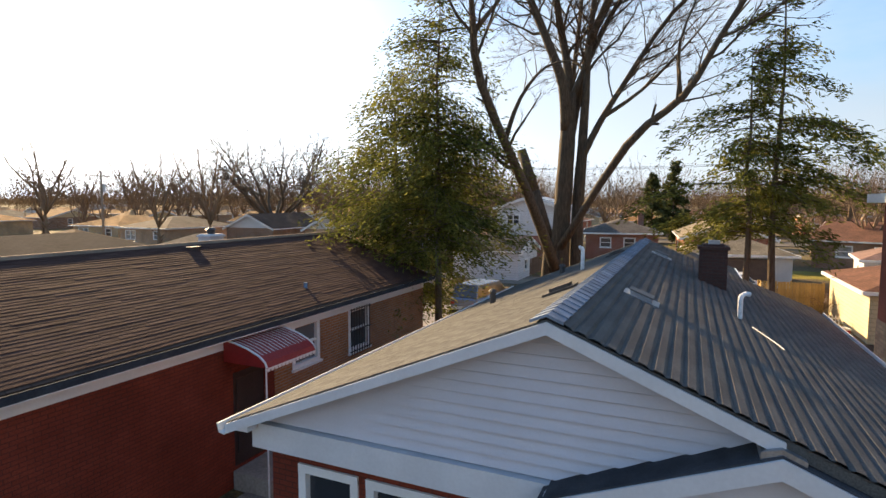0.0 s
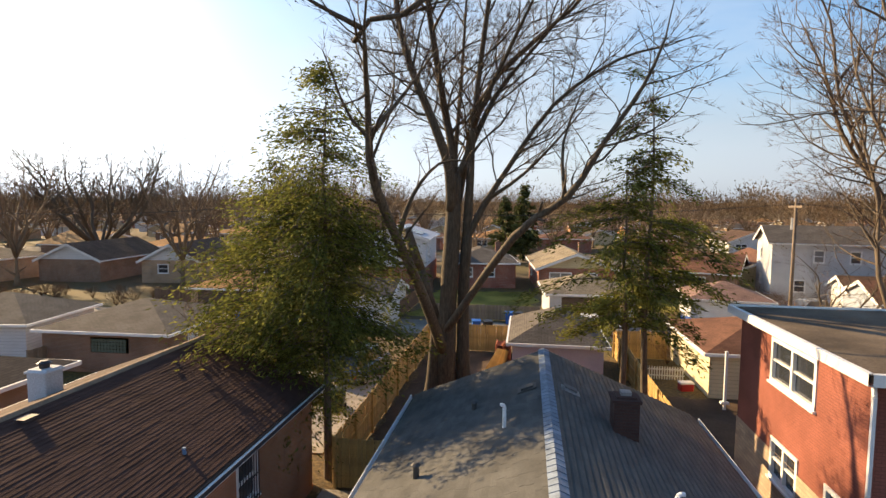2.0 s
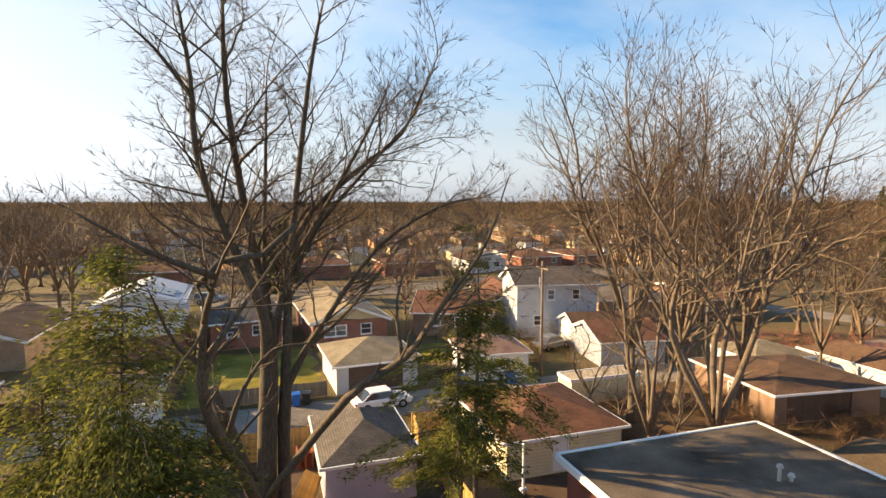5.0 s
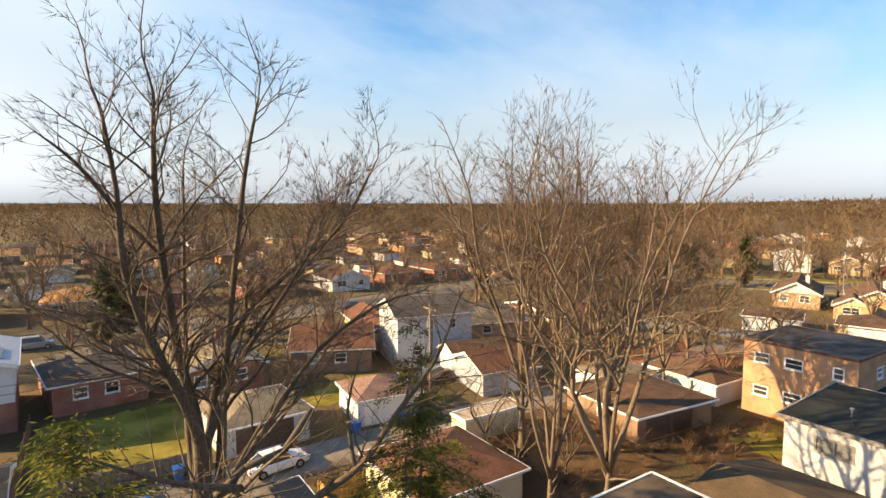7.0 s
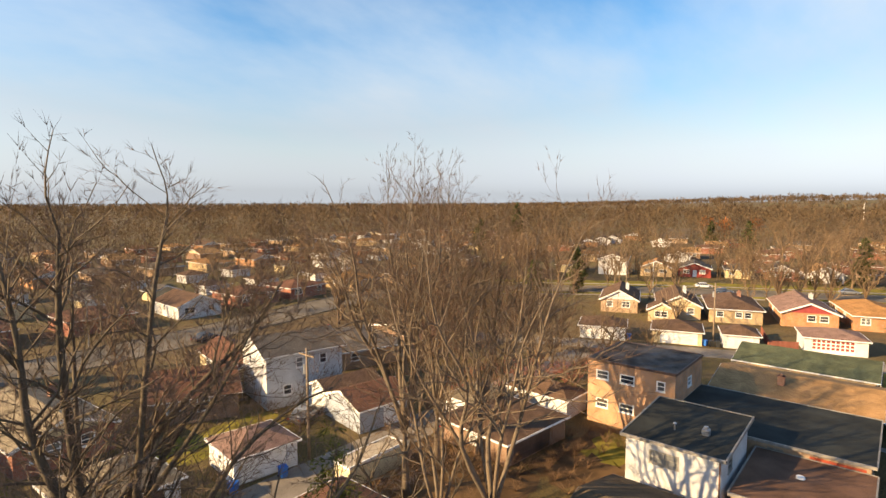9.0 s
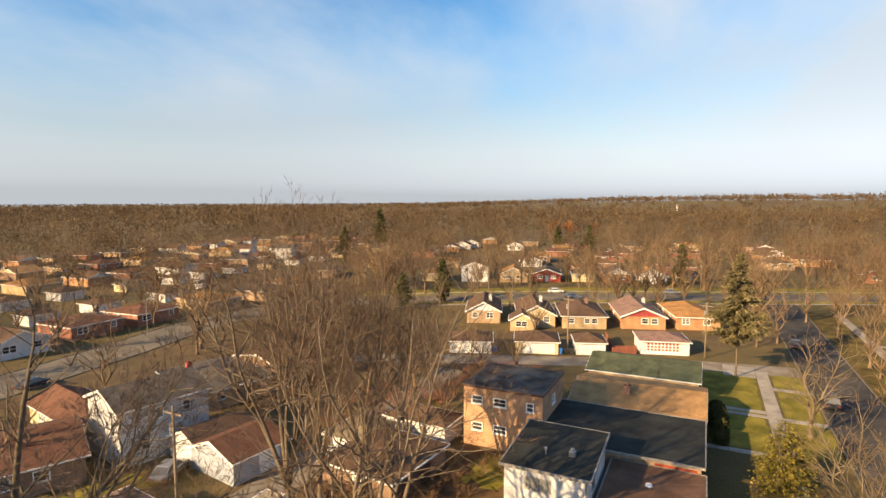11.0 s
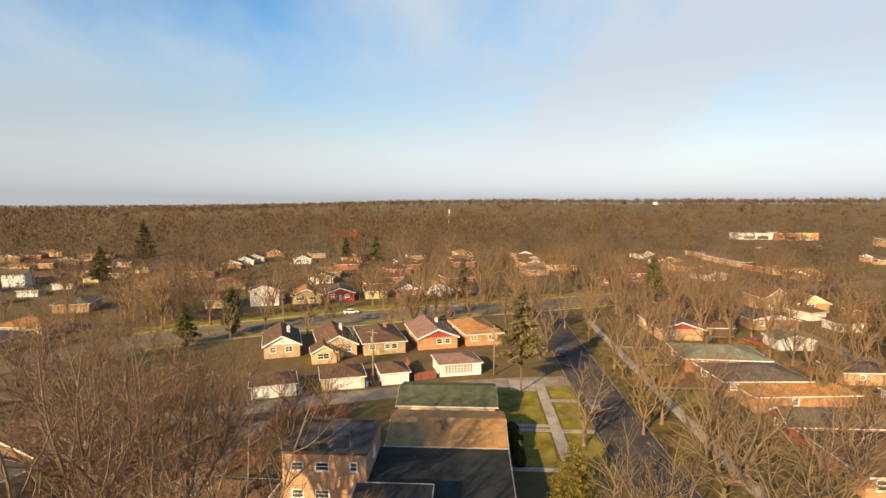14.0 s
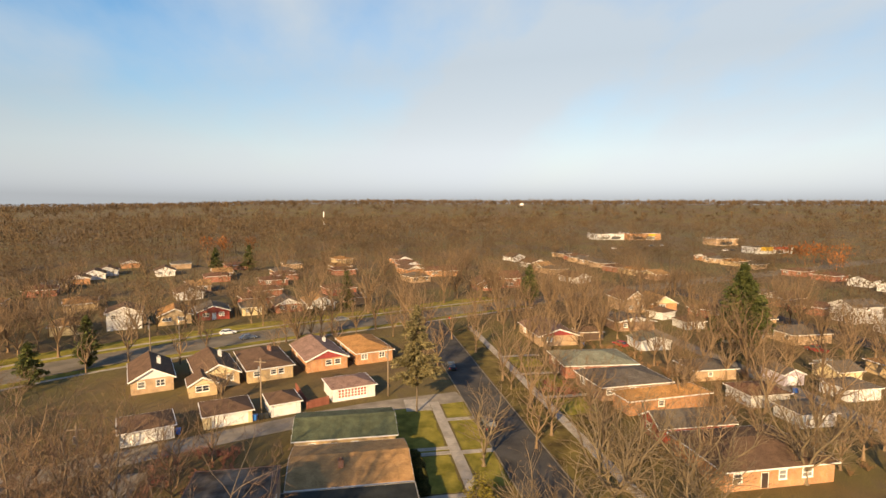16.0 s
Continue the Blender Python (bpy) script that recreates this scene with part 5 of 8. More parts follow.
SOLAR = plain("solar_cells", (0.012, 0.018, 0.045), 0.15, 0.1, 3)
for i in range(4):
    for j in range(2):
        for s in (-1, 1):
            g = G()
            x0, x1 = s * (0.7 + j * 1.25), s * (1.85 + j * 1.25)
            y0 = -4.4 + i * 1.05
            sl = 1.2 / 3.8
            zz = lambda x: 5.9 + 1.2 + 0.13 - abs(x) * sl + 0.09
            q = [(x0, y0, zz(x0)), (x1, y0, zz(x1)), (x1, y0 + 0.98, zz(x1)), (x0, y0 + 0.98, zz(x0))]
            g.poly(*(q if s > 0 else q[::-1]))
            q2 = [(a, b, c - 0.05) for a, b, c in q]
            for k in range(4):
                g.poly(q[k], q[(k + 1) % 4], q2[(k + 1) % 4], q2[k])
            g.part("solar_panel", SOLAR, so, "blue-black solar panel")
front("brick_house", (1.0, 57.0), (9.2, 57.6), 14.0, 2.9, 1.6, "gy", B_RED, R_BEIGE, "red brick bungalow with beige gabled roof", openings=[("s", 1.2, 1.2, 2.4, 1.2, "pair"), ("s", 5.2, 1.2, 1.2, 1.2, "win"), ("w", 4, 1, 1.2, 1.2, "win")], gable_mat=W_CREAM, chimney=(2.0, 2.0, 5.2, CHIM))
front("brick_house", (12.8, 59.8), (21.2, 56.0), 12.0, 2.8, 1.6, "gx", B_BROWN, R_RED, "brown brick house with red-brown roof and white gable", gable_mat=W_BLUE, openings=[("s", 2, 1.2, 1.3, 1.1, "win"), ("s", 5, 1.2, 1.3, 1.1, "win")])
front("white_two_storey_house", (24.0, 54.8), (33.4, 52.8), 8.0, 6.3, 1.5, "gx", W_STUCCO, R_GREY, "tall white stucco house with grey roof", openings=[("w", 2.2, 4.3, 1.0, 1.1, "win"), ("w", 2.0, 1.6, 1.4, 1.0, "pair"), ("s", 3.6, 4.4, 0.9, 1.2, "win"), ("s", 6.6, 4.4, 0.9, 1.2, "win"), ("s", 2.0, 1.4, 1.0, 1.2, "win")])
front("cream_house", (24.6, 63.5), (30.5, 62.4), 14.0, 2.7, 1.4, "gy", W_CREAM, R_RED, "cream house wing with red-brown roof", openings=[("w", 3, 1.1, 2.4, 1.1, "trio"), ("w", 8, 1.1, 2.4, 1.1, "trio")])
front("brick_house", (38.5, 60.0), (48.5, 57.0), 14.0, 2.7, 1.0, "hip", B_TAN, R_GREY, "low tan brick house with grey roof and red chimney", chimney=(-3.0, 2.0, 4.6, plain("red_chimney", (0.30, 0.06, 0.05))), openings=[("s", 2, 1.2, 1.3, 1.1, "win")])
front("brick_house", (50.5, 56.5), (60, 54), 14.0, 2.7, 1.3, "gx", B_BROWN, R_RED, "brown brick house with red-brown roof", openings=[("s", 2, 1.2, 1.3, 1.1, "win")])
front("brick_house", (-34, 58), (-25.5, 58), 13.0, 2.9, 1.5, "gy", B_TAN, R_BROWN, "tan brick bungalow with brown roof", openings=[("s", 2, 1.2, 1.3, 1.1, "win"), ("s", 5, 1.2, 1.3, 1.1, "win")], gable_mat=W_CREAM)
front("brick_house", (-47, 56), (-40, 57), 13.0, 2.8, 1.9, "gy", B_TAN, R_BROWN, "tan brick bungalow with white gable", openings=[("s", 2, 1.2, 1.3, 1.1, "win")], gable_mat=W_WHITE)
front("brick_house", (-60, 54.6), (-52, 55.2), 13.0, 2.8, 1.9, "gy", B_BROWN, R_BROWN, "brown brick bungalow with white gable", gable_mat=W_WHITE)

# ---- rotated block east of the alley ----
front("garage", (78.7, 42.9), (81.4, 35.8), 7.0, 2.3, 1.2, "hip", W_WHITE, R_BROWN, "white garage with brown hip roof by the alley", over=0.3, openings=[("s", 0.7, 0.1, 5.2, 2.05, "garage")], category="garage")
front("garage", (83.6, 31.9), (85.9, 24.6), 7.2, 2.3, 1.3, "hip", W_CREAM, R_BROWN, "cream garage with wide white door and brown hip roof", over=0.3, openings=[("s", 1.2, 0.1, 5.8, 2.05, "garage")], category="garage")
front("garage", (87.3, 21.7), (88.9, 16.8), 6.0, 2.3, 1.2, "hip", W_WHITE, R_BROWN, "small white garage with brown hip roof", over=0.3, openings=[("s", 0.5, 0.1, 3.8, 2.05, "garage")], category="garage")
front("garage", (92.9, 11.2), (95.1, 3.2), 7.2, 2.45, 1.1, "hip", W_WHITE, R_PINK, "white garage with red-paned door and pink roof", over=0.3, openings=[("s", 1.0, 0.1, 5.6, 2.15, "garagep")], category="garage")
front("brick_house", (103.0, 49.9), (105.6, 42.8), 14.0, 2.9, 2.0, "gy", B_TAN, R_BROWN, "tan brick bungalow with white gable and brown roof", gable_mat=W_WHITE, openings=[("s", 1.2, 1.2, 1.3, 1.3, "win"), ("s", 4.4, 1.2, 1.6, 1.3, "pair")], chimney=(1.5, -1.0, 5.6, W_STUCCO))
front("brick_house", (103.8, 37.8), (106.6, 30.4), 15.0, 2.9, 2.0, "gy", B_YELLOW, R_BROWN, "yellow brick bungalow with cream gable and brown roof", gable_mat=W_CREAM, openings=[("s", 5.4, 1.2, 1.3, 1.3, "win")], chimney=(1.5, 1.0, 5.6, W_STUCCO))
front("rear_wing", (99.6, 38.4), (101.2, 33.6), 5.2, 2.5, 1.4, "gy", B_YELLOW, R_BROWN, "yellow brick rear wing with cream gable", gable_mat=W_CREAM, over=0.3, openings=[("s", 1.2, 1.0, 2.4, 1.2, "pair")], category="house")
front("brick_house", (106.8, 28.8), (109.8, 20.0), 16.0, 2.8, 1.8, "hip", B_YELLOW, R_BROWN, "yellow brick bungalow with brown hip roof", openings=[("s", 1.2, 1.2, 1.3, 1.1, "win"), ("s", 4.6, 1.2, 1.2, 1.1, "win"), ("s", 6.2, 1.2, 1.2, 1.1, "win")], chimney=(1.5, 1.0, 5.2, CHIM))
front("brick_house", (111.9, 17.2), (114.6, 8.4), 16.0, 2.8, 1.9, "gy", B_ORANGE, R_PINK, "orange brick bungalow with dark red gable and pink roof", gable_mat=plain("dark_red_boards", (0.30, 0.05, 0.05), 0.6), openings=[("s", 4.2, 1.2, 1.4, 1.2, "win"), ("s", 6.2, 1.2, 1.4, 1.2, "win"), ("w", 5, 1, 1.2, 1.2, "win")], chimney=(2.0, 2.5, 5.0, W_STUCCO))
front("brick_house", (116.0, 6.2), (118.6, -2.2), 16.0, 2.8, 1.6, "hip", B_ORANGE, R_ORANGE, "orange brick house with orange-brown hip roof", openings=[("s", 1.0, 1.2, 1.5, 1.2, "pair"), ("s", 5.4, 1.2, 1.4, 1.2, "pair"), ("w", 3, 1.2, 1.3, 1.2, "win"), ("w", 9, 1.2, 1.3, 1.2, "win")])
# across the curving street
front("white_brick_house", (161.5, 77.0), (164.2, 68.4), 10.0, 5.2, 1.6, "gy", W_WHITE, R_BROWN, "two-storey house, white above red brick", openings=[("s", 1.2, 3.4, 1.2, 1.2, "win"), ("s", 4.6, 1.0, 3.2, 1.2, "trio"), ("s", 5.4, 3.4, 1.2, 1.2, "win")])
front("tan_house", (166, 64.6), (168.8, 55.6), 11.0, 3.0, 2.0, "gy", B_YELLOW, R_ORANGE, "tan house with orange gabled roof", gable_mat=W_TAN, openings=[("s", 1.2, 1.3, 2.6, 1.0, "trio"), ("s", 5.6, 1.3, 2.2, 1.0, "pair")])
front("red_house", (171.6, 54.6), (174.2, 45.6), 11.0, 2.9, 1.7, "gy", plain("red_boards", (0.30, 0.05, 0.035), 0.6), R_GREY, "red house with grey roof and white rakes", openings=[("s", 1.5, 1.2, 1.8, 1.2, "pair"), ("s", 4.3, 0.1, 1, 2.1, "doorw"), ("s", 6.2, 1.2, 1.6, 1.2, "pair")])
front("blue_roofed_house", (177.3, 42.2), (179.4, 34.6), 10.0, 2.8, 1.6, "hip", W_CREAM, R_GREY, "cream cottage with grey-blue hip roof", openings=[("s", 1.2, 1.2, 1.2, 1.2, "win"), ("s", 4.6, 1.1, 2.2, 1.4, "trio")])
front("white_house", (180.2, 31.8), (182.5, 23.6), 11.0, 2.8, 2.0, "gy", B_RED, R_GREY, "brick cottage with white gable", gable_mat=W_WHITE, openings=[("s", 1.2, 1.2, 1.6, 1.2, "pair"), ("s", 5, 1.1, 2, 1.2, "pair")])
front("white_house", (181.6, 21.2), (184.2, 12.4), 12.0, 2.8, 2.1, "gy", W_WHITE, R_TAN, "white cottage with tan roof and hedges", openings=[("s", 1.4, 1.2, 1.8, 1.2, "pair"), ("s", 5.4, 1.1, 1.8, 1.2, "pair")], chimney=(1.5, 2.5, 5.6, CHIM))
front("small_brick_house", (190.6, 8.4), (192.4, 1.2), 9.0, 2.7, 1.2, "hip", B_TAN, R_BROWN, "small tan brick house with dark roof", openings=[("s", 1.4, 1.1, 1.8, 1.2, "pair")])
front("tan_house", (157, 90), (159.4, 82.4), 10.0, 2.7, 1.8, "hip", W_CREAM, R_TAN, "cream cottage with tan hip roof")

# ---- south side of the street ----
front("brick_house", (110.4, -38.4), (98.8, -37.6), 16.0, 2.8, 1.5, "hip", B_RED, R_PALEGREEN, "red brick house with pale green hip roof", openings=[("s", 2, 1.1, 2.2, 1.3, "trio"), ("s", 7, 0.1, 1, 2.1, "door"), ("e", 3, 1.2, 1.2, 1.1, "win"), ("e", 8, 1.2, 1.2, 1.1, "win")])
front("brick_house", (95.4, -38.4), (84.8, -39.0), 15.0, 2.8, 1.4, "hip", B_BROWN, R_GREY, "brown brick house with grey hip roof", openings=[("s", 2, 1.1, 2.2, 1.3, "trio"), ("e", 1.0, 1.2, 1.4, 1.1, "win"), ("e", 6, 1.2, 1.2, 1.1, "win")])
front("brick_house", (82.2, -40.0), (77.2, -40.5), 17.0, 2.8, 1.2, "hip", B_ORANGE, R_ORANGE, "orange brick house with orange roof", openings=[("e", 6, 1.2, 1.2, 1.1, "win")])
front("red_house", (71.5, -39.5), (66, -39.5), 13.0, 2.7, 1.6, "gy", plain("red_boards", (0.3, 0.05, 0.035)), R_GREY, "dark red house with grey roof", openings=[("s", 1.5, 1.1, 1.6, 1.2, "pair")])
house("brick_house", 57.4, -48.0, 12.0, 16.6, 2.9, 1.5, "hip", B_ORANGE, R_BROWN, "orange brick house with brown hip roof", openings=[("w", 1.2, 1.1, 1.3, 1.3, "win"), ("w", 5.4, 0.1, 1.0, 2.1, "door"), ("w", 8.0, 1.1, 1.2, 1.3, "win"), ("w", 11.6, 1.1, 1.6, 1.3, "pair"), ("s", 3, 1, 2, 1.2, "pair")])
house("garage", 119.5, -69.3, 6.8, 8.4, 2.4, 1.2, "gx", W_WHITE, R_PALEGREEN, "white garage with pale gabled roof", over=0.25, openings=[("w", 2.4, 0.1, 3.4, 2.0, "garage")], category="garage")
house("garage", 95.8, -68.7, 7.2, 9.6, 2.45, 0.5, "hip", B_TAN, R_GREY, "tan brick garage with low grey roof", over=0.4, openings=[("w", 3, 1, 1, 0.9, "win")], category="garage")
house("garage", 80.2, -68.5, 6.8, 8.2, 2.45, 1.0, "hip", W_STUCCO, R_RED, "pale garage with red-brown hip roof", over=0.35, openings=[("w", 3, 1, 1, 0.9, "win")], category="garage")
house("garage", 70.4, -69.6, 6.2, 6.8, 2.45, 1.0, "hip", W_WHITE, R_GREY, "white garage with grey hip roof", over=0.35, category="garage")
house("garage", 89.6, -82.4, 6.4, 4.8, 2.45, 1.0, "gx", W_GREY, R_GREY, "grey garage with a white door", over=0.25, openings=[("w", 0.8, 0.1, 2.8, 2.0, "garage")], category="garage")
house("garage", 79.6, -88.6, 6.4, 7.4, 2.45, 0.8, "hip", W_WHITE, R_GREY, "white garage with grey roof", over=0.3, category="garage")
house("brick_house", 133.0, -46.5, 17.0, 10.6, 2.8, 1.7, "gx", B_TAN, R_PINK, "tan brick house with pinkish roof and red gable", gable_mat=plain("dark_red_boards", (0.3, 0.05, 0.05)), openings=[("w", 2, 1.2, 1.4, 1.2, "pair"), ("n", 4, 1.1, 2, 1.2, "trio")])
house("garage", 130.8, -57.6, 5.2, 6.6, 2.4, 1.1, "hip", B_TAN, R_BROWN, "tan garage with brown roof", over=0.25, openings=[("w", 1.0, 0.1, 4.4, 2.0, "garageb")], category="garage")
house("brick_house", 168, -89.5, 13.0, 8.0, 4.4, 3.0, "gx", B_TAN, R_BROWN, "steep-gabled tan brick house with white rakes", openings=[("w", 1.4, 1.2, 1.4, 1.3, "pair"), ("w", 5, 1.2, 1.4, 1.3, "pair"), ("w", 3.4, 4.6, 1.0, 1.2, "win")])
house("brick_house", 168, -100.5, 12.0, 9.4, 2.8, 2.4, "gx", B_ORANGE, R_TAN, "orange brick house with tan gabled roof", gable_mat=W_CREAM, openings=[("w", 2, 1.2, 3, 1.3, "trio")])
house("garage", 140.6, -75.4, 8.0, 12.0, 2.8, 1.4, "gx", B_BROWN, R_GREY, "dark brick garage with white gable", gable_mat=W_WHITE, openings=[("w", 2, 1.2, 1.2, 1.1, "win")], category="garage")
house("red_house", 221.0, -51.0, 12.0, 9.0, 3.0, 2.2, "gx", B_RED, R_RED, "red brick house with red gabled roof", openings=[("w", 3, 1.2, 3, 1.3, "trio")])
house("red_house", 226.0, -63.5, 11.0, 8.8, 4.4, 2.6, "gy", B_RED, R_RED, "tall red brick house with steep red-brown roof", openings=[("w", 2, 1.2, 3, 1.3, "trio"), ("w", 5, 3.2, 1.2, 1.1, "win")])
house("brick_house", 268, -39.5, 12.0, 16.0, 3.0, 1.5, "gy", B_ORANGE, R_RED, "orange brick house with red roof", openings=[("w", 3, 1.2, 3, 1.3, "trio")])
# shops far off
shop = house("shop_building", 506, -288, 22, 34, 6.5, 0, "flat", B_ORANGE, TAR, "orange brick shop with a yellow sign", over=0.1, openings=[("w", 4, 0.5, 10, 3, "pic"), ("w", 18, 0.5, 10, 3, "pic")], category="shop")
g = G()
bar(g, frame_of("w", 22, 34), 20, 28, 4.2, 6.0, 0.1, 0.4)
g.part("sign", plain("yellow_sign", (0.75, 0.48, 0.02), 0.4), shop, "yellow shop sign")
shop = house("shop_building", 512, -254, 20, 30, 6.0, 0, "flat", W_STUCCO, TAR, "pale shop building with flat roof", over=0.1, openings=[("w", 4, 0.5, 10, 3, "pic"), ("w", 16, 0.5, 10, 3, "pic")], category="shop")
shop = house("shop_building", 352, -304, 16, 30, 4.6, 0, "flat", W_STUCCO, TAR, "low shop with yellow and red fascia", over=0.1, openings=[("w", 16, 0.4, 6, 2.4, "pic")], category="shop")
g = G()
bar(g, frame_of("w", 16, 30), 3, 13, 2.4, 5.2, 0.1, 0.5)
g.part("sign", plain("yellow_sign", (0.75, 0.48, 0.02)), shop, "yellow shop fascia")
g = G()
bar(g, frame_of("w", 16, 30), 13.5, 26, 3.2, 5.0, 0.1, 0.4)
g.part("sign", plain("red_sign", (0.45, 0.05, 0.03), 0.5), shop, "red shop fascia")
house("shop_building", 428, -322, 18, 22, 6.0, 0, "flat", B_TAN, TAR, "tan brick shop with flat roof", over=0.1, openings=[("w", 4, 0.5, 12, 3, "pic")], category="shop")


# ---- trees ----
def blade(g, p, q, r, cross=False):
    """A thin twig: one narrow triangle, or two set crosswise."""
    d = q - p
    s = d.orthogonal()
    if s.length < 1e-6:
        return
    s = s.normalized() * r
    n = len(g.v)
    g.v += [tuple(p - s), tuple(p + s), tuple(q)]
    g.f.append((n, n + 1, n + 2))
    if cross:
        s = d.normalized().cross(s)
        g.v += [tuple(p - s), tuple(p + s), tuple(q)]
        g.f.append((n + 3, n + 4, n + 5))


def fork(d, rng, turn, angle):
    """A direction that leaves d at an angle, turned round it."""
    ax = d.orthogonal().normalized()
    ax.rotate(Matrix.Rotation(turn, 3, d))
    return (d * math.cos(angle) + ax * math.sin(angle)).normalized()


def limb(wood, twigs, p, d, length, r, level, rng, o):
    """A kinked branch that turns upward, forks at every length and ends in fine twigs; it stops at the crown's outline."""
    pieces = max(2, min(9, int(length / o["piece"] + 0.5)))
    seg = length / pieces
    q = Vector(p)
    d = Vector(d).normalized()
    turn = rng.uniform(0, 6.283)
    for i in range(pieces):
        k = (i + 1) / pieces
        jit = Vector((rng.gauss(0, 1), rng.gauss(0, 1), rng.gauss(0, 1))) * o["bend"]
        d = (d + jit + Vector((0, 0, o["up"] * (1.1 - d.z)))).normalized()
        nxt = q + d * seg * rng.uniform(0.8, 1.2)
        ra, rb = max(r * (1 - 0.72 * i / pieces), o["min"]), max(r * (1 - 0.72 * k), o["min"])
        if ra > o["thin"]:
            wood.tube(q, nxt, ra, rb, 6 if ra > 0.1 else (4 if ra > 0.04 else 3), False)
        else:
            blade(twigs, q, nxt + d * seg * 0.35, ra, o["cross"])
        if i or level > 1:
            count = int(o["dens"]) + (rng.random() < o["dens"] % 1)
            for _ in range(count):
                turn += 2.4 + rng.gauss(0, 0.5)
                side = fork(d, rng, turn, rng.uniform(*o["angle"]))
                ln = length * rng.uniform(0.35, 0.72) * (1.1 - 0.7 * k)
                at = q.lerp(nxt, rng.uniform(0.1, 1.0))
                if level < o["levels"] and ln > o["twig"]:
                    limb(wood, twigs, at, side, ln, rb * rng.uniform(*o["taper"]), level + 1, rng, o)
                else:
                    for _ in range(o["spray"]):
                        e = (side + Vector((rng.gauss(0, 0.3), rng.gauss(0, 0.3), rng.gauss(0.2, 0.25)))).normalized() * o["twig"] * rng.uniform(0.5, 1.2)
                        blade(twigs, at, at + e, o["min"], o["cross"])
        q = nxt
        if o["inside"] and not o["inside"](q):
            break
    for _ in range(3):
        e = (d + Vector((rng.gauss(0, 0.35), rng.gauss(0, 0.35), rng.gauss(0.15, 0.25)))).normalized() * o["twig"] * rng.uniform(0.6, 1.2)
        blade(twigs, q, q + e, o["min"], o["cross"])


OPT = {"piece": 0.7, "bend": 0.13, "up": 0.09, "levels": 3, "dens": 1.0, "thin": 0.016, "min": 0.008, "spray": 2, "twig": 0.55, "angle": (0.45, 0.9), "cross": False, "inside": None, "taper": (0.45, 0.72)}


def within(*balls):
    """Whether a point lies in one of several ellipsoids, each (x, y, z, across, up)."""
    return lambda p: any(((p.x - x) ** 2 + (p.y - y) ** 2) / (w * w) + (p.z - z) ** 2 / (u * u) < 1 for x, y, z, w, u in balls)


def bare_tree(name, m, stems, seed, label, bark=None, fine=None, group="", **kw):
    """stems: (points, radius) of the main stems; the branches grow out of them."""
    o = dict(OPT, **kw)
    rng = random.Random(seed)
    root = base(name, m, label, "tree", group)
    stems_g, wood, twigs = G(), G(), G()
    for pts, r in stems:
        pts = [Vector(p) for p in pts]
        run = [pts[0]]
        for i in range(len(pts) - 1):
            p0, p1, p2, p3 = pts[max(i - 1, 0)], pts[i], pts[i + 1], pts[min(i + 2, len(pts) - 1)]
            for k in range(1, 4):
                t = k / 3
                run.append(0.5 * (2 * p1 + (p2 - p0) * t + (2 * p0 - 5 * p1 + 4 * p2 - p3) * t * t + (3 * p1 - p0 - 3 * p2 + p3) * t ** 3))
        n = len(run)
        tip = o.get("tip", 0.16)
        stems_g.sweep(run, [r * (1 - (1 - tip) * i / (n - 1)) * (1.35 if i == 0 and p.z < 0.3 else 1) * rng.uniform(0.95, 1.06) for i, p in enumerate(run)], o.get("round", 9))
        total = sum((b - a).length for a, b in zip(run, run[1:]))
        if o.get("stub"):
            continue
        start = o.get("start", 0.35)
        turn = rng.uniform(0, 6.283)
        for i in range(n - 1):
            if i / (n - 1) < start:
                continue
            d = (run[i + 1] - run[i]).normalized()
            for _ in range(o.get("sides", 2)):
                turn += 2.4 + rng.gauss(0, 0.5)
                side = fork(d, rng, turn, rng.uniform(0.55, 1.05))
                ln = total * rng.uniform(0.16, 0.36) * (1.15 - 0.6 * i / n) * o.get("reach", 1.0)
                limb(wood, twigs, run[i].lerp(run[i + 1], rng.random()), side, ln, r * (1 - (1 - tip) * i / n) * rng.uniform(*o.get("girth", (0.28, 0.5))), 1, rng, o)
        limb(wood, twigs, run[-1], run[-1] - run[-2], total * 0.2 * o.get("reach", 1.0), r * tip, 1, rng, o)
    stems_g.part("trunk", bark or BARK, root, uv=False, smooth=True)
    if wood.f:
        wood.part("branching", bark or BARK, root, uv=False, smooth=True)["kind"] = "stuff"
    if twigs.f:
        twigs.part("crown", fine or TWIG, root, uv=False)["kind"] = "stuff"
    return root


# the large many-stemmed tree behind the bungalow
bt = bare_tree("old_maple", pose(-4.0, 19.5, 0), [
    ([(0.1, 0.6, 0), (0.05, 0.3, 1.6), (0.1, 0.0, 3.4), (0.2, 0.05, 6.0), (0.35, 0.1, 9.0), (0.42, 0.05, 11.2)], 0.54), ([(-0.7, 0.3, 0), (-0.5, 0.1, 1.8), (-0.35, -0.1, 3.4), (-0.3, -0.3, 4.6)], 0.42), ([(0.95, 0.5, 0), (0.85, 0.45, 2.0), (0.8, 0.4, 4.0), (0.85, 0.35, 6.5), (1.0, 0.3, 8.8)], 0.40)], 1, "huge many-stemmed bare maple with dark bark behind the house", stub=True, tip=0.55, bark=BARK_DARK)
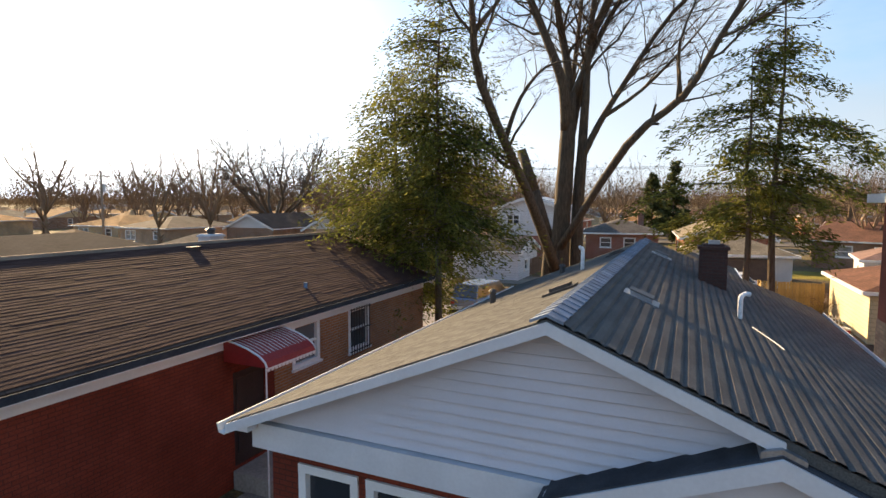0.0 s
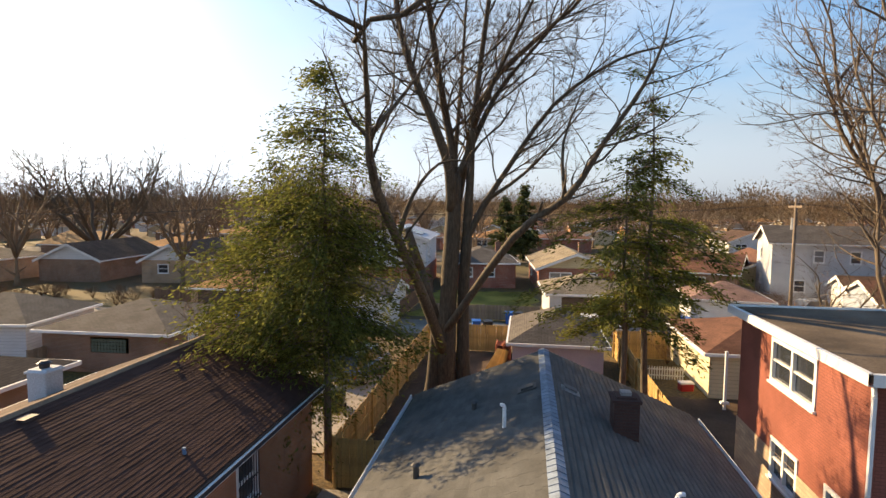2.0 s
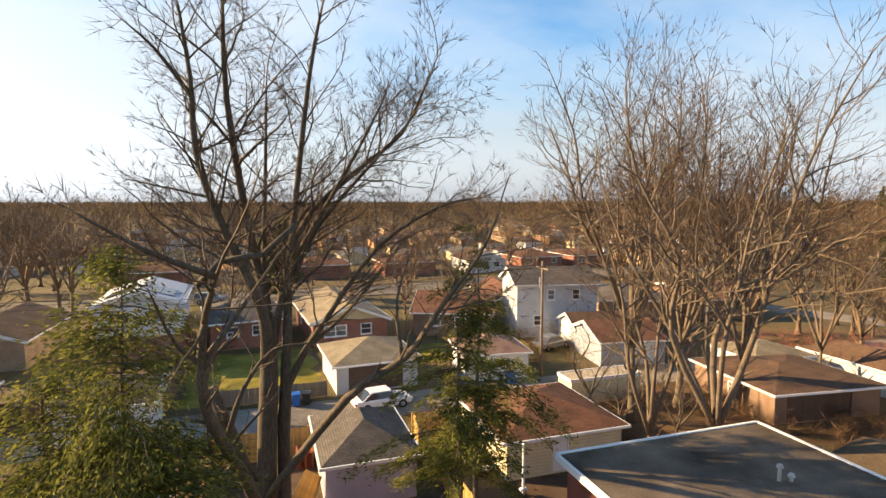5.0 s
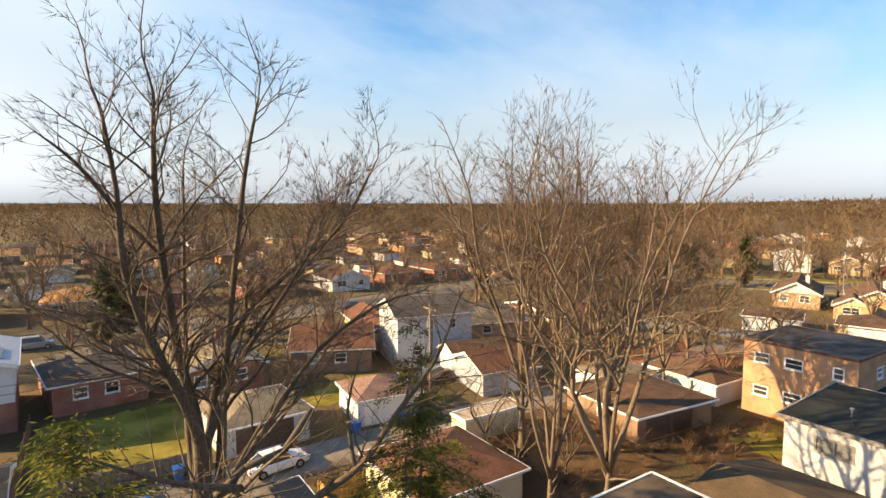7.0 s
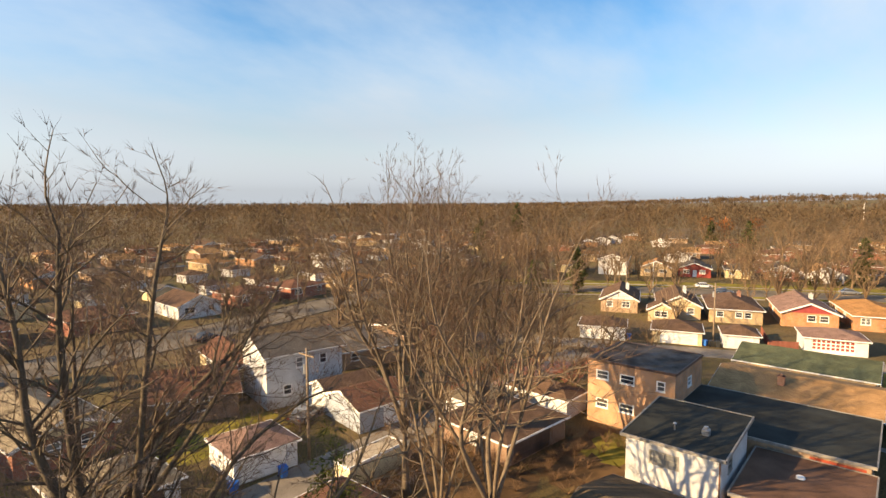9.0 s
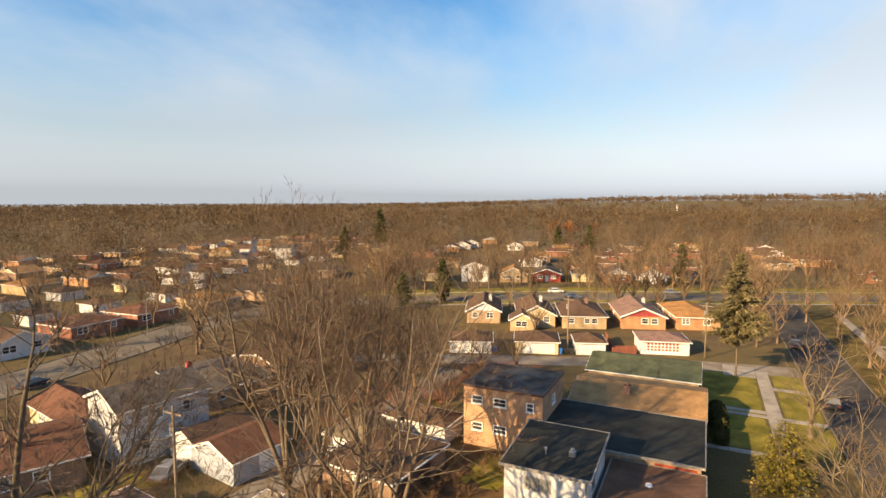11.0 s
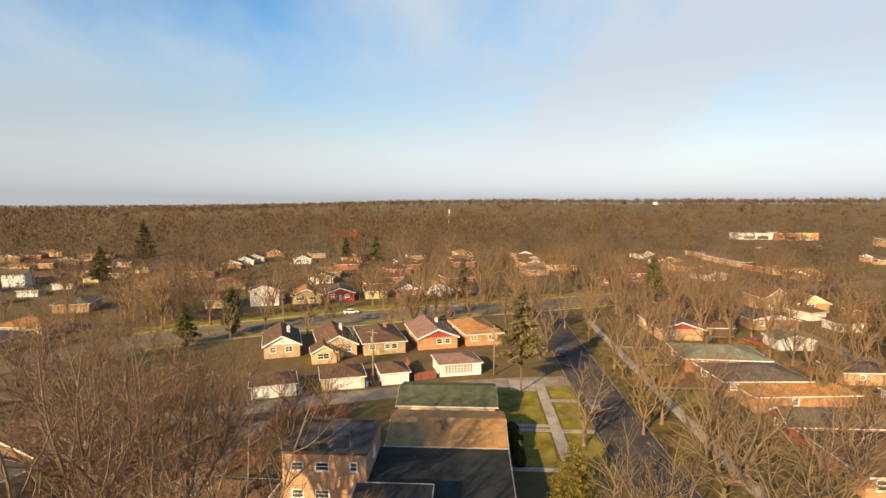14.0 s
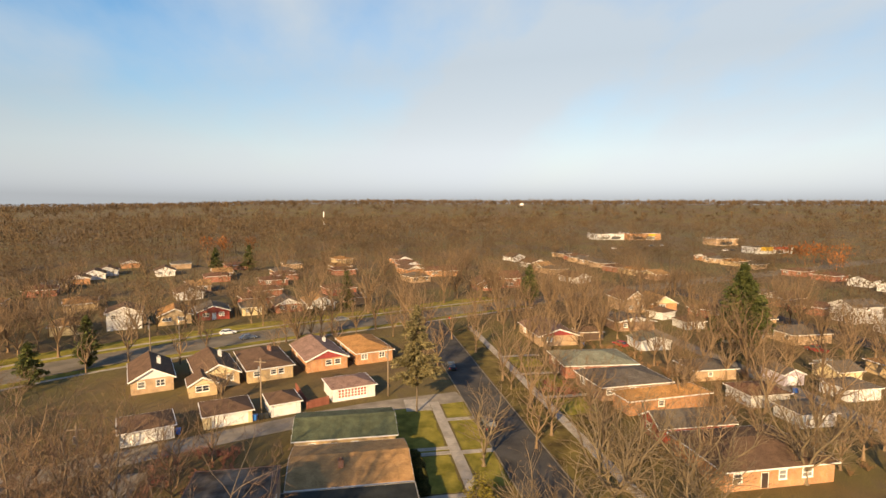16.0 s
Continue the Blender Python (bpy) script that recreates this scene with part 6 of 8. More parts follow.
MAIN_STEMS = [
    ([(0.3, 0.0, 9.6), (0.25, -0.5, 11.4), (-0.3, -1.2, 13.2), (-1.2, -1.4, 15.4), (-1.8, -1.3, 17.6), (-1.9, -1.2, 20.0), (-2.2, -1.2, 22.4)], 0.25),
    ([(0.4, 0.1, 9.4), (0.3, 0.4, 12.0), (-0.2, 0.5, 14.6), (-0.8, -0.7, 19.4), (-0.8, -1.2, 23.0)], 0.27),
    ([(0.95, 0.3, 8.2), (1.1, 0.2, 11.0), (1.3, 0.0, 14.0), (2.1, 0.0, 20.4), (2.7, 0.0, 23.4)], 0.22),
    ([(0.4, 0.3, 8.0), (0.2, 1.4, 11.0), (0.4, 2.6, 16.0), (0.6, 3.0, 21.0)], 0.19),
    ([(-1.9, -1.2, 19.4), (-2.9, -1.5, 20.8), (-3.8, -1.7, 21.6)], 0.09),
    ([(0.95, 0.3, 8.3), (1.7, 0.2, 9.8), (2.6, 0.0, 11.2), (4.6, -0.4, 14.0), (7.0, -0.9, 15.6), (8.8, -1.2, 16.0)], 0.17),
    ([(0.5, 0.1, 10.9), (1.4, 0.2, 13.0), (2.4, 0.3, 14.9), (4.4, 0.2, 17.2), (6.0, 0.0, 19.0)], 0.16),
    ([(1.9, 0.15, 10.1), (3.4, 0.6, 11.2), (5.0, 1.0, 12.9), (6.2, 1.2, 14.4)], 0.10),
    ([(1.2, 0.0, 13.2), (2.4, -1.0, 15.4), (3.6, -1.8, 17.6), (4.6, -2.2, 19.6)], 0.12),
]
BOUGHS = [
    ([(0.0, -0.2, 3.4), (-0.5, -3.0, 6.6), (-1.2, -6.8, 10.4), (-1.1, -8.0, 12.7), (-0.6, -10.0, 14.3)], 0.25),
    ([(-0.6, -10.0, 14.3), (-1.8, -10.3, 14.9), (-3.0, -10.4, 15.7)], 0.08),
    ([(0.1, -0.2, 4.2), (3.1, -2.0, 8.6), (5.1, -2.9, 10.2), (6.2, -3.5, 12.0), (7.4, -4.2, 13.9), (8.0, -4.5, 15.4)], 0.19),
    ([(-0.9, -5.0, 8.7), (-0.4, -4.8, 10.2), (0.5, -4.6, 11.3), (1.7, -4.6, 11.4)], 0.10),
    ([(-1.1, -7.6, 12.0), (-0.2, -7.2, 13.2), (0.8, -7.0, 14.6)], 0.09),
    ([(5.0, -2.8, 10.1), (4.9, -2.4, 12.2), (5.6, -2.2, 14.2)], 0.09),
    ([(0.4, 0.5, 9.0), (1.5, 0.7, 14.4), (3.9, 0.6, 17.0), (5.8, 0.3, 18.6), (6.7, -0.8, 20.8)], 0.17),
]
CROWN = dict(cross=True, sides=3, levels=4, piece=0.62, spray=2, twig=0.5, tip=0.18, girth=(0.22, 0.5), up=0.06, bend=0.17, min=0.008, thin=0.012, bark=BARK_DARK, fine=TWIG_MAPLE)
UPPER = dict(CROWN, dens=1.42, start=0.3, reach=1.1, inside=within((-0.2, -0.4, 17.4, 5.2, 9.2), (-3.4, -1.8, 20.8, 1.8, 2.7), (6.4, -0.4, 19.4, 2.7, 4.2), (5.2, -0.3, 14.6, 5.2, 4.2)))
LOWER = dict(CROWN, dens=1.2, sides=2, start=0.25, reach=0.9, inside=within((-1.0, -9.0, 13.8, 4.3, 3.2), (6.6, -3.8, 13.0, 3.6, 3.8), (-0.5, -4.0, 9.0, 2.0, 3.0)))
for k, (pts, r) in enumerate(MAIN_STEMS + BOUGHS):
    s = bare_tree("stem", pose(0, 0, 0), [(pts, r)], 11 + k, "", **(LOWER if len(MAIN_STEMS) <= k < len(MAIN_STEMS) + 6 else UPPER))
    for child in list(s.children):
        child.parent = bt
        child.name = "limb" if child.name.startswith("trunk") else ("limb_branching" if child.name.startswith("branching") else "limb_crown")
    bpy.data.objects.remove(s)
s = G()
s.tube((-0.3, 0.1, 4.4), (-1.1, 0.1, 6.9), 0.26, 0.25, 10)
s.tube((-1.1, 0.1, 6.9), (-1.75, 0.1, 8.8), 0.25, 0.22, 10)
s.part("cut_limb", BARK_DARK, bt, "thick sawn-off limb", uv=False, smooth=True)
s = G()
s.pipe([(-1.0, -9.6, 14.1), (-0.5, -9.8, 14.6), (0.3, -9.7, 14.7), (1.0, -9.4, 15.3)], 0.07, 6)
s.part("crossing_limb", BARK_DARK, bt, uv=False, smooth=True)


def stemset(seed, height, n, spread, lean=(0, 0), fork=0.22, bow=0.72, stout=0.0165, leader=False):
    rng = random.Random(seed)
    out = [([(0, 0, 0), (lean[0] * 0.1, lean[1] * 0.1, height * fork * 0.5), (lean[0] * 0.2, lean[1] * 0.2, height * fork)], height * stout)]
    for k in range(n):
        w = 2 * math.pi * (k + rng.uniform(-0.25, 0.25)) / n
        out_by = spread * (0.2 if leader and k == 0 else (rng.uniform(0.6, 1.1) if leader else 1.0))
        sx, sy = math.cos(w) * out_by, math.sin(w) * out_by
        h = height * rng.uniform(0.82, 1.0)
        pts = [(lean[0] * 0.17, lean[1] * 0.17, height * fork * 0.8)]
        for t in (0.25, 0.5, 0.75, 1.0):
            sp = t ** bow
            pts.append((lean[0] * t + sx * sp + rng.uniform(-0.7, 0.7), lean[1] * t + sy * sp + rng.uniform(-0.7, 0.7), height * fork + (h - height * fork) * t * 0.86))
        out.append((pts, height * stout * rng.uniform(0.4, 0.58)))
    return out


# the clump of tall trees by the alley
for k, (x, y, h, n, sp, ln, fk) in enumerate(((21.2, 30.0, 28.5, 5, 5.8, (0, 0.5), 0.24), (17.9, 19.3, 25.5, 5, 7.6, (1.6, -0.4), 0.2), (16.4, 22.2, 21.5, 3, 3.6, (1.5, 1.5), 0.16), (26.4, 31.2, 27.5, 4, 5.0, (1, 0), 0.22), (30.0, 29.2, 25.5, 4, 4.6, (3, 0), 0.18),
                                              (36.5, 41.0, 26, 5, 7.5, (0, 0), 0.24), (41.0, 31.2, 20, 4, 5.0, (1, 0), 0.2))):
    bare_tree("tall_bare_tree", pose(x, y, 0), stemset(40 + k, h, n + 1, sp, ln, fk, 0.85, 0.0135, leader=True), 50 + k, "tall bare tree with upright stems in leaf litter", group="trees by the alley", bark=BARK_TALL, cross=True, sides=2, reach=1.25, levels=4, dens=0.85 if y < 25 else 1.0, piece=0.85, start=0.22, spray=2, twig=0.7, min=0.009, thin=0.014, bend=0.19, up=0.1, girth=(0.4, 0.7), taper=(0.52, 0.8), round=8, fine=TWIG_TALL,
              inside=within((ln[0] * 0.7, ln[1] * 0.7, h * 0.56, sp * 1.2 + 1.4, h * 0.5)))
    TAKEN.append((x, y, 2))
for k, (x, y, h) in enumerate(((18.8, 31.6, 9.5), (20.9, 25.1, 8.0), (17.5, 26.6, 7.0))):
    bare_tree("slim_bare_tree", pose(x, y, 0, 0, 0, k * 77), stemset(90 + k, h, 4, 2.6), 95 + k, "slim bare young tree by the alley", group="trees by the alley", sides=2, reach=1.2, levels=3, start=0.1, spray=2, piece=0.6)
# pale trees along the street
for k, (x, y, h, n, sp) in enumerate(((63.9, -10.6, 14, 3, 3.0), (49.5, -23.2, 17, 6, 6.0), (48.0, -33.5, 15, 7, 6.5), (51.5, -52.0, 15, 6, 5.5), (41.5, -12.0, 12, 6, 5.5), (38.5, -24.5, 14, 6, 6.0), (56.5, -29.0, 13, 6, 5.5))):
    bare_tree("street_tree", pose(x, y, 0, 0, 0, k * 61), stemset(140 + k, h, n, sp, fork=0.16, stout=0.022), 150 + k, "bare street tree with pale sunlit branches on the parkway", group="street trees", bark=BARK_PALE, fine=TWIG_PALE, sides=2, reach=1.3, levels=3, dens=0.9, piece=0.8, start=0.05, spray=2, twig=0.6, min=0.013, thin=0.022, bend=0.17, girth=(0.4, 0.7), taper=(0.5, 0.8), inside=within((0, 0, h * 0.55, sp * 1.15 + 1.0, h * 0.52)))
    TAKEN.append((x, y, 3))

bare_tree("broad_oak", pose(-65, 70.5, 0), stemset(171, 20.5, 10, 9.6, fork=0.16, bow=0.62, stout=0.03), 172, "broad old bare oak with a wide round crown", bark=BARK_DARK, fine=BARK_DARK, cross=True, sides=2, reach=1.0, levels=3, dens=1.1, piece=0.9, start=0.2, spray=2, twig=0.9, min=0.028, thin=0.04, bend=0.18, up=0.04, girth=(0.32, 0.6), round=7, inside=within((0, 0, 11.8, 11.0, 8.8)))
TAKEN.append((-65, 70.5, 4))

# general bare trees, a few shapes placed many times
SHAPES = [None] * 6
FORMS = ((15, 7, 5.4), (18, 7, 6.0), (12, 6, 4.6), (20, 8, 7.5), (9, 6, 4.0), (13, 9, 5.5))


def plant(k, x, y, turn, size=1.0):
    m = pose(x, y, 0, 0, 0, turn) @ Matrix.Scale(size, 4)
    TAKEN.append((x, y, 2.2))
    if SHAPES[k] is None:
        h, n, sp = FORMS[k]
        SHAPES[k] = bare_tree("bare_tree", pose(x, y, 0, 0, 0, turn), stemset(200 + k, h, n, sp * 0.9, fork=0.24, bow=0.9, stout=0.022, leader=True), 210 + k, "leafless brown winter tree among the houses", group="bare trees among the houses", bark=BARK_FAR, fine=TWIG_FAR, sides=1, reach=1.3, levels=2, dens=0.85, piece=1.0, start=0.1, spray=2, twig=1.1, min=0.021, thin=0.05, bend=0.16, up=0.09, girth=(0.4, 0.7), taper=(0.5, 0.8), round=5, inside=within((0, 0, h * 0.56, sp * 1.2 + 0.8, h * 0.5)))
        return SHAPES[k]
    return copy_thing(SHAPES[k], m)


rng = random.Random(5)
spots = [(-44, 118, 1, 0.9), (-100, 120, 3, 1.0), (-112, 60, 3, 1.1), (-128, 78, 1, 1.0), (-96, 84, 0, 1.0), (-142, 60, 0, 1.0), (-120, 110, 1, 0.95), (-80, 110, 1, 0.9), (-40, 112, 0, 1.0), (-30, 104, 1, 0.9), (128, 59.2, 0, 1.0), (48, 45, 0, 1.0), (57, 46, 1, 0.9), (62.5, 43.5, 0, 0.9), (68.5, 41.2, 2, 1.0), (53, 36, 2, 1.0), (60, 30, 4, 1.0), (66, 32, 2, 0.9), (44, 52, 1, 0.8)]
spots += [(18, 62, 0, 0.8), (36, 76, 2, 1.0), (58, 84, 1, 0.8), (-8, 78, 2, 1.0), (100, -24, 0, 0.9), (112, -12, 2, 1.0), (122, -23.5, 0, 0.9), (84, -24.5, 1, 0.8), (72, -24, 0, 0.95), (77, -33, 5, 0.9), (66, -30, 5, 0.9), (90, -60, 2, 0.7)]
spots += [(86, -58, 4, 0.9), (72, -56, 2, 0.8), (104, -76, 1, 0.9), (110, -60, 2, 0.9), (62, -64, 1, 0.8), (56, -66, 0, 0.9), (130, -70, 0, 0.9), (148, -66, 1, 0.9), (96, -34, 5, 0.7), (-18, 24, 4, 0.55), (60, 38, 5, 0.9), (66, 48, 5, 1.0), (50, 30, 4, 1.0), (72, 28, 4, 0.9)]
spots += [(68, -20, 2, 1.0), (106, -30, 5, 0.9), (118, -40, 0, 0.9), (58, -42, 2, 1.0), (126, -52, 1, 0.8), (140, -36, 0, 0.8), (136, -20, 2, 1.0)]
spots += [(-20, 33, 4, 0.7), (-29, 46, 4, 0.6), (-52, 76, 1, 0.95), (-98, 58, 2, 1.0)]
spots += [(115, -77, 2, 0.9), (101, -72, 0, 0.8), (152, -79, 1, 0.8), (137, -51, 2, 0.9), (52, -53, 4, 0.9), (107, -118, 1, 0.8), (147, -134, 0, 0.8), (94, -24, 4, 0.9), (200, -94, 1, 0.8), (150, 65, 1, 0.8)]
spots += [(66, -50, 5, 0.8), (75, -66, 1, 0.8), (80, -52, 2, 0.9), (68, -73, 3, 0.7), (92, -71, 5, 0.9), (60, -52, 2, 0.9), (54, -60, 5, 0.8), (98, -61, 0, 0.8), (84, -72, 0, 0.8), (70, -61, 4, 0.9), (58, -72, 2, 0.9), (49, -64, 5, 0.8)]
for x, y, k, s in spots:
    plant(k, x, y, rng.uniform(0, 360), s)


def conifer(name, m, height, bare, rad, seed, label, mat, trunks=((0, 0, 1.0),), droop=0.35, dens=1.0, leaf=0.26, tiers=0.22, group="", shape=None, wob=0.35, sprays=8, thick=0.16, wide=0.2, thin_from=2.0, clumped=False):
    """shape(f): how far the boughs reach at the share f of the crown's height."""
    shape = shape or (lambda f: (min(1.0, (f / 0.15) ** 0.6) if f < 0.15 else (1 - (f - 0.15) / 0.85) ** 0.8))
    rng = random.Random(seed)
    root = base(name, m, label, "conifer", group)
    wood, leaf_g = G(), G()
    for tx, ty, part_h, *low in trunks:
        h = height * part_h
        last = Vector((tx, ty, 0))
        for i in range(8):
            k = (i + 1) / 8
            nxt = Vector((tx + rng.uniform(-0.1, 0.1), ty + rng.uniform(-0.1, 0.1), h * k))
            wood.tube(last, nxt, 0.17 * (1 - i / 8.3), 0.17 * (1 - (i + 1) / 8.3), 7, False)
            last = nxt
        first = low[0] if low else bare
        z = first
        while z < h - 0.15:
            f = (z - first) / (h - first)
            prof = max(shape(f), 0.06)
            for b in range(max(3, int(6 * dens))):
                if f > thin_from and rng.random() < 0.45:
                    continue
                w = rng.uniform(0, 2 * math.pi)
                ln = rad * prof * rng.uniform(1 - wob, 1 + wob * 0.6) + 0.15
                d = Vector((math.cos(w), math.sin(w), rng.uniform(-0.1, 0.3)))
                q = Vector((tx, ty, z + rng.uniform(-0.15, 0.15)))
                steps = max(3, int(ln / 0.34))
                full = rng.choice((0.35, 0.8, 1.1, 1.5)) if clumped else 1.0
                for i in range(steps):
                    nxt = q + Vector((d.x + rng.gauss(0, 0.1), d.y + rng.gauss(0, 0.1), d.z - droop * (i / steps) ** 1.3)).normalized() * (ln / steps)
                    wood.tube(q, nxt, 0.03 * (1 - i / steps) + 0.006, 0.03 * (1 - (i + 1) / steps) + 0.005, 3, False)
                    if i > 0 or ln < 0.8:
                        for _ in range(int(sprays * full)):
                            c = q + (nxt - q) * rng.random() + Vector((rng.gauss(0, thick), rng.gauss(0, thick), rng.gauss(-0.05, thick * 0.8)))
                            e = Vector((d.x + rng.gauss(0, 0.5), d.y + rng.gauss(0, 0.5), rng.gauss(-0.35, 0.4))).normalized() * leaf * rng.uniform(0.5, 1.3)
                            s = e.orthogonal().normalized()
                            s.rotate(Matrix.Rotation(rng.uniform(0, 6.28), 3, e.normalized()))
                            s = s * leaf * wide
                            k = len(leaf_g.v)
                            leaf_g.v += [tuple(c - e * 0.5), tuple(c + s), tuple(c + e * 0.6), tuple(c - s)]
                            leaf_g.f.append((k, k + 1, k + 2, k + 3))
                    q = nxt
            z += rng.uniform(0.75, 1.3) * tiers
    wood.part("trunk", BARK, root, uv=False, smooth=True)
    leaf_g.part("foliage", mat, root, uv=False)
    return root


def left_shape(f):
    return (0.86 + 0.5 * f if f < 0.28 else (1.0 - 0.45 * (f - 0.28) if f < 0.6 else max(0.1, 0.86 - 1.9 * (f - 0.6)))) * (1.0 + 0.13 * math.sin(f * 23))


def right_shape(f):
    return (0.7 + f if f < 0.25 else (0.95 if f < 0.4 else max(0.16, 0.95 - 1.1 * (f - 0.4)))) * (1.0 + 0.25 * math.sin(f * 34))


conifer("evergreen", pose(-8.0, 14.2, 0), 14.6, 3.6, 3.2, 301, "dense olive-green evergreen with two slim trunks between the houses", NEEDLE, ((0.7, -0.4, 1.0, 4.6), (-1.2, -0.2, 0.78, 2.4)), droop=1.0, dens=1.0, leaf=0.18, tiers=0.25, shape=left_shape, wob=0.55, sprays=34, thick=0.25, wide=0.15, thin_from=0.5, clumped=True)
conifer("evergreen", pose(4.1, 17.3, 0), 14.9, 5.3, 2.7, 302, "ragged tall evergreen with two bare lower trunks beside the fence", NEEDLE, ((0.1, 0.2, 1.0), (-0.8, -0.2, 0.8)), droop=1.1, dens=0.6, leaf=0.21, tiers=0.24, shape=right_shape, wob=0.8, sprays=34, thick=0.16, wide=0.13, thin_from=0.4, clumped=True)
SPRUCES = [conifer("spruce", pose(85.4, -3.7, 0), 19.6, 5.2, 4.3, 310, "tall spruce with layered grey-green boughs on the corner lawn", leafy("spruce_needles", (0.13, 0.115, 0.055), (0.22, 0.185, 0.09)), droop=0.3, dens=1.0, leaf=0.5, tiers=0.36, sprays=8)]
for x, y, h, r in ((124.8, 66.5, 12, 2.8), (183.5, 8.0, 14, 3.0), (181, -58, 15, 4), (-4, 88, 11, 3), (-1, 92, 13, 3.2), (112, 72, 9, 3), (300, 60, 14, 4), (290, 75, 14, 4), (206, 158, 16, 5), (300, 197, 24, 6)):
    SPRUCES.append(conifer("spruce", pose(x, y, 0), h, 0.8, r, int(300 + x), "dark green spruce among the houses", NEEDLE_DARK, droop=0.25, dens=0.8, leaf=0.85, tiers=0.55, sprays=7, thick=0.25))
    TAKEN.append((x, y, 3))
SPRUCES.append(conifer("spruce", pose(110.5, -89.5, 0), 22.5, 2.5, 7.4, 341, "broad dark spruce among the southern houses", NEEDLE_DARK, droop=0.3, dens=1.4, leaf=0.9, tiers=0.5, sprays=8, thick=0.3))
TAKEN.append((110.5, -89.5, 4))
conifer("golden_evergreen", pose(49.5, -6.3, 0), 6.6, 0.2, 2.9, 330, "large golden-green arborvitae beside the walk", YELLOWBUSH, ((0, 0, 1.0), (1.2, -0.8, 0.8), (-1.1, 0.6, 0.85)), droop=-0.3, dens=1.0, leaf=0.3, tiers=0.3, sprays=5, shape=lambda f: 1 - 0.75 * f)


def bush(name, x, y, rad, h, seed, mat, label, n=900, leaf=0.16, group=""):
    rng = random.Random(seed)
    root = base(name, pose(x, y, 0), label, "bush", group)
    g = G()
    for _ in range(n):
        w, u = rng.uniform(0, 6.283), rng.uniform(0.02, 1.0)
        rr = rad * (0.55 + 0.45 * rng.random()) * math.sqrt(max(0.0, 1 - (u - 0.35) ** 2 / 0.48))
        c = Vector((math.cos(w) * rr, math.sin(w) * rr, u * h))
        e = Vector((rng.gauss(0, 1), rng.gauss(0, 1), rng.gauss(0.6, 0.8))).normalized() * leaf * rng.uniform(0.6, 1.4)
        s = e.orthogonal().normalized() * leaf * 0.45
        k = len(g.v)
        g.v += [tuple(c - e * 0.5), tuple(c + s), tuple(c + e * 0.5), tuple(c - s)]
        g.f.append((k, k + 1, k + 2, k + 3))
    g.part("foliage", mat, root, uv=False)
    t = G()
    for _ in range(7):
        w = rng.uniform(0, 6.28)
        t.tube((0, 0, 0), (math.cos(w) * rad * 0.6, math.sin(w) * rad * 0.6, h * 0.75), 0.03, 0.012, 4)
    t.part("stems", BARK, root, uv=False)
    TAKEN.append((x, y, rad))
    return root


for k, (x, y, r, h) in enumerate(((63.2, -0.9, 1.3, 2.4), (66.0, -0.7, 1.2, 2.2), (60.4, -1.0, 1.1, 2.0), (57.8, -1.0, 1.0, 1.8))):
    bush("hedge_bush", x, y, r, h, 400 + k, HEDGE, "clipped dark green bush against the house front", group="bushes against the houses", n=1600, leaf=0.2)
for k, (x, y, r, h) in enumerate(((181.0, 18.5, 1.6, 2.2), (183.2, 14.0, 1.5, 2.0), (184.5, 11.0, 1.4, 2.0), (178.6, 20.4, 1.3, 2.0))):
    bush("hedge_bush", x - 3, y, r, h, 420 + k, HEDGE, "round dark hedge bush in a front garden", group="front garden bushes", n=400, leaf=0.4)


# ---- fences ----
def board_fence(pts, h, label, mat=FENCEWOOD, w=0.14, rails_out=1, seed=0):
    rng = random.Random(seed)
    root = base("board_fence", pose(0, 0, 0), label, "fence")
    for (x0, y0), (x1, y1) in zip(pts, pts[1:]):
        ln = math.hypot(x1 - x0, y1 - y0)
        ux, uy = (x1 - x0) / ln, (y1 - y0) / ln
        ang = math.degrees(math.atan2(uy, ux))
        n = int(ln / (w + 0.006))
        shared = G().cbox(-w / 2, -0.011, 0.03, w / 2, 0.011, h, 0.008).mesh("board", mat)
        for i in range(n):
            c = (i + 0.5) * ln / n
            ob = new("board", shared)
            ob.parent = root
            ob.matrix_basis = pose(x0 + ux * c, y0 + uy * c, rng.uniform(-0.015, 0.015), rng.uniform(-0.8, 0.8), rng.uniform(-0.6, 0.6), ang)
        m = int(ln / 2.4) + 1
        for i in range(m + 1):
            c = ln * i / m
            px, py = x0 + ux * c - uy * 0.07 * rails_out, y0 + uy * c + ux * 0.07 * rails_out
            G().cbox(-0.05, -0.05, -0.1, 0.05, 0.05, h + 0.04, 0.01).part("post", mat, root, at=pose(px, py, 0, 0, 0, ang))
        for zz in (0.3, h * 0.55, h - 0.25):
            G().box(0, -0.02, zz, ln, 0.02, zz + 0.09).part("rail", mat, root, at=pose(x0 - uy * 0.035 * rails_out, y0 + ux * 0.035 * rails_out, 0, 0, 0, ang))
    return root


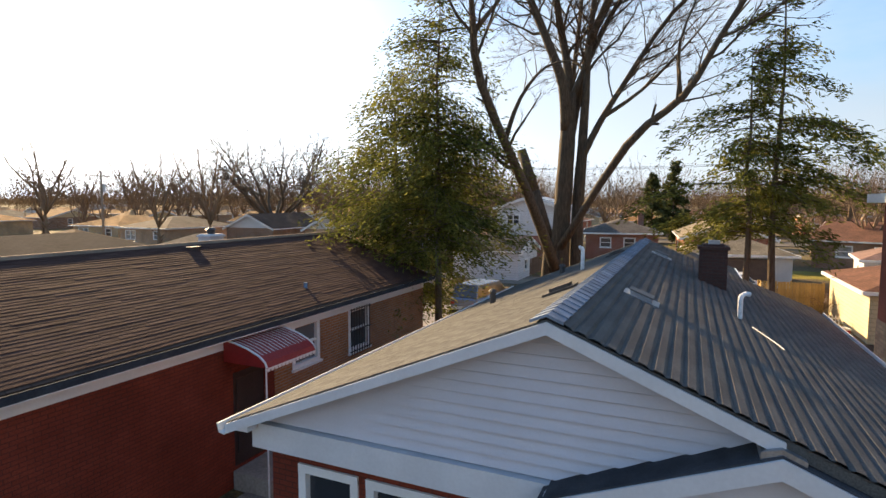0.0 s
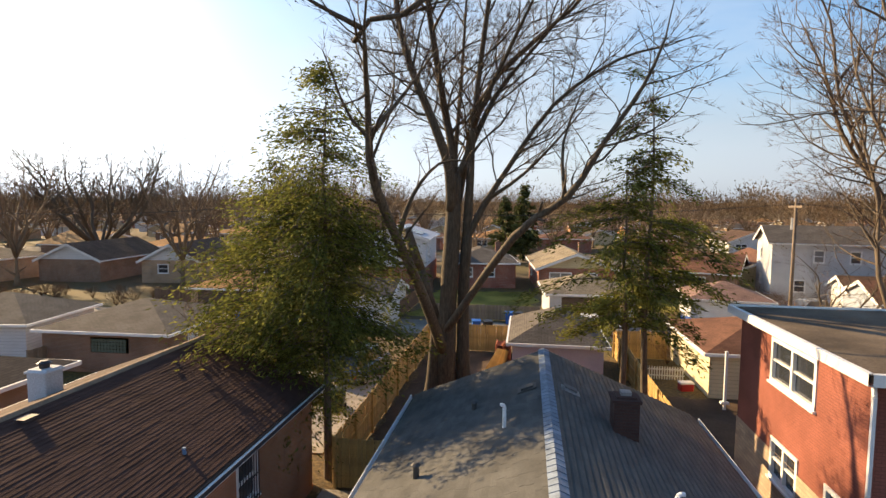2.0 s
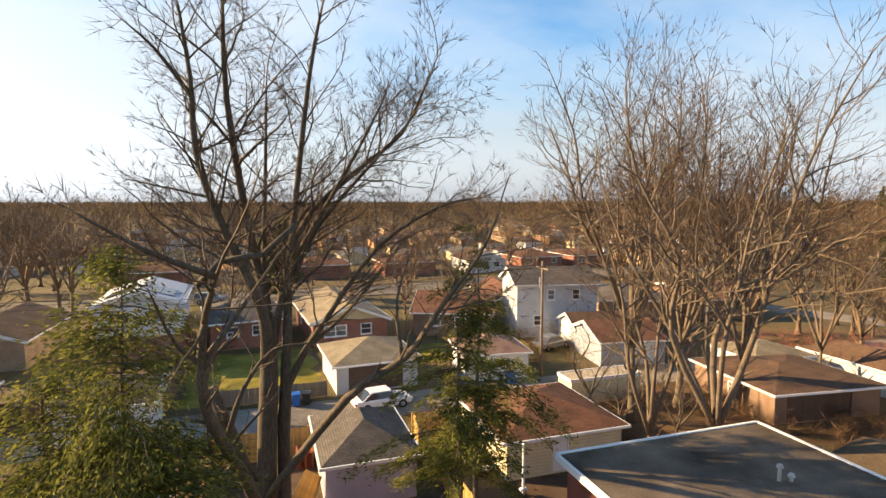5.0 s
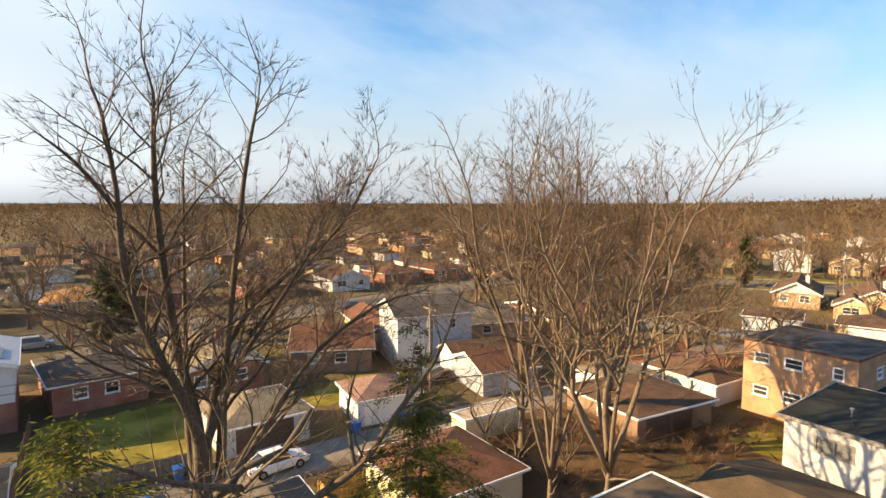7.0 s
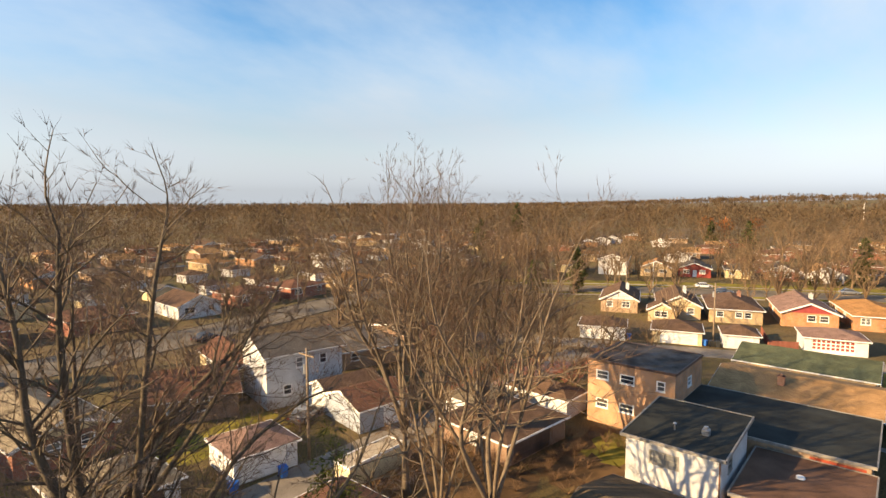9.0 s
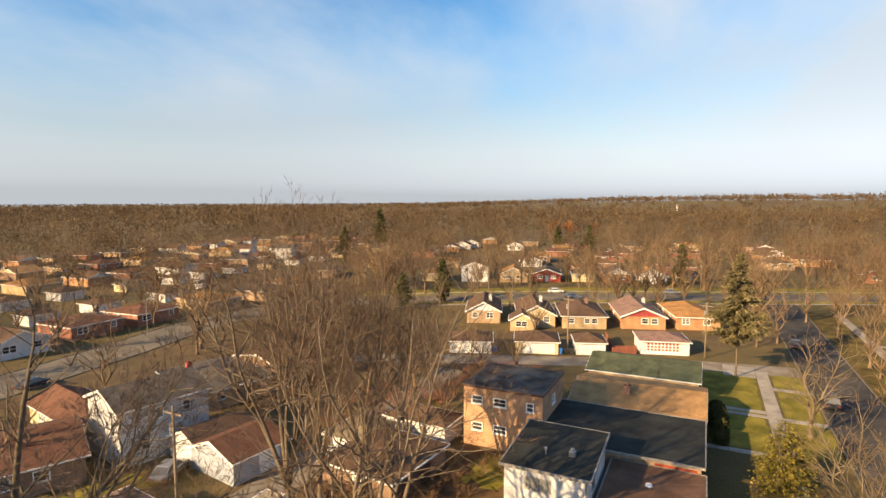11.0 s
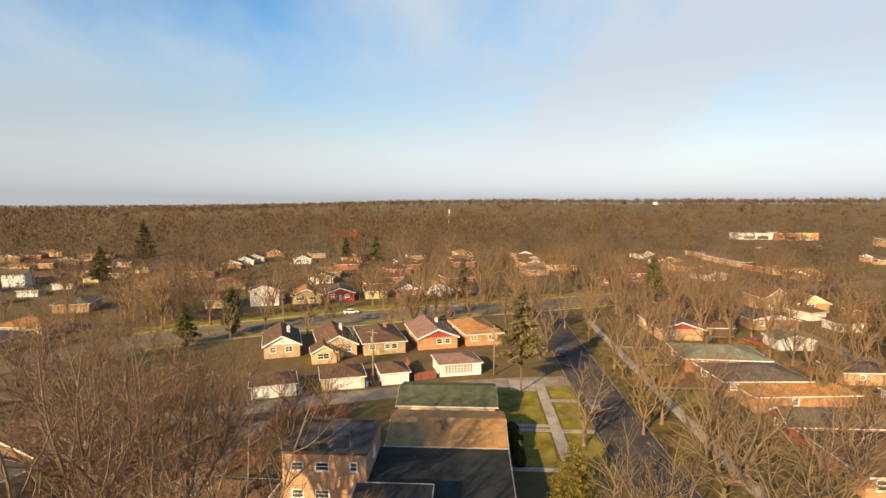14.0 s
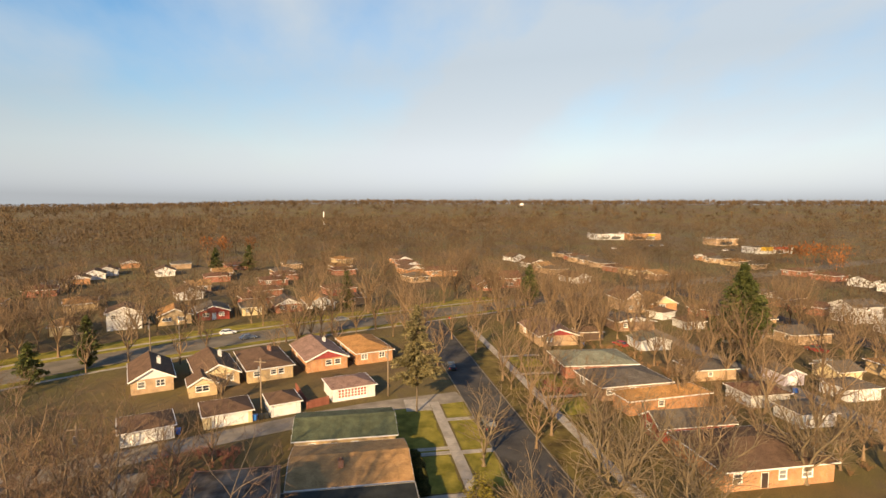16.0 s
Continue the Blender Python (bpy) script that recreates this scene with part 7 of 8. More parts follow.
board_fence([(-6.9, 13.2), (-6.9, 31.9)], 1.8, "new golden pine board fence along the yard", seed=1, rails_out=-1)
board_fence([(-6.9, 13.2), (-4.2, 13.2)], 1.8, "short run of golden pine board fence by the house", seed=2)
board_fence([(-6.9, 31.9), (-1.4, 31.9)], 1.8, "golden pine board fence along the alley", seed=3)
board_fence([(5.6, 11.0), (5.4, 31.9)], 1.8, "new golden pine board fence with rails towards the yard", seed=4, rails_out=1)
board_fence([(5.4, 31.9), (8.6, 31.9)], 1.8, "golden pine board fence at the alley end", seed=5)
board_fence([(-8.6, 42.0), (0.8, 42.0)], 1.3, "weathered board fence along the green lawn", seed=6, mat=plain("grey_boards", (0.28, 0.22, 0.16), 0.85, objects=0.15))
board_fence([(-11.2, 41.5), (-10.9, 57)], 1.5, "brown board fence beside the green lawn", seed=7, mat=plain("brown_boards", (0.17, 0.11, 0.075), 0.85, objects=0.15))
board_fence([(91.5, 15.9), (100.8, 18.6)], 1.6, "reddish board fence between lots", seed=8, mat=plain("red_boards_fence", (0.26, 0.10, 0.07), 0.85, objects=0.15), w=0.18)
board_fence([(90.2, 15.8), (92.2, 11.9)], 1.6, "reddish board fence by the alley", seed=9, mat=plain("red_boards_fence", (0.26, 0.10, 0.07)), w=0.18)


# ---- lawns ----
patch(-10.6, 42.4, 0.6, 57.5, LAWN, "bright green mown lawn behind the brick bungalow")
patch(69.0, -6.3, 88.0, 1.0, LAWN, "green corner lawn with leaves", wob=0.2)
patch(57.5, -6.3, 68.0, 0.0, LAWN, "green front lawn", wob=0.2)
patch(58.0, -13.0, 90.0, -8.8, LAWN, "green parkway strip beside the street", wob=0.15)
patch(17.5, 22.5, 30.5, 36.0, DRYLAWN, "leaf-strewn dry ground under tall trees", wob=1.0, name="yard")
patch(31.0, 17.5, 44.5, 24.6, DRYLAWN, "leaf-strewn back yard", wob=0.8, name="yard")
patch(37.5, 18.2, 44.2, 22.5, LAWN, "patch of green grass in the back yard", z=0.018, wob=0.8)
patch(-6.6, 13.5, 5.2, 24.8, DIRT, "bare dark soil back yard", wob=0.3, name="yard")
patch(-6.6, 24.8, -1.3, 31.6, DIRT, "bare dark soil yard beside the garage", wob=0.2, name="yard")
patch(6.0, 15.4, 17.0, 24.6, DIRT, "dark soil yard behind the red house", wob=0.3, name="yard")
patch(10.0, 49.0, 24.0, 55.0, LAWN, "green back garden", wob=0.6)
paving(-7.2, 2.0, -4.6, 13.0, 0.03, name="pavement", label="narrow concrete gangway between houses", step=1.4)

for x in (56.6, 68.8, 70.4):
    paving(x - 0.5, -6.7, x + 0.5, 0.6, 0.05, label="concrete front path", step=1.2)
for x in (68.6, 81.2):
    paving(x - 0.6, -13.3, x + 0.6, -8.4, 0.05, label="concrete strip across the parkway", step=1.3)
paving(86.0, -6.6, 92.0, -2.0, 0.045, label="concrete apron at the alley mouth", step=2.0)


for a, b, mat, name, label in ((9.0, 5.85, LAWN, "lawn", "green parkway strip along the curving street"), (10.4, 9.02, CONCRETE, "pavement", "pale walk along the curving street"), (17.0, 10.42, LAWN, "lawn", "green front lawns along the curving street"),
                               (-5.85, -9.0, LAWN, "lawn", "green parkway strip along the curving street"), (-9.02, -10.2, CONCRETE, "pavement", "pale walk along the curving street")):
    band(main_line[28:58], a, b, -0.05, 0.05 if mat is CONCRETE else 0.02).thing(name, mat, pose(0, 0, 0), label, name, kind="structure")
WORN = plain("worn_winter_turf", (0.088, 0.064, 0.024), 0.95, 0.35, 0.3, 8, 0.8, c2=(0.13, 0.10, 0.03))
patch(60.0, -37.0, 112.0, -29.5, WORN, "dry leaf-strewn front gardens", z=0.014, wob=0.3, name="yard")
for x in (84.0, 98.5, 112.5):
    patch(x - 4.5, -36.5, x + 3.5, -29.8, LAWN, "green front lawn", z=0.02, wob=0.3)
    paving(x + 4.2, -38.5, x + 5.4, -29.2, 0.05, label="concrete front path", step=1.4)
patch(58.0, -27.3, 150.0, -21.6, WORN, "dry parkway strip beside the street", z=0.014, wob=0.2, name="yard")


# ---- undergrowth ----
def thicket(x0, y0, x1, y1, n, h, seed, mat, label):
    """Low tangled stems over a stretch of ground."""
    rng = random.Random(seed)
    g = G()
    for _ in range(n):
        c = Vector((rng.uniform(x0, x1), rng.uniform(y0, y1), 0))
        for _ in range(34):
            w = rng.uniform(0, 6.283)
            lean = rng.uniform(0.1, 0.9)
            e = Vector((math.cos(w) * lean, math.sin(w) * lean, rng.uniform(0.5, 1.0))) * h * rng.uniform(0.5, 1.1)
            m = c + e * 0.55 + Vector((0, 0, 0.1))
            blade(g, c, m + e * 0.1, 0.014)
            for _ in range(3):
                blade(g, m, m + (e * 0.5 + Vector((rng.gauss(0, 0.3), rng.gauss(0, 0.3), rng.gauss(0.1, 0.2))) * h * 0.6), 0.010)
    return g.thing("undergrowth", mat, pose(0, 0, 0), label, "undergrowth", kind="stuff", uv=False)


BRUSH = barky("brush", (0.12, 0.065, 0.03), (0.21, 0.12, 0.055))
thicket(18.5, 23.0, 33.0, 33.5, 75, 1.5, 701, BRUSH, "tangled red-brown brush under the tall trees")
thicket(42.0, 33.0, 60.0, 45.0, 60, 2.0, 702, REDTWIG, "reddish bare shrubs behind the garages")
thicket(88.0, -36.0, 96.0, -30.0, 14, 1.8, 703, REDTWIG, "reddish bare shrubs in a front garden")
thicket(-52.0, 26.0, -13.0, 33.0, 42, 1.5, 704, BRUSH, "bare brown shrubs along the back yards")
thicket(-58.0, 42.0, -14.0, 47.0, 42, 1.6, 705, BRUSH, "bare brown shrubs behind the garages")
thicket(12.0, 44.0, 36.0, 50.0, 24, 1.5, 706, BRUSH, "bare brown shrubs between the garages and gardens")
thicket(50.0, -82.0, 74.0, -58.0, 46, 1.5, 731, BRUSH, "bare brown shrubs in the yards behind the southern houses")
thicket(78.0, -84.0, 104.0, -62.0, 46, 1.5, 732, BRUSH, "bare brown shrubs in the yards behind the southern houses")
thicket(8.0, 30.0, 19.0, 35.0, 26, 1.6, 707, BRUSH, "bare brown shrubs behind the yellow garage")
thicket(20.0, 44.0, 52.0, 56.0, 70, 2.0, 708, BRUSH, "tangled bare shrubs between back gardens")
thicket(29.0, 19.0, 47.0, 25.5, 30, 1.3, 709, BRUSH, "low bare brush in the back yards")
thicket(-8.0, 33.0, 9.0, 36.0, 16, 1.2, 710, BRUSH, "bare weeds along the alley edge")
thicket(54.0, 24.0, 76.0, 36.0, 60, 1.6, 711, REDTWIG, "reddish bare shrubs beside the alley")
thicket(62.0, -64.0, 124.0, -54.0, 60, 1.7, 712, BRUSH, "bare shrubs behind the southern houses")
board_fence([(-36.0, 43.5), (-13.0, 43.5)], 1.5, "weathered brown board fence along the alley", seed=10, mat=plain("brown_boards", (0.17, 0.11, 0.075)), w=0.28)
board_fence([(-28.0, 22.0), (-28.0, 34.0)], 1.5, "grey board fence between back yards", seed=11, mat=plain("grey_boards", (0.28, 0.22, 0.16)), w=0.28)
paving(-14.5, 15.5, -8.2, 25.5, step=2.1, label="pale concrete patio behind the brown-roofed house")


# ---- vehicles ----
def car(x, y, rot, paint, label, kind="saloon", name="car"):
    root = base(name, pose(x, y, 0, 0, 0, rot), label, "car")
    ln, wd, roof = {"saloon": (4.6, 1.8, 1.45), "suv": (4.8, 1.9, 1.75), "van": (5.6, 2.0, 2.3), "truck": (5.6, 1.95, 1.8)}[kind]
    belt = {"saloon": 0.92, "suv": 1.08, "van": 1.25, "truck": 1.1}[kind]
    cab = {"saloon": (-1.75, -1.05, 0.55, 1.15), "suv": (-2.3, -1.95, 0.6, 1.2), "van": (-2.75, -2.65, 1.6, 2.2), "truck": (-0.5, -0.35, 0.9, 1.5)}[kind]
    g = G()
    st = [(-ln / 2, 0.5, 0.86, 0.35), (-ln / 2 + 0.12, 0.3, 0.95, 0.12), (-ln / 4, 0.24, 1.0, 0.0), (0.5, 0.24, 1.0, 0.0), (ln / 2 - 0.9, 0.26, 0.96, 0.06), (ln / 2 - 0.15, 0.3, 0.8, 0.16), (ln / 2, 0.45, 0.68, 0.32)]
    rows = []
    for sx, z0, k, tuck in st:
        hw = wd / 2 - tuck * 0.5
        z1 = belt * k
        rows.append([(sx, -hw * 0.92, z0), (sx, -hw, z0 + 0.15), (sx, -hw, z1 - 0.12), (sx, -hw * 0.9, z1), (sx, hw * 0.9, z1), (sx, hw, z1 - 0.12), (sx, hw, z0 + 0.15), (sx, hw * 0.92, z0)])
    for a, b in zip(rows, rows[1:]):
        for i in range(8):
            j = (i + 1) % 8
            g.poly(a[i], b[i], b[j], a[j])
    g.poly(*rows[0]), g.poly(*rows[-1][::-1])
    g.part("body", paint, root, smooth=False)
    a0, a1, b1, b0 = cab
    hw0, hw1 = wd / 2 * 0.9, wd / 2 * 0.74
    g = G()
    lo = [(a0, -hw0, belt - 0.03), (b0, -hw0, belt - 0.03), (b0, hw0, belt - 0.03), (a0, hw0, belt - 0.03)]
    hi = [(a1, -hw1, roof - 0.06), (b1, -hw1, roof - 0.06), (b1, hw1, roof - 0.06), (a1, hw1, roof - 0.06)]
    for i in range(4):
        j = (i + 1) % 4
        g.poly(lo[i], lo[j], hi[j], hi[i])
    g.part("greenhouse", far_glass(), root, "dark car glass")
    g = G()
    g.cbox(a1 - 0.04, -hw1 - 0.03, roof - 0.07, b1 + 0.04, hw1 + 0.03, roof, 0.03)
    g.part("roof", paint, root)
    for sx in (-1, 1):
        for px_ in ((a0, a1), (b0, b1)):
            G().tube((px_[0], sx * hw0, belt - 0.03), (px_[1], sx * hw1, roof - 0.05), 0.035, 0.035, 4).part("pillar", paint, root)
    for sx in (-ln * 0.31, ln * 0.31):
        for sy in (-1, 1):
            w = G().tube((sx, sy * (wd / 2 - 0.2), 0.33), (sx, sy * (wd / 2 + 0.01), 0.33), 0.33, 0.33, 14).part("wheel", TYRE, root, "black tyre")
            G().tube((sx, sy * (wd / 2), 0.33), (sx, sy * (wd / 2 + 0.02), 0.33), 0.2, 0.19, 10).part("rim", RIM, w)
    for sy in (-1, 1):
        G().box(ln / 2 - 0.12, sy * wd * 0.36 - 0.15, 0.55, ln / 2 - 0.02, sy * wd * 0.36 + 0.15, 0.68).part("headlight", WHITE, root)
        G().box(-ln / 2 - 0.01, sy * wd * 0.38 - 0.12, 0.62, -ln / 2 + 0.1, sy * wd * 0.38 + 0.12, 0.78).part("tail_light", plain("red_lamp", (0.35, 0.02, 0.02), 0.25), root)
    TAKEN.append((x, y, 2.5))
    return root


C_WHITE = plain("white_car_paint", (0.8, 0.8, 0.8), 0.25, 0.03)
C_SILVER = plain("silver_car_paint", (0.4, 0.43, 0.46), 0.25, 0.03, metal=0.5)
C_DARK = plain("dark_car_paint", (0.03, 0.035, 0.045), 0.25, 0.03)
C_RED = plain("red_car_paint", (0.32, 0.03, 0.03), 0.25, 0.03)
C_BLUE = plain("slate_car_paint", (0.16, 0.2, 0.27), 0.25, 0.03, metal=0.3)
car(4.6, 38.4, 8, C_WHITE, "white car parked in the alley")
car(152.3, 41.8, -66, C_WHITE, "white saloon car on the curving street")
car(145.5, 35.2, -66, C_BLUE, "slate-grey saloon car by the near kerb")
car(164.6, 10.0, -66, C_SILVER, "silver car parked by the far kerb")
car(-12.2, 89.9, 2, C_SILVER, "silver minivan parked in the street", "suv")
car(35.0, 91.6, 12, C_DARK, "dark car parked at the kerb")
car(77.0, -14.6, 0, C_DARK, "dark car parked under the street trees", "suv")
car(110, -14.7, 0, C_DARK, "dark car parked by the kerb")
car(121.6, -62.4, 15, C_RED, "red car parked by the white garage")
car(25.6, 49.6, 20, C_SILVER, "silver car parked behind a garage")
car(34.6, 35.4, 10, C_DARK, "dark car under the trees by the garages")
car(115.0, 150.0, 20, C_WHITE, "white van parked in the street", "van", "van")
car(112.0, 146.0, 20, C_WHITE, "white car beside the van")
car(-9.6, 25.4, 80, C_BLUE, "blue-black car under a cover in the yard", "suv")
car(98.0, -101.5, 20, C_SILVER, "pale car parked by the alley")
car(108, -109, 10, C_RED, "red pickup parked by the houses", "truck", "pickup")
for k, (x, y) in enumerate(((402, -206), (404, -214), (406, -224), (372, -284), (372, -290), (374, -302), (376, -310), (420, -250), (424, -262))):
    car(x, y, 20 + k * 7, (C_WHITE, C_DARK, C_SILVER)[k % 3], "car parked in front of the shops")


# ---- bins, poles, lamps ----
def bin_at(x, y, rot, mat, label):
    root = base("wheelie_bin", pose(x, y, 0, 0, 0, rot), label, "bin")
    g = G()
    p = [(-0.26, -0.3, 0.1), (0.26, -0.3, 0.1), (0.26, 0.26, 0.1), (-0.26, 0.26, 0.1)]
    q = [(-0.31, -0.37, 0.98), (0.31, -0.37, 0.98), (0.31, 0.37, 0.98), (-0.31, 0.37, 0.98)]
    for i in range(4):
        j = (i + 1) % 4
        g.poly(p[i], p[j], q[j], q[i])
    g.poly(*p[::-1])
    g.part("body", mat, root)
    G().prism([(-0.4, 0.97), (0.4, 0.99), (0.4, 1.04), (0.1, 1.1), (-0.4, 1.03)], -0.33, 0.33, 0).part("lid", mat, root)
    for sx in (-1, 1):
        G().tube((sx * 0.24, 0.3, 0.12), (sx * 0.32, 0.3, 0.12), 0.12, 0.12, 10).part("wheel", TYRE, root)
    return root


for x, y, c in ((-4.1, 37.0, 1), (-3.2, 36.9, 0), (-1.7, 40.6, 1), (-0.9, 40.6, 0), (19.4, 35.9, 1), (-24.0, 37.6, 1), (82.6, 35.6, 1), (82.2, 36.5, 0), (86.5, 24.3, 1), (86.8, 23.3, 0), (87.0, 22.4, 0), (123.8, -53.0, 1), (82.4, -79.0, 1), (12.2, 41.0, 1), (16.4, 40.2, 1), (-9.2, 20.2, 0), (-23.2, 37.4, 0)):
    bin_at(x, y, random.uniform(-20, 20), BLUEBIN if c else DARKBIN, "blue plastic wheelie bin with lid" if c else "black plastic wheelie bin with lid")
WOODPOLE = barky("pole_wood", (0.16, 0.12, 0.085), (0.26, 0.2, 0.14))


def pole(x, y, h, rot=0, arm=True):
    root = base("utility_pole", pose(x, y, 0, 0, 0, rot), "weathered wooden utility pole with crossarm", "utility pole", "utility poles")
    G().tube((0, 0, -0.2), (0, 0, h), 0.15, 0.11, 10).part("shaft", WOODPOLE, root, uv=False, smooth=True)
    if arm:
        a = G().box(-1.1, -0.06, h - 0.7, 1.1, 0.06, h - 0.56).part("crossarm", WOODPOLE, root, uv=False)
        for k in (-1.0, -0.45, 0.45, 1.0):
            G().tube((k, 0, h - 0.56), (k, 0, h - 0.38), 0.04, 0.03, 6).part("insulator", DARKBIN, a)
    G().tube((0.24, 0, h - 2.4), (0.24, 0, h - 1.5), 0.2, 0.2, 10).part("transformer", METAL, root)
    return root


POLES = [(-60, 36.2, 10), (-22, 36.6, 10), (20.0, 41.4, 10.5), (63.4, 41.8, 10), (88.0, 23.4, 10.5), (94.6, 0.7, 10)]
for x, y, h in POLES:
    pole(x, y, h, 70 if x > 80 else 90)
for x, y in ((175.2, 2.1), (97, -84), (130, 55), (60, -77), (140, -78)):
    pole(x, y, 9.5, 60)
WIRE = plain("wire", (0.03, 0.03, 0.03), 0.6)
for (a, b, c), (d, e, f) in zip(POLES, POLES[1:]):
    for off in (-0.9, 0.9):
        g = G()
        pts = []
        for i in range(13):
            t = i / 12
            pts.append((a + (d - a) * t, b + (e - b) * t + off * (1 - max(0, (a - 70) / 30)), c - 0.4 + (f - c) * t - 3.2 * t * (1 - t)))
        g.sweep([Vector(p) for p in pts], [0.016] * len(pts), 4)
        g.thing("power_line", WIRE, pose(0, 0, 0), "thin sagging power line between utility poles", "cable", "power lines", uv=False)


def street_lamp(x, y, rot):
    root = base("street_lamp", pose(x, y, 0, 0, 0, rot), "tall grey street lamp with curved arm", "street lamp", "street lamps")
    G().pipe([(0, 0, 0), (0, 0, 7.2), (0.25, 0, 8.0), (0.9, 0, 8.4), (1.8, 0, 8.5)], 0.09, 8).part("mast", METAL, root, uv=False)
    G().cbox(1.7, -0.14, 8.42, 2.4, 0.14, 8.58, 0.04).part("lamp_head", METAL, root)


for x, y, r in ((62.0, 102.9, -90), (20, 100.5, -90), (-25, 100.5, -90), (135.0, 49.8, 20), (158, -8, 20), (106, 105, -120)):
    street_lamp(x, y, r)
ss = base("stop_sign", pose(153.0, -22.6, 0, 0, 0, -80), "red octagonal road sign on a steel post", "road sign")
G().tube((0, 0, 0), (0, 0, 2.3), 0.03, 0.03, 8).part("post", METAL, ss)
g = G()
pts = [(0.4 * math.sin(math.pi / 8 + k * math.pi / 4), -0.05, 2.3 + 0.4 * math.cos(math.pi / 8 + k * math.pi / 4)) for k in range(8)]
g.poly(*pts), g.poly(*[(a, -0.02, c) for a, b, c in reversed(pts)])
plate = g.part("plate", plain("red_sign_paint", (0.45, 0.02, 0.02), 0.4), ss)
for k in range(4):
    G().box(-0.26 + k * 0.14, -0.06, 2.2, -0.16 + k * 0.14, -0.052, 2.4).part("bar", WHITE, plate)

# ---- yard clutter ----
ch = base("garden_chair", pose(-1.1, 24.3, 0, 0, 0, 30), "white plastic garden chair by the garage", "chair")
G().cbox(-0.25, -0.24, 0.42, 0.25, 0.24, 0.46, 0.015).part("seat", PVC, ch)
for sx in (-0.22, 0.22):
    for sy in (-0.2, 0.2):
        G().tube((sx, sy, 0.43), (sx * 1.15, sy * 1.2, 0), 0.025, 0.02, 6).part("leg", PVC, ch)
    G().pipe([(sx, -0.22, 0.45), (sx, -0.22, 0.66), (sx, 0.22, 0.68)], 0.02, 6).part("armrest", PVC, ch)
for k in range(5):
    G().box(-0.22 + k * 0.1, 0.22, 0.46, -0.15 + k * 0.1, 0.25, 0.85).part("back_slat", PVC, ch)
G().box(-0.25, 0.215, 0.82, 0.25, 0.255, 0.88).part("top_rail", PVC, ch)
lum = base("lumber_stack", pose(-1.6, 26.4, 0), "loose pale boards leaning in a fan against the garage", "lumber")
for k in range(9):
    lean = Vector((0.55 + 0.05 * k, -0.5 + 0.12 * k, 2.0 - 0.05 * k))
    turn = Vector((0, 0, 1)).rotation_difference(lean.normalized()).to_matrix().to_4x4()
    G().cbox(-0.07, -0.015, 0, 0.07, 0.015, lean.length, 0.006).part("board", FENCEWOOD, lum, at=Matrix.Translation((-0.25 - 0.12 * k, -1.1 + 0.1 * k, 0.03)) @ turn)
pal = base("pallet_stack", pose(-1.75, 30.6, 0), "reddish wooden pallets stacked by the fence", "pallet")
for k in range(7):
    G().box(-0.5, -0.6, k * 0.15, 0.5, 0.6, k * 0.15 + 0.03).part("deck", plain("red_pallet", (0.32, 0.11, 0.06), 0.8, objects=0.2), pal)
    for sx in (-0.46, 0.0, 0.4):
        G().box(sx, -0.6, k * 0.15 + 0.03, sx + 0.08, 0.6, k * 0.15 + 0.148).part("runner", plain("red_pallet", (0.32, 0.11, 0.06)), pal)
cool = base("cool_box", pose(8.2, 26.0, 0, 0, 0, 10), "red cool box with white lid on the ground", "cool box")
G().cbox(-0.35, -0.22, 0, 0.35, 0.22, 0.38, 0.03).part("body", plain("red_plastic", (0.45, 0.03, 0.03), 0.4), cool)
G().cbox(-0.37, -0.24, 0.38, 0.37, 0.24, 0.47, 0.03).part("lid", PVC, cool)
pk = base("picket_fence", pose(6.4, 27.7, 0), "short white picket fence in the yard", "fence")
for k in range(16):
    g = G().box(-0.03, -0.01, 0, 0.03, 0.01, 0.72)
    g.poly((-0.03, -0.01, 0.72), (0.03, -0.01, 0.72), (0, -0.01, 0.78))
    g.part("picket", WHITE, pk, at=pose(k * 0.14, 0, 0))
for zz in (0.2, 0.55):
    G().box(-0.05, 0.012, zz, 2.2, 0.03, zz + 0.06).part("rail", WHITE, pk)
cp = base("carport_post", pose(9.25, 23.3, 0), "white post with a lamp by the garage", "post")
G().cbox(-0.06, -0.06, 0, 0.06, 0.06, 2.9, 0.01).part("shaft", WHITE, cp)
G().cbox(-0.2, -0.12, 0.3, 0.2, 0.12, 0.42, 0.03).part("foot", WHITE, cp)
tower = base("water_tower", pose(1415, -462, 0), "white water tower on the horizon", "water tower")
G().tube((0, 0, 0), (0, 0, 24), 1.5, 1.2, 12).part("shaft", WHITE, tower)
g = G()
g.tube((0, 0, 24), (0, 0, 27), 2, 6, 16), g.tube((0, 0, 27), (0, 0, 33), 6, 6, 16), g.tube((0, 0, 33), (0, 0, 35), 6, 2, 16)
g.part("tank", WHITE, tower)
G().tube((890, 42, 0), (890, 42, 22), 0.9, 0.9, 8).thing("mast", WHITE, pose(0, 0, 0), "slim white mast above the woods", "mast")

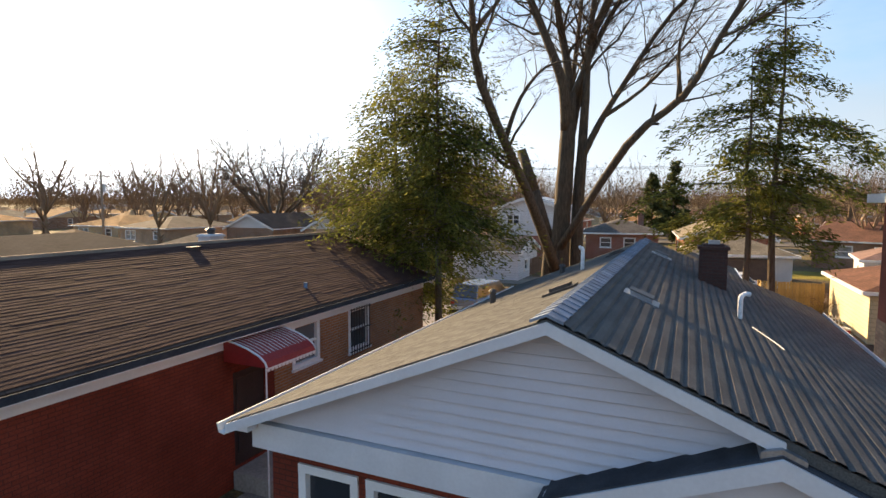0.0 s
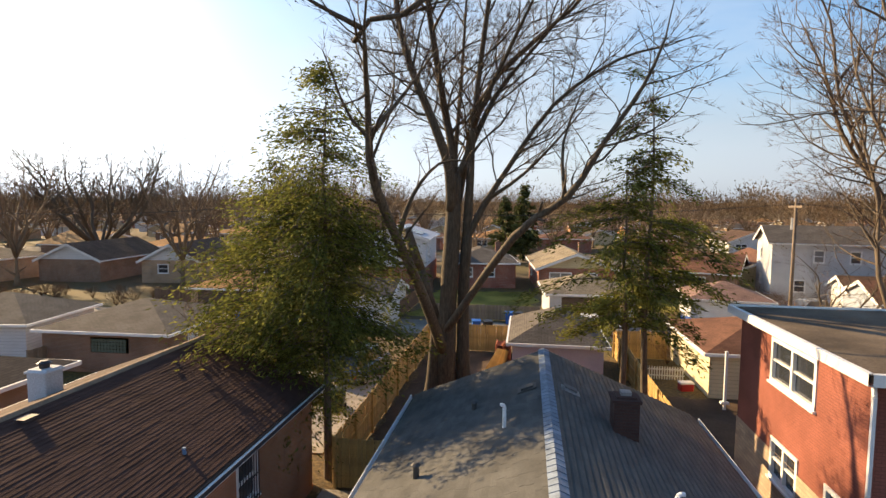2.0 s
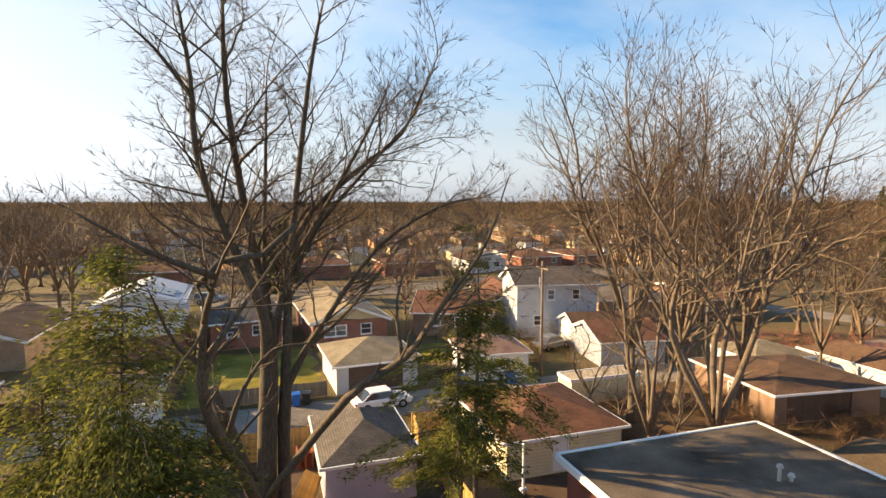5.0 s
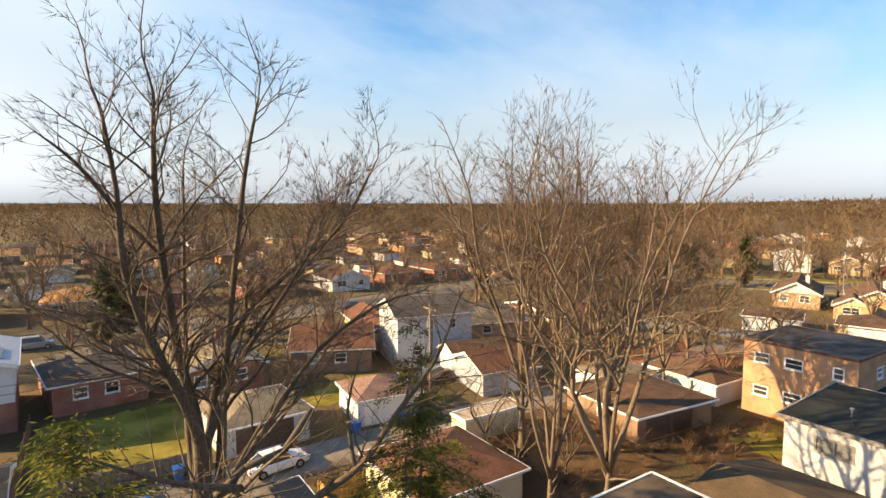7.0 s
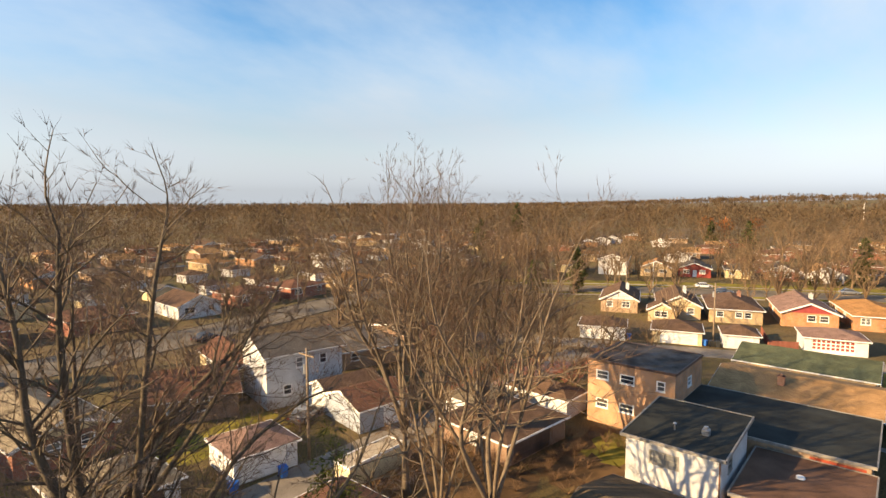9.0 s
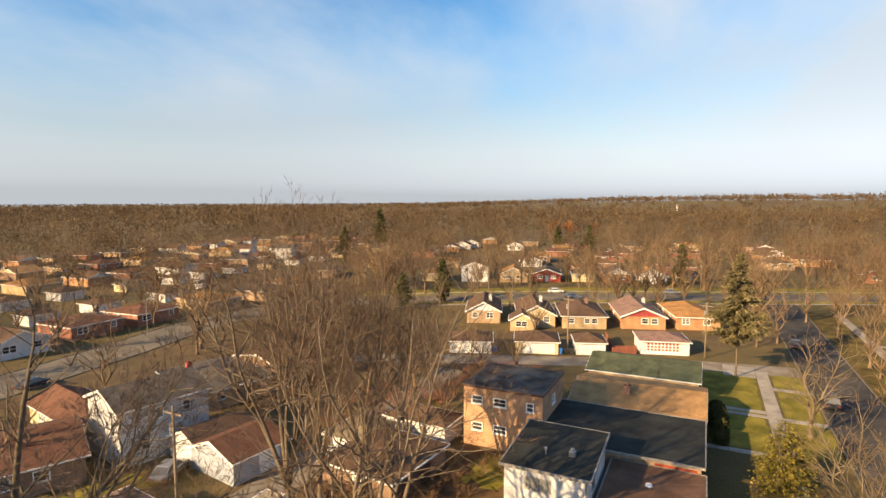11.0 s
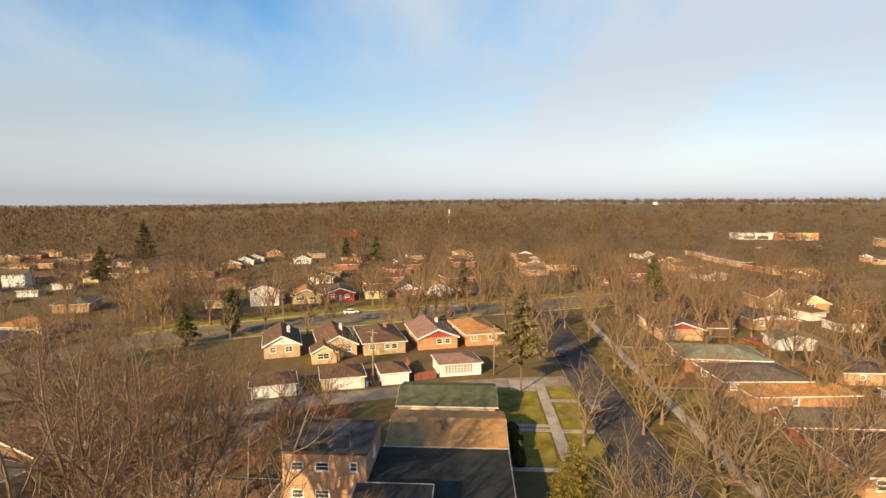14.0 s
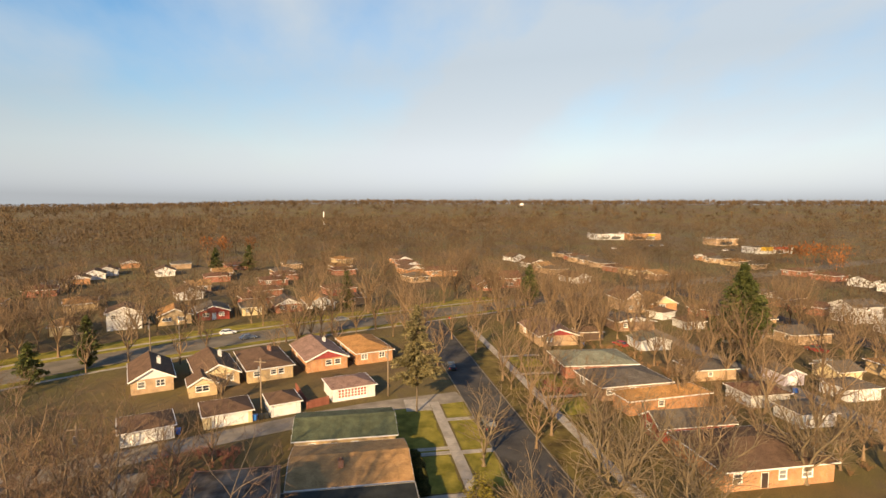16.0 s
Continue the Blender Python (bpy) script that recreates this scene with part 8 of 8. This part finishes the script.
# ---- more houses along the further streets ----
VARIANTS = []
LOOKS = ((9, 13, 2.8, 1.7, "gy", B_ORANGE, R_BROWN, "orange brick bungalow with brown gabled roof", W_WHITE), (10, 12, 2.8, 1.6, "hip", B_TAN, R_GREY, "tan brick bungalow with grey hip roof", None), (9, 12, 2.8, 1.9, "gy", W_WHITE, R_BROWN, "white-sided cottage with brown roof", None), (11, 11, 2.8, 1.5, "hip", B_RED, R_RED, "red brick bungalow with red-brown hip roof", None),
         (9, 12, 2.8, 1.8, "gx", B_BROWN, R_TAN, "brown brick cottage with tan roof", W_CREAM), (8.5, 11, 5.4, 1.7, "gy", W_WHITE, R_GREY, "white two-storey house with grey roof", None), (10, 13, 2.8, 1.5, "hip", B_YELLOW, R_ORANGE, "yellow brick bungalow with orange-brown roof", None), (6.5, 6.5, 2.4, 1.3, "hip", W_WHITE, R_BROWN, "white garage with brown roof", None), (6.5, 6.0, 2.4, 1.3, "gy", W_CREAM, R_GREY, "cream garage with grey roof", None))
frng = random.Random(77)


def settle(k, x, y, rot):
    w, d, e, r, kind, wall, roof, label, gm = LOOKS[k]
    while len(VARIANTS) <= k:
        VARIANTS.append(None)
    if VARIANTS[k] is None:
        gar = k > 6
        ops = [("s", 0.8, 0.1, 4.6, 2.05, "garage")] if gar else [("s", 1.2, 1.1, 2.2, 1.3, "pair"), ("s", w - 2.8, 1.2, 1.3, 1.2, "win"), ("w", 4.5, 1.2, 1.2, 1.2, "win")]
        VARIANTS[k] = house("garage" if gar else "suburban_house", x, y, w, d, e, r, kind, wall, roof, label, rot=rot, openings=ops, gable_mat=gm, simple=True, category="garage" if gar else "house", group="garages of further streets" if gar else "houses of further streets")
        return
    copy_thing(VARIANTS[k], pose(x, y, 0, 0, 0, rot))
    TAKEN.append((x, y, max(w, d) * 0.5 + 0.5))


NORTH_ROWS = ((80, 180, -240, -55, 0), (118, 0, -260, 60, 0), (118, 0, 70, 130, 0), (140, 0, -250, 120, 7), (188, 180, -300, 280, 0), (165, 180, -260, 260, 7), (225, 0, -320, 320, 0), (268, 180, -320, 330, 0))
OTHER_ROWS = ((40, 90, 200, 330, 0), (70, 90, 200, 330, 0), (100, 90, 180, 340, 0), (130, 90, 150, 340, 0), (10, 90, 215, 340, 0), (-25, 90, 230, 350, 0), (-112, 180, 40, 160, 0), (-150, 0, 30, 190, 0), (-95, 0, 40, 170, 7), (-100, 90, 200, 350, 0), (-140, 90, 215, 350, 0), (-225, 0, 80, 330, 0),
              (55, 0, -130, -62, 0), (24, 0, -120, -62, 7), (5, 0, -150, -75, 0))
for yrow, rot, x0, x1, back in NORTH_ROWS + OTHER_ROWS:
    x = x0 + frng.uniform(0, 6)
    while x < x1:
        k = frng.choice((7, 8)) if back else frng.randrange(7)
        yy = yrow + frng.uniform(-2, 2)
        if k == 5 and (rot == 90 or frng.random() < 0.7):
            k = 3
        if free(x, yy, 5.5) and not (rot == 90 and frng.random() < 0.3):
            settle(k, x, yy, (rot if frng.random() < 0.8 else rot + 180) + frng.uniform(-3, 3) + (20 if x > 150 else 0))
        x += frng.uniform(13, 19)

# ---- trees among the further houses ----
trng = random.Random(99)
count = 0
while count < 185:
    w = trng.uniform(-60, 150)
    r = 55 + 130 * math.sqrt(trng.random())
    x, y = r * math.sin(radians(w)), 5 + r * math.cos(radians(w))
    if not free(x, y, 1.2) or (40 < x < 80 and -95 < y < -8) or (80 < x < 125 and -95 < y < -8 and trng.random() < 0.7) or (y < -5 and x < 60) or (50 < x < 130 and -8 < y < 60 and trng.random() < 0.75):
        continue
    plant(trng.choice((0, 1, 1, 3) if w < -10 else (0, 1, 2, 2, 4, 5, 5)), x, y, trng.uniform(0, 360), trng.uniform(0.75, 1.05))
    count += 1


def grove(name, n, inner, outer, label, seed, sector=(-66, 150)):
    """Many of the tree shapes above, joined into one mesh."""
    rng = random.Random(seed)
    g = G()
    while n > 0:
        w = radians(rng.uniform(*sector))
        r = math.sqrt(inner ** 2 + (outer ** 2 - inner ** 2) * rng.random())
        x, y = r * math.sin(w), r * math.cos(w)
        if not free(x, y, 0.8):
            continue
        m = pose(x, y, 0, 0, 0, rng.uniform(0, 360)) @ Matrix.Scale(rng.uniform(0.75, 1.1), 4)
        for child in SHAPES[rng.choice((0, 1, 2, 3, 5))].children:
            k = len(g.v)
            g.v += [tuple(m @ v.co) for v in child.data.vertices]
            g.f += [tuple(k + i for i in p.vertices) for p in child.data.polygons]
        n -= 1
    return g.thing(name, GROVE, pose(0, 0, 0), label, "woods", kind="stuff", uv=False)


def among(name, n, x0, x1, y0, y1, label, seed):
    """Bare trees that stand close among the houses of further blocks."""
    rng = random.Random(seed)
    g = G()
    while n > 0:
        x, y = rng.uniform(x0, x1), rng.uniform(y0, y1)
        if abs(y + 17.3) < 6 or not free(x, y, -2.4) or math.hypot(x, y) < 100 or (98 < x < 125 and -5 < y < 55):
            continue
        m = pose(x, y, 0, 0, 0, rng.uniform(0, 360)) @ Matrix.Scale(rng.uniform(0.7, 1.0), 4)
        for child in SHAPES[rng.choice((0, 1, 1, 2, 3, 5, 5))].children:
            k = len(g.v)
            g.v += [tuple(m @ v.co) for v in child.data.vertices]
            g.f += [tuple(k + i for i in p.vertices) for p in child.data.polygons]
        n -= 1
    return g.thing(name, GROVE, pose(0, 0, 0), label, "woods", kind="stuff", uv=False)


among("block_grove", 64, 84, 230, -150, -28, "bare brown trees close among the southern houses", 31)
among("block_grove", 64, 120, 300, -90, 130, "bare brown trees close among the eastern houses", 32)
grove("bare_grove", 40, 120, 260, "bare brown winter trees between the further houses", 12)
grove("bare_grove", 16, 125, 190, "bare brown winter trees around the southern houses", 13, (100, 138))
grove("bare_grove", 22, 125, 190, "bare brown winter trees around the eastern houses", 14, (48, 96))


def rise(x, y):
    """Height of the low wooded rise far to the east and south."""
    w, r = math.degrees(math.atan2(x, y)), math.hypot(x, y)
    a = min(max((w - 48) / 45, 0.0), 1.0)
    b = min(max((r - 950) / 500, 0.0), 1.0) * min(max((4600 - r) / 1800, 0.0), 1.0)
    return 29.0 * a * a * (3 - 2 * a) * b * b * (3 - 2 * b)


g = G()
AZ, RR = [45 + 4 * i for i in range(30)], [940, 1040, 1140, 1240, 1340, 1460, 1900, 2600, 3200, 4000, 4620]
for r in RR:
    for w in AZ:
        x, y = r * math.sin(radians(w)), r * math.cos(radians(w))
        g.v.append((x, y, rise(x, y) - 0.3))
for i in range(len(RR) - 1):
    for j in range(len(AZ) - 1):
        k = i * len(AZ) + j
        g.f.append((k, k + len(AZ), k + len(AZ) + 1, k + 1))
g.f = [f[::-1] for f in g.f]
g.thing("far_hill", GRASS, pose(0, 0, 0), "low rise of wooded ground near the horizon", "hill", kind="structure", uv=False)


def far_trees(name, inner, outer, n, bits, size, mat, label, seed, tall=(9, 14), stem=True, sector=(-68, 150)):
    """Rounded bare crowns of many thin bits, uneven in height and width."""
    rng = random.Random(seed)
    g = G()
    for _ in range(n):
        w = radians(rng.uniform(*sector))
        r = math.sqrt(inner ** 2 + (outer ** 2 - inner ** 2) * rng.random())
        x, y = r * math.sin(w), r * math.cos(w)
        if r < 420 and not free(x, y, 0.5):
            continue
        h = rng.uniform(*tall)
        up = rise(x, y)
        cr = h * rng.uniform(0.38, 0.6)
        if stem:
            g.poly((x - 0.2, y, 0), (x + 0.2, y, 0), (x, y, h * 0.5))
            g.poly((x, y - 0.2, 0), (x, y + 0.2, 0), (x, y, h * 0.5))
        for _ in range(bits):
            a, u = rng.uniform(0, 6.283), rng.uniform(-1, 1)
            k = rng.random() ** 0.4
            cx, cy, cz = math.cos(a) * math.sqrt(1 - u * u) * k, math.sin(a) * math.sqrt(1 - u * u) * k, u * k
            p = (x + cx * cr, y + cy * cr, up + h * 0.62 + cz * h * 0.38)
            d = Vector((cx + rng.gauss(0, 0.5), cy + rng.gauss(0, 0.5), cz + 0.5 + rng.gauss(0, 0.5))).normalized() * size * rng.uniform(1.2, 2.6)
            t = rng.uniform(0, 6.283)
            ww = size * rng.uniform(0.2, 0.5)
            g.poly((p[0] - math.cos(t) * ww, p[1] - math.sin(t) * ww, p[2]), (p[0] + math.cos(t) * ww, p[1] + math.sin(t) * ww, p[2]), (p[0] + d.x, p[1] + d.y, p[2] + d.z))
    return g.thing(name, mat, pose(0, 0, 0), label, "woods", kind="stuff", uv=False)


def fuzz(name, c, c2):
    m, t, b = nodes(name)
    vec = coords(t)
    col = ramp(t, noise_tex(t, vec, 0.03, 4, 0.6), tone(c, 0.62), tone(c2, 1.1), 0.38, 0.64)
    col = vary_by_island(t, col, 0.12)
    t.links.new(col, b.inputs["Base Color"])
    b.inputs["Roughness"].default_value = 0.95
    b.inputs["Specular IOR Level"].default_value = 0.1
    tr = t.nodes.new("ShaderNodeBsdfTranslucent")
    t.links.new(col, tr.inputs[0])
    mx = t.nodes.new("ShaderNodeMixShader")
    mx.inputs[0].default_value = 0.28
    t.links.new(b.outputs[0], mx.inputs[1])
    t.links.new(tr.outputs[0], mx.inputs[2])
    t.links.new(mx.outputs[0], t.nodes["Material Output"].inputs[0])
    return m


FUZZ = fuzz("bare_wood_crowns", (0.106, 0.074, 0.043), (0.158, 0.110, 0.064))
far_trees("bare_woods", 178, 430, 1750, 150, 0.5, FUZZ, "bare brown trees over the further streets", 1, (9, 17))
far_trees("tall_woods", 150, 300, 190, 230, 0.42, FUZZ, "tall bare trees standing over the northern roofs", 21, (14, 21), True, (-68, 32))
far_trees("distant_woods", 430, 1000, 4300, 50, 0.95, FUZZ, "bare brown woods towards the horizon", 2, (9, 19), False)
far_trees("horizon_woods", 1000, 2200, 6000, 20, 2.8, FUZZ, "bare woods near the horizon", 3, (8, 17), False)
far_trees("skyline_woods", 2200, 4600, 7000, 13, 4.0, FUZZ, "line of bare woods on the horizon", 4, (9, 17), False)
far_trees("rising_woods", 330, 760, 720, 60, 1.1, FUZZ, "taller bare woods on slightly rising ground", 6, (15, 26), True, (20, 112))
RUST = fuzz("rust_leaves", (0.34, 0.13, 0.04), (0.42, 0.17, 0.06))
far_trees("rust_trees", 360, 400, 7, 160, 1.0, RUST, "rust-coloured trees that kept their leaves", 8, (10, 14), True, (132, 137))
far_trees("rust_trees", 395, 420, 4, 160, 1.0, RUST, "rust-coloured trees that kept their leaves", 9, (10, 14), True, (74, 80))
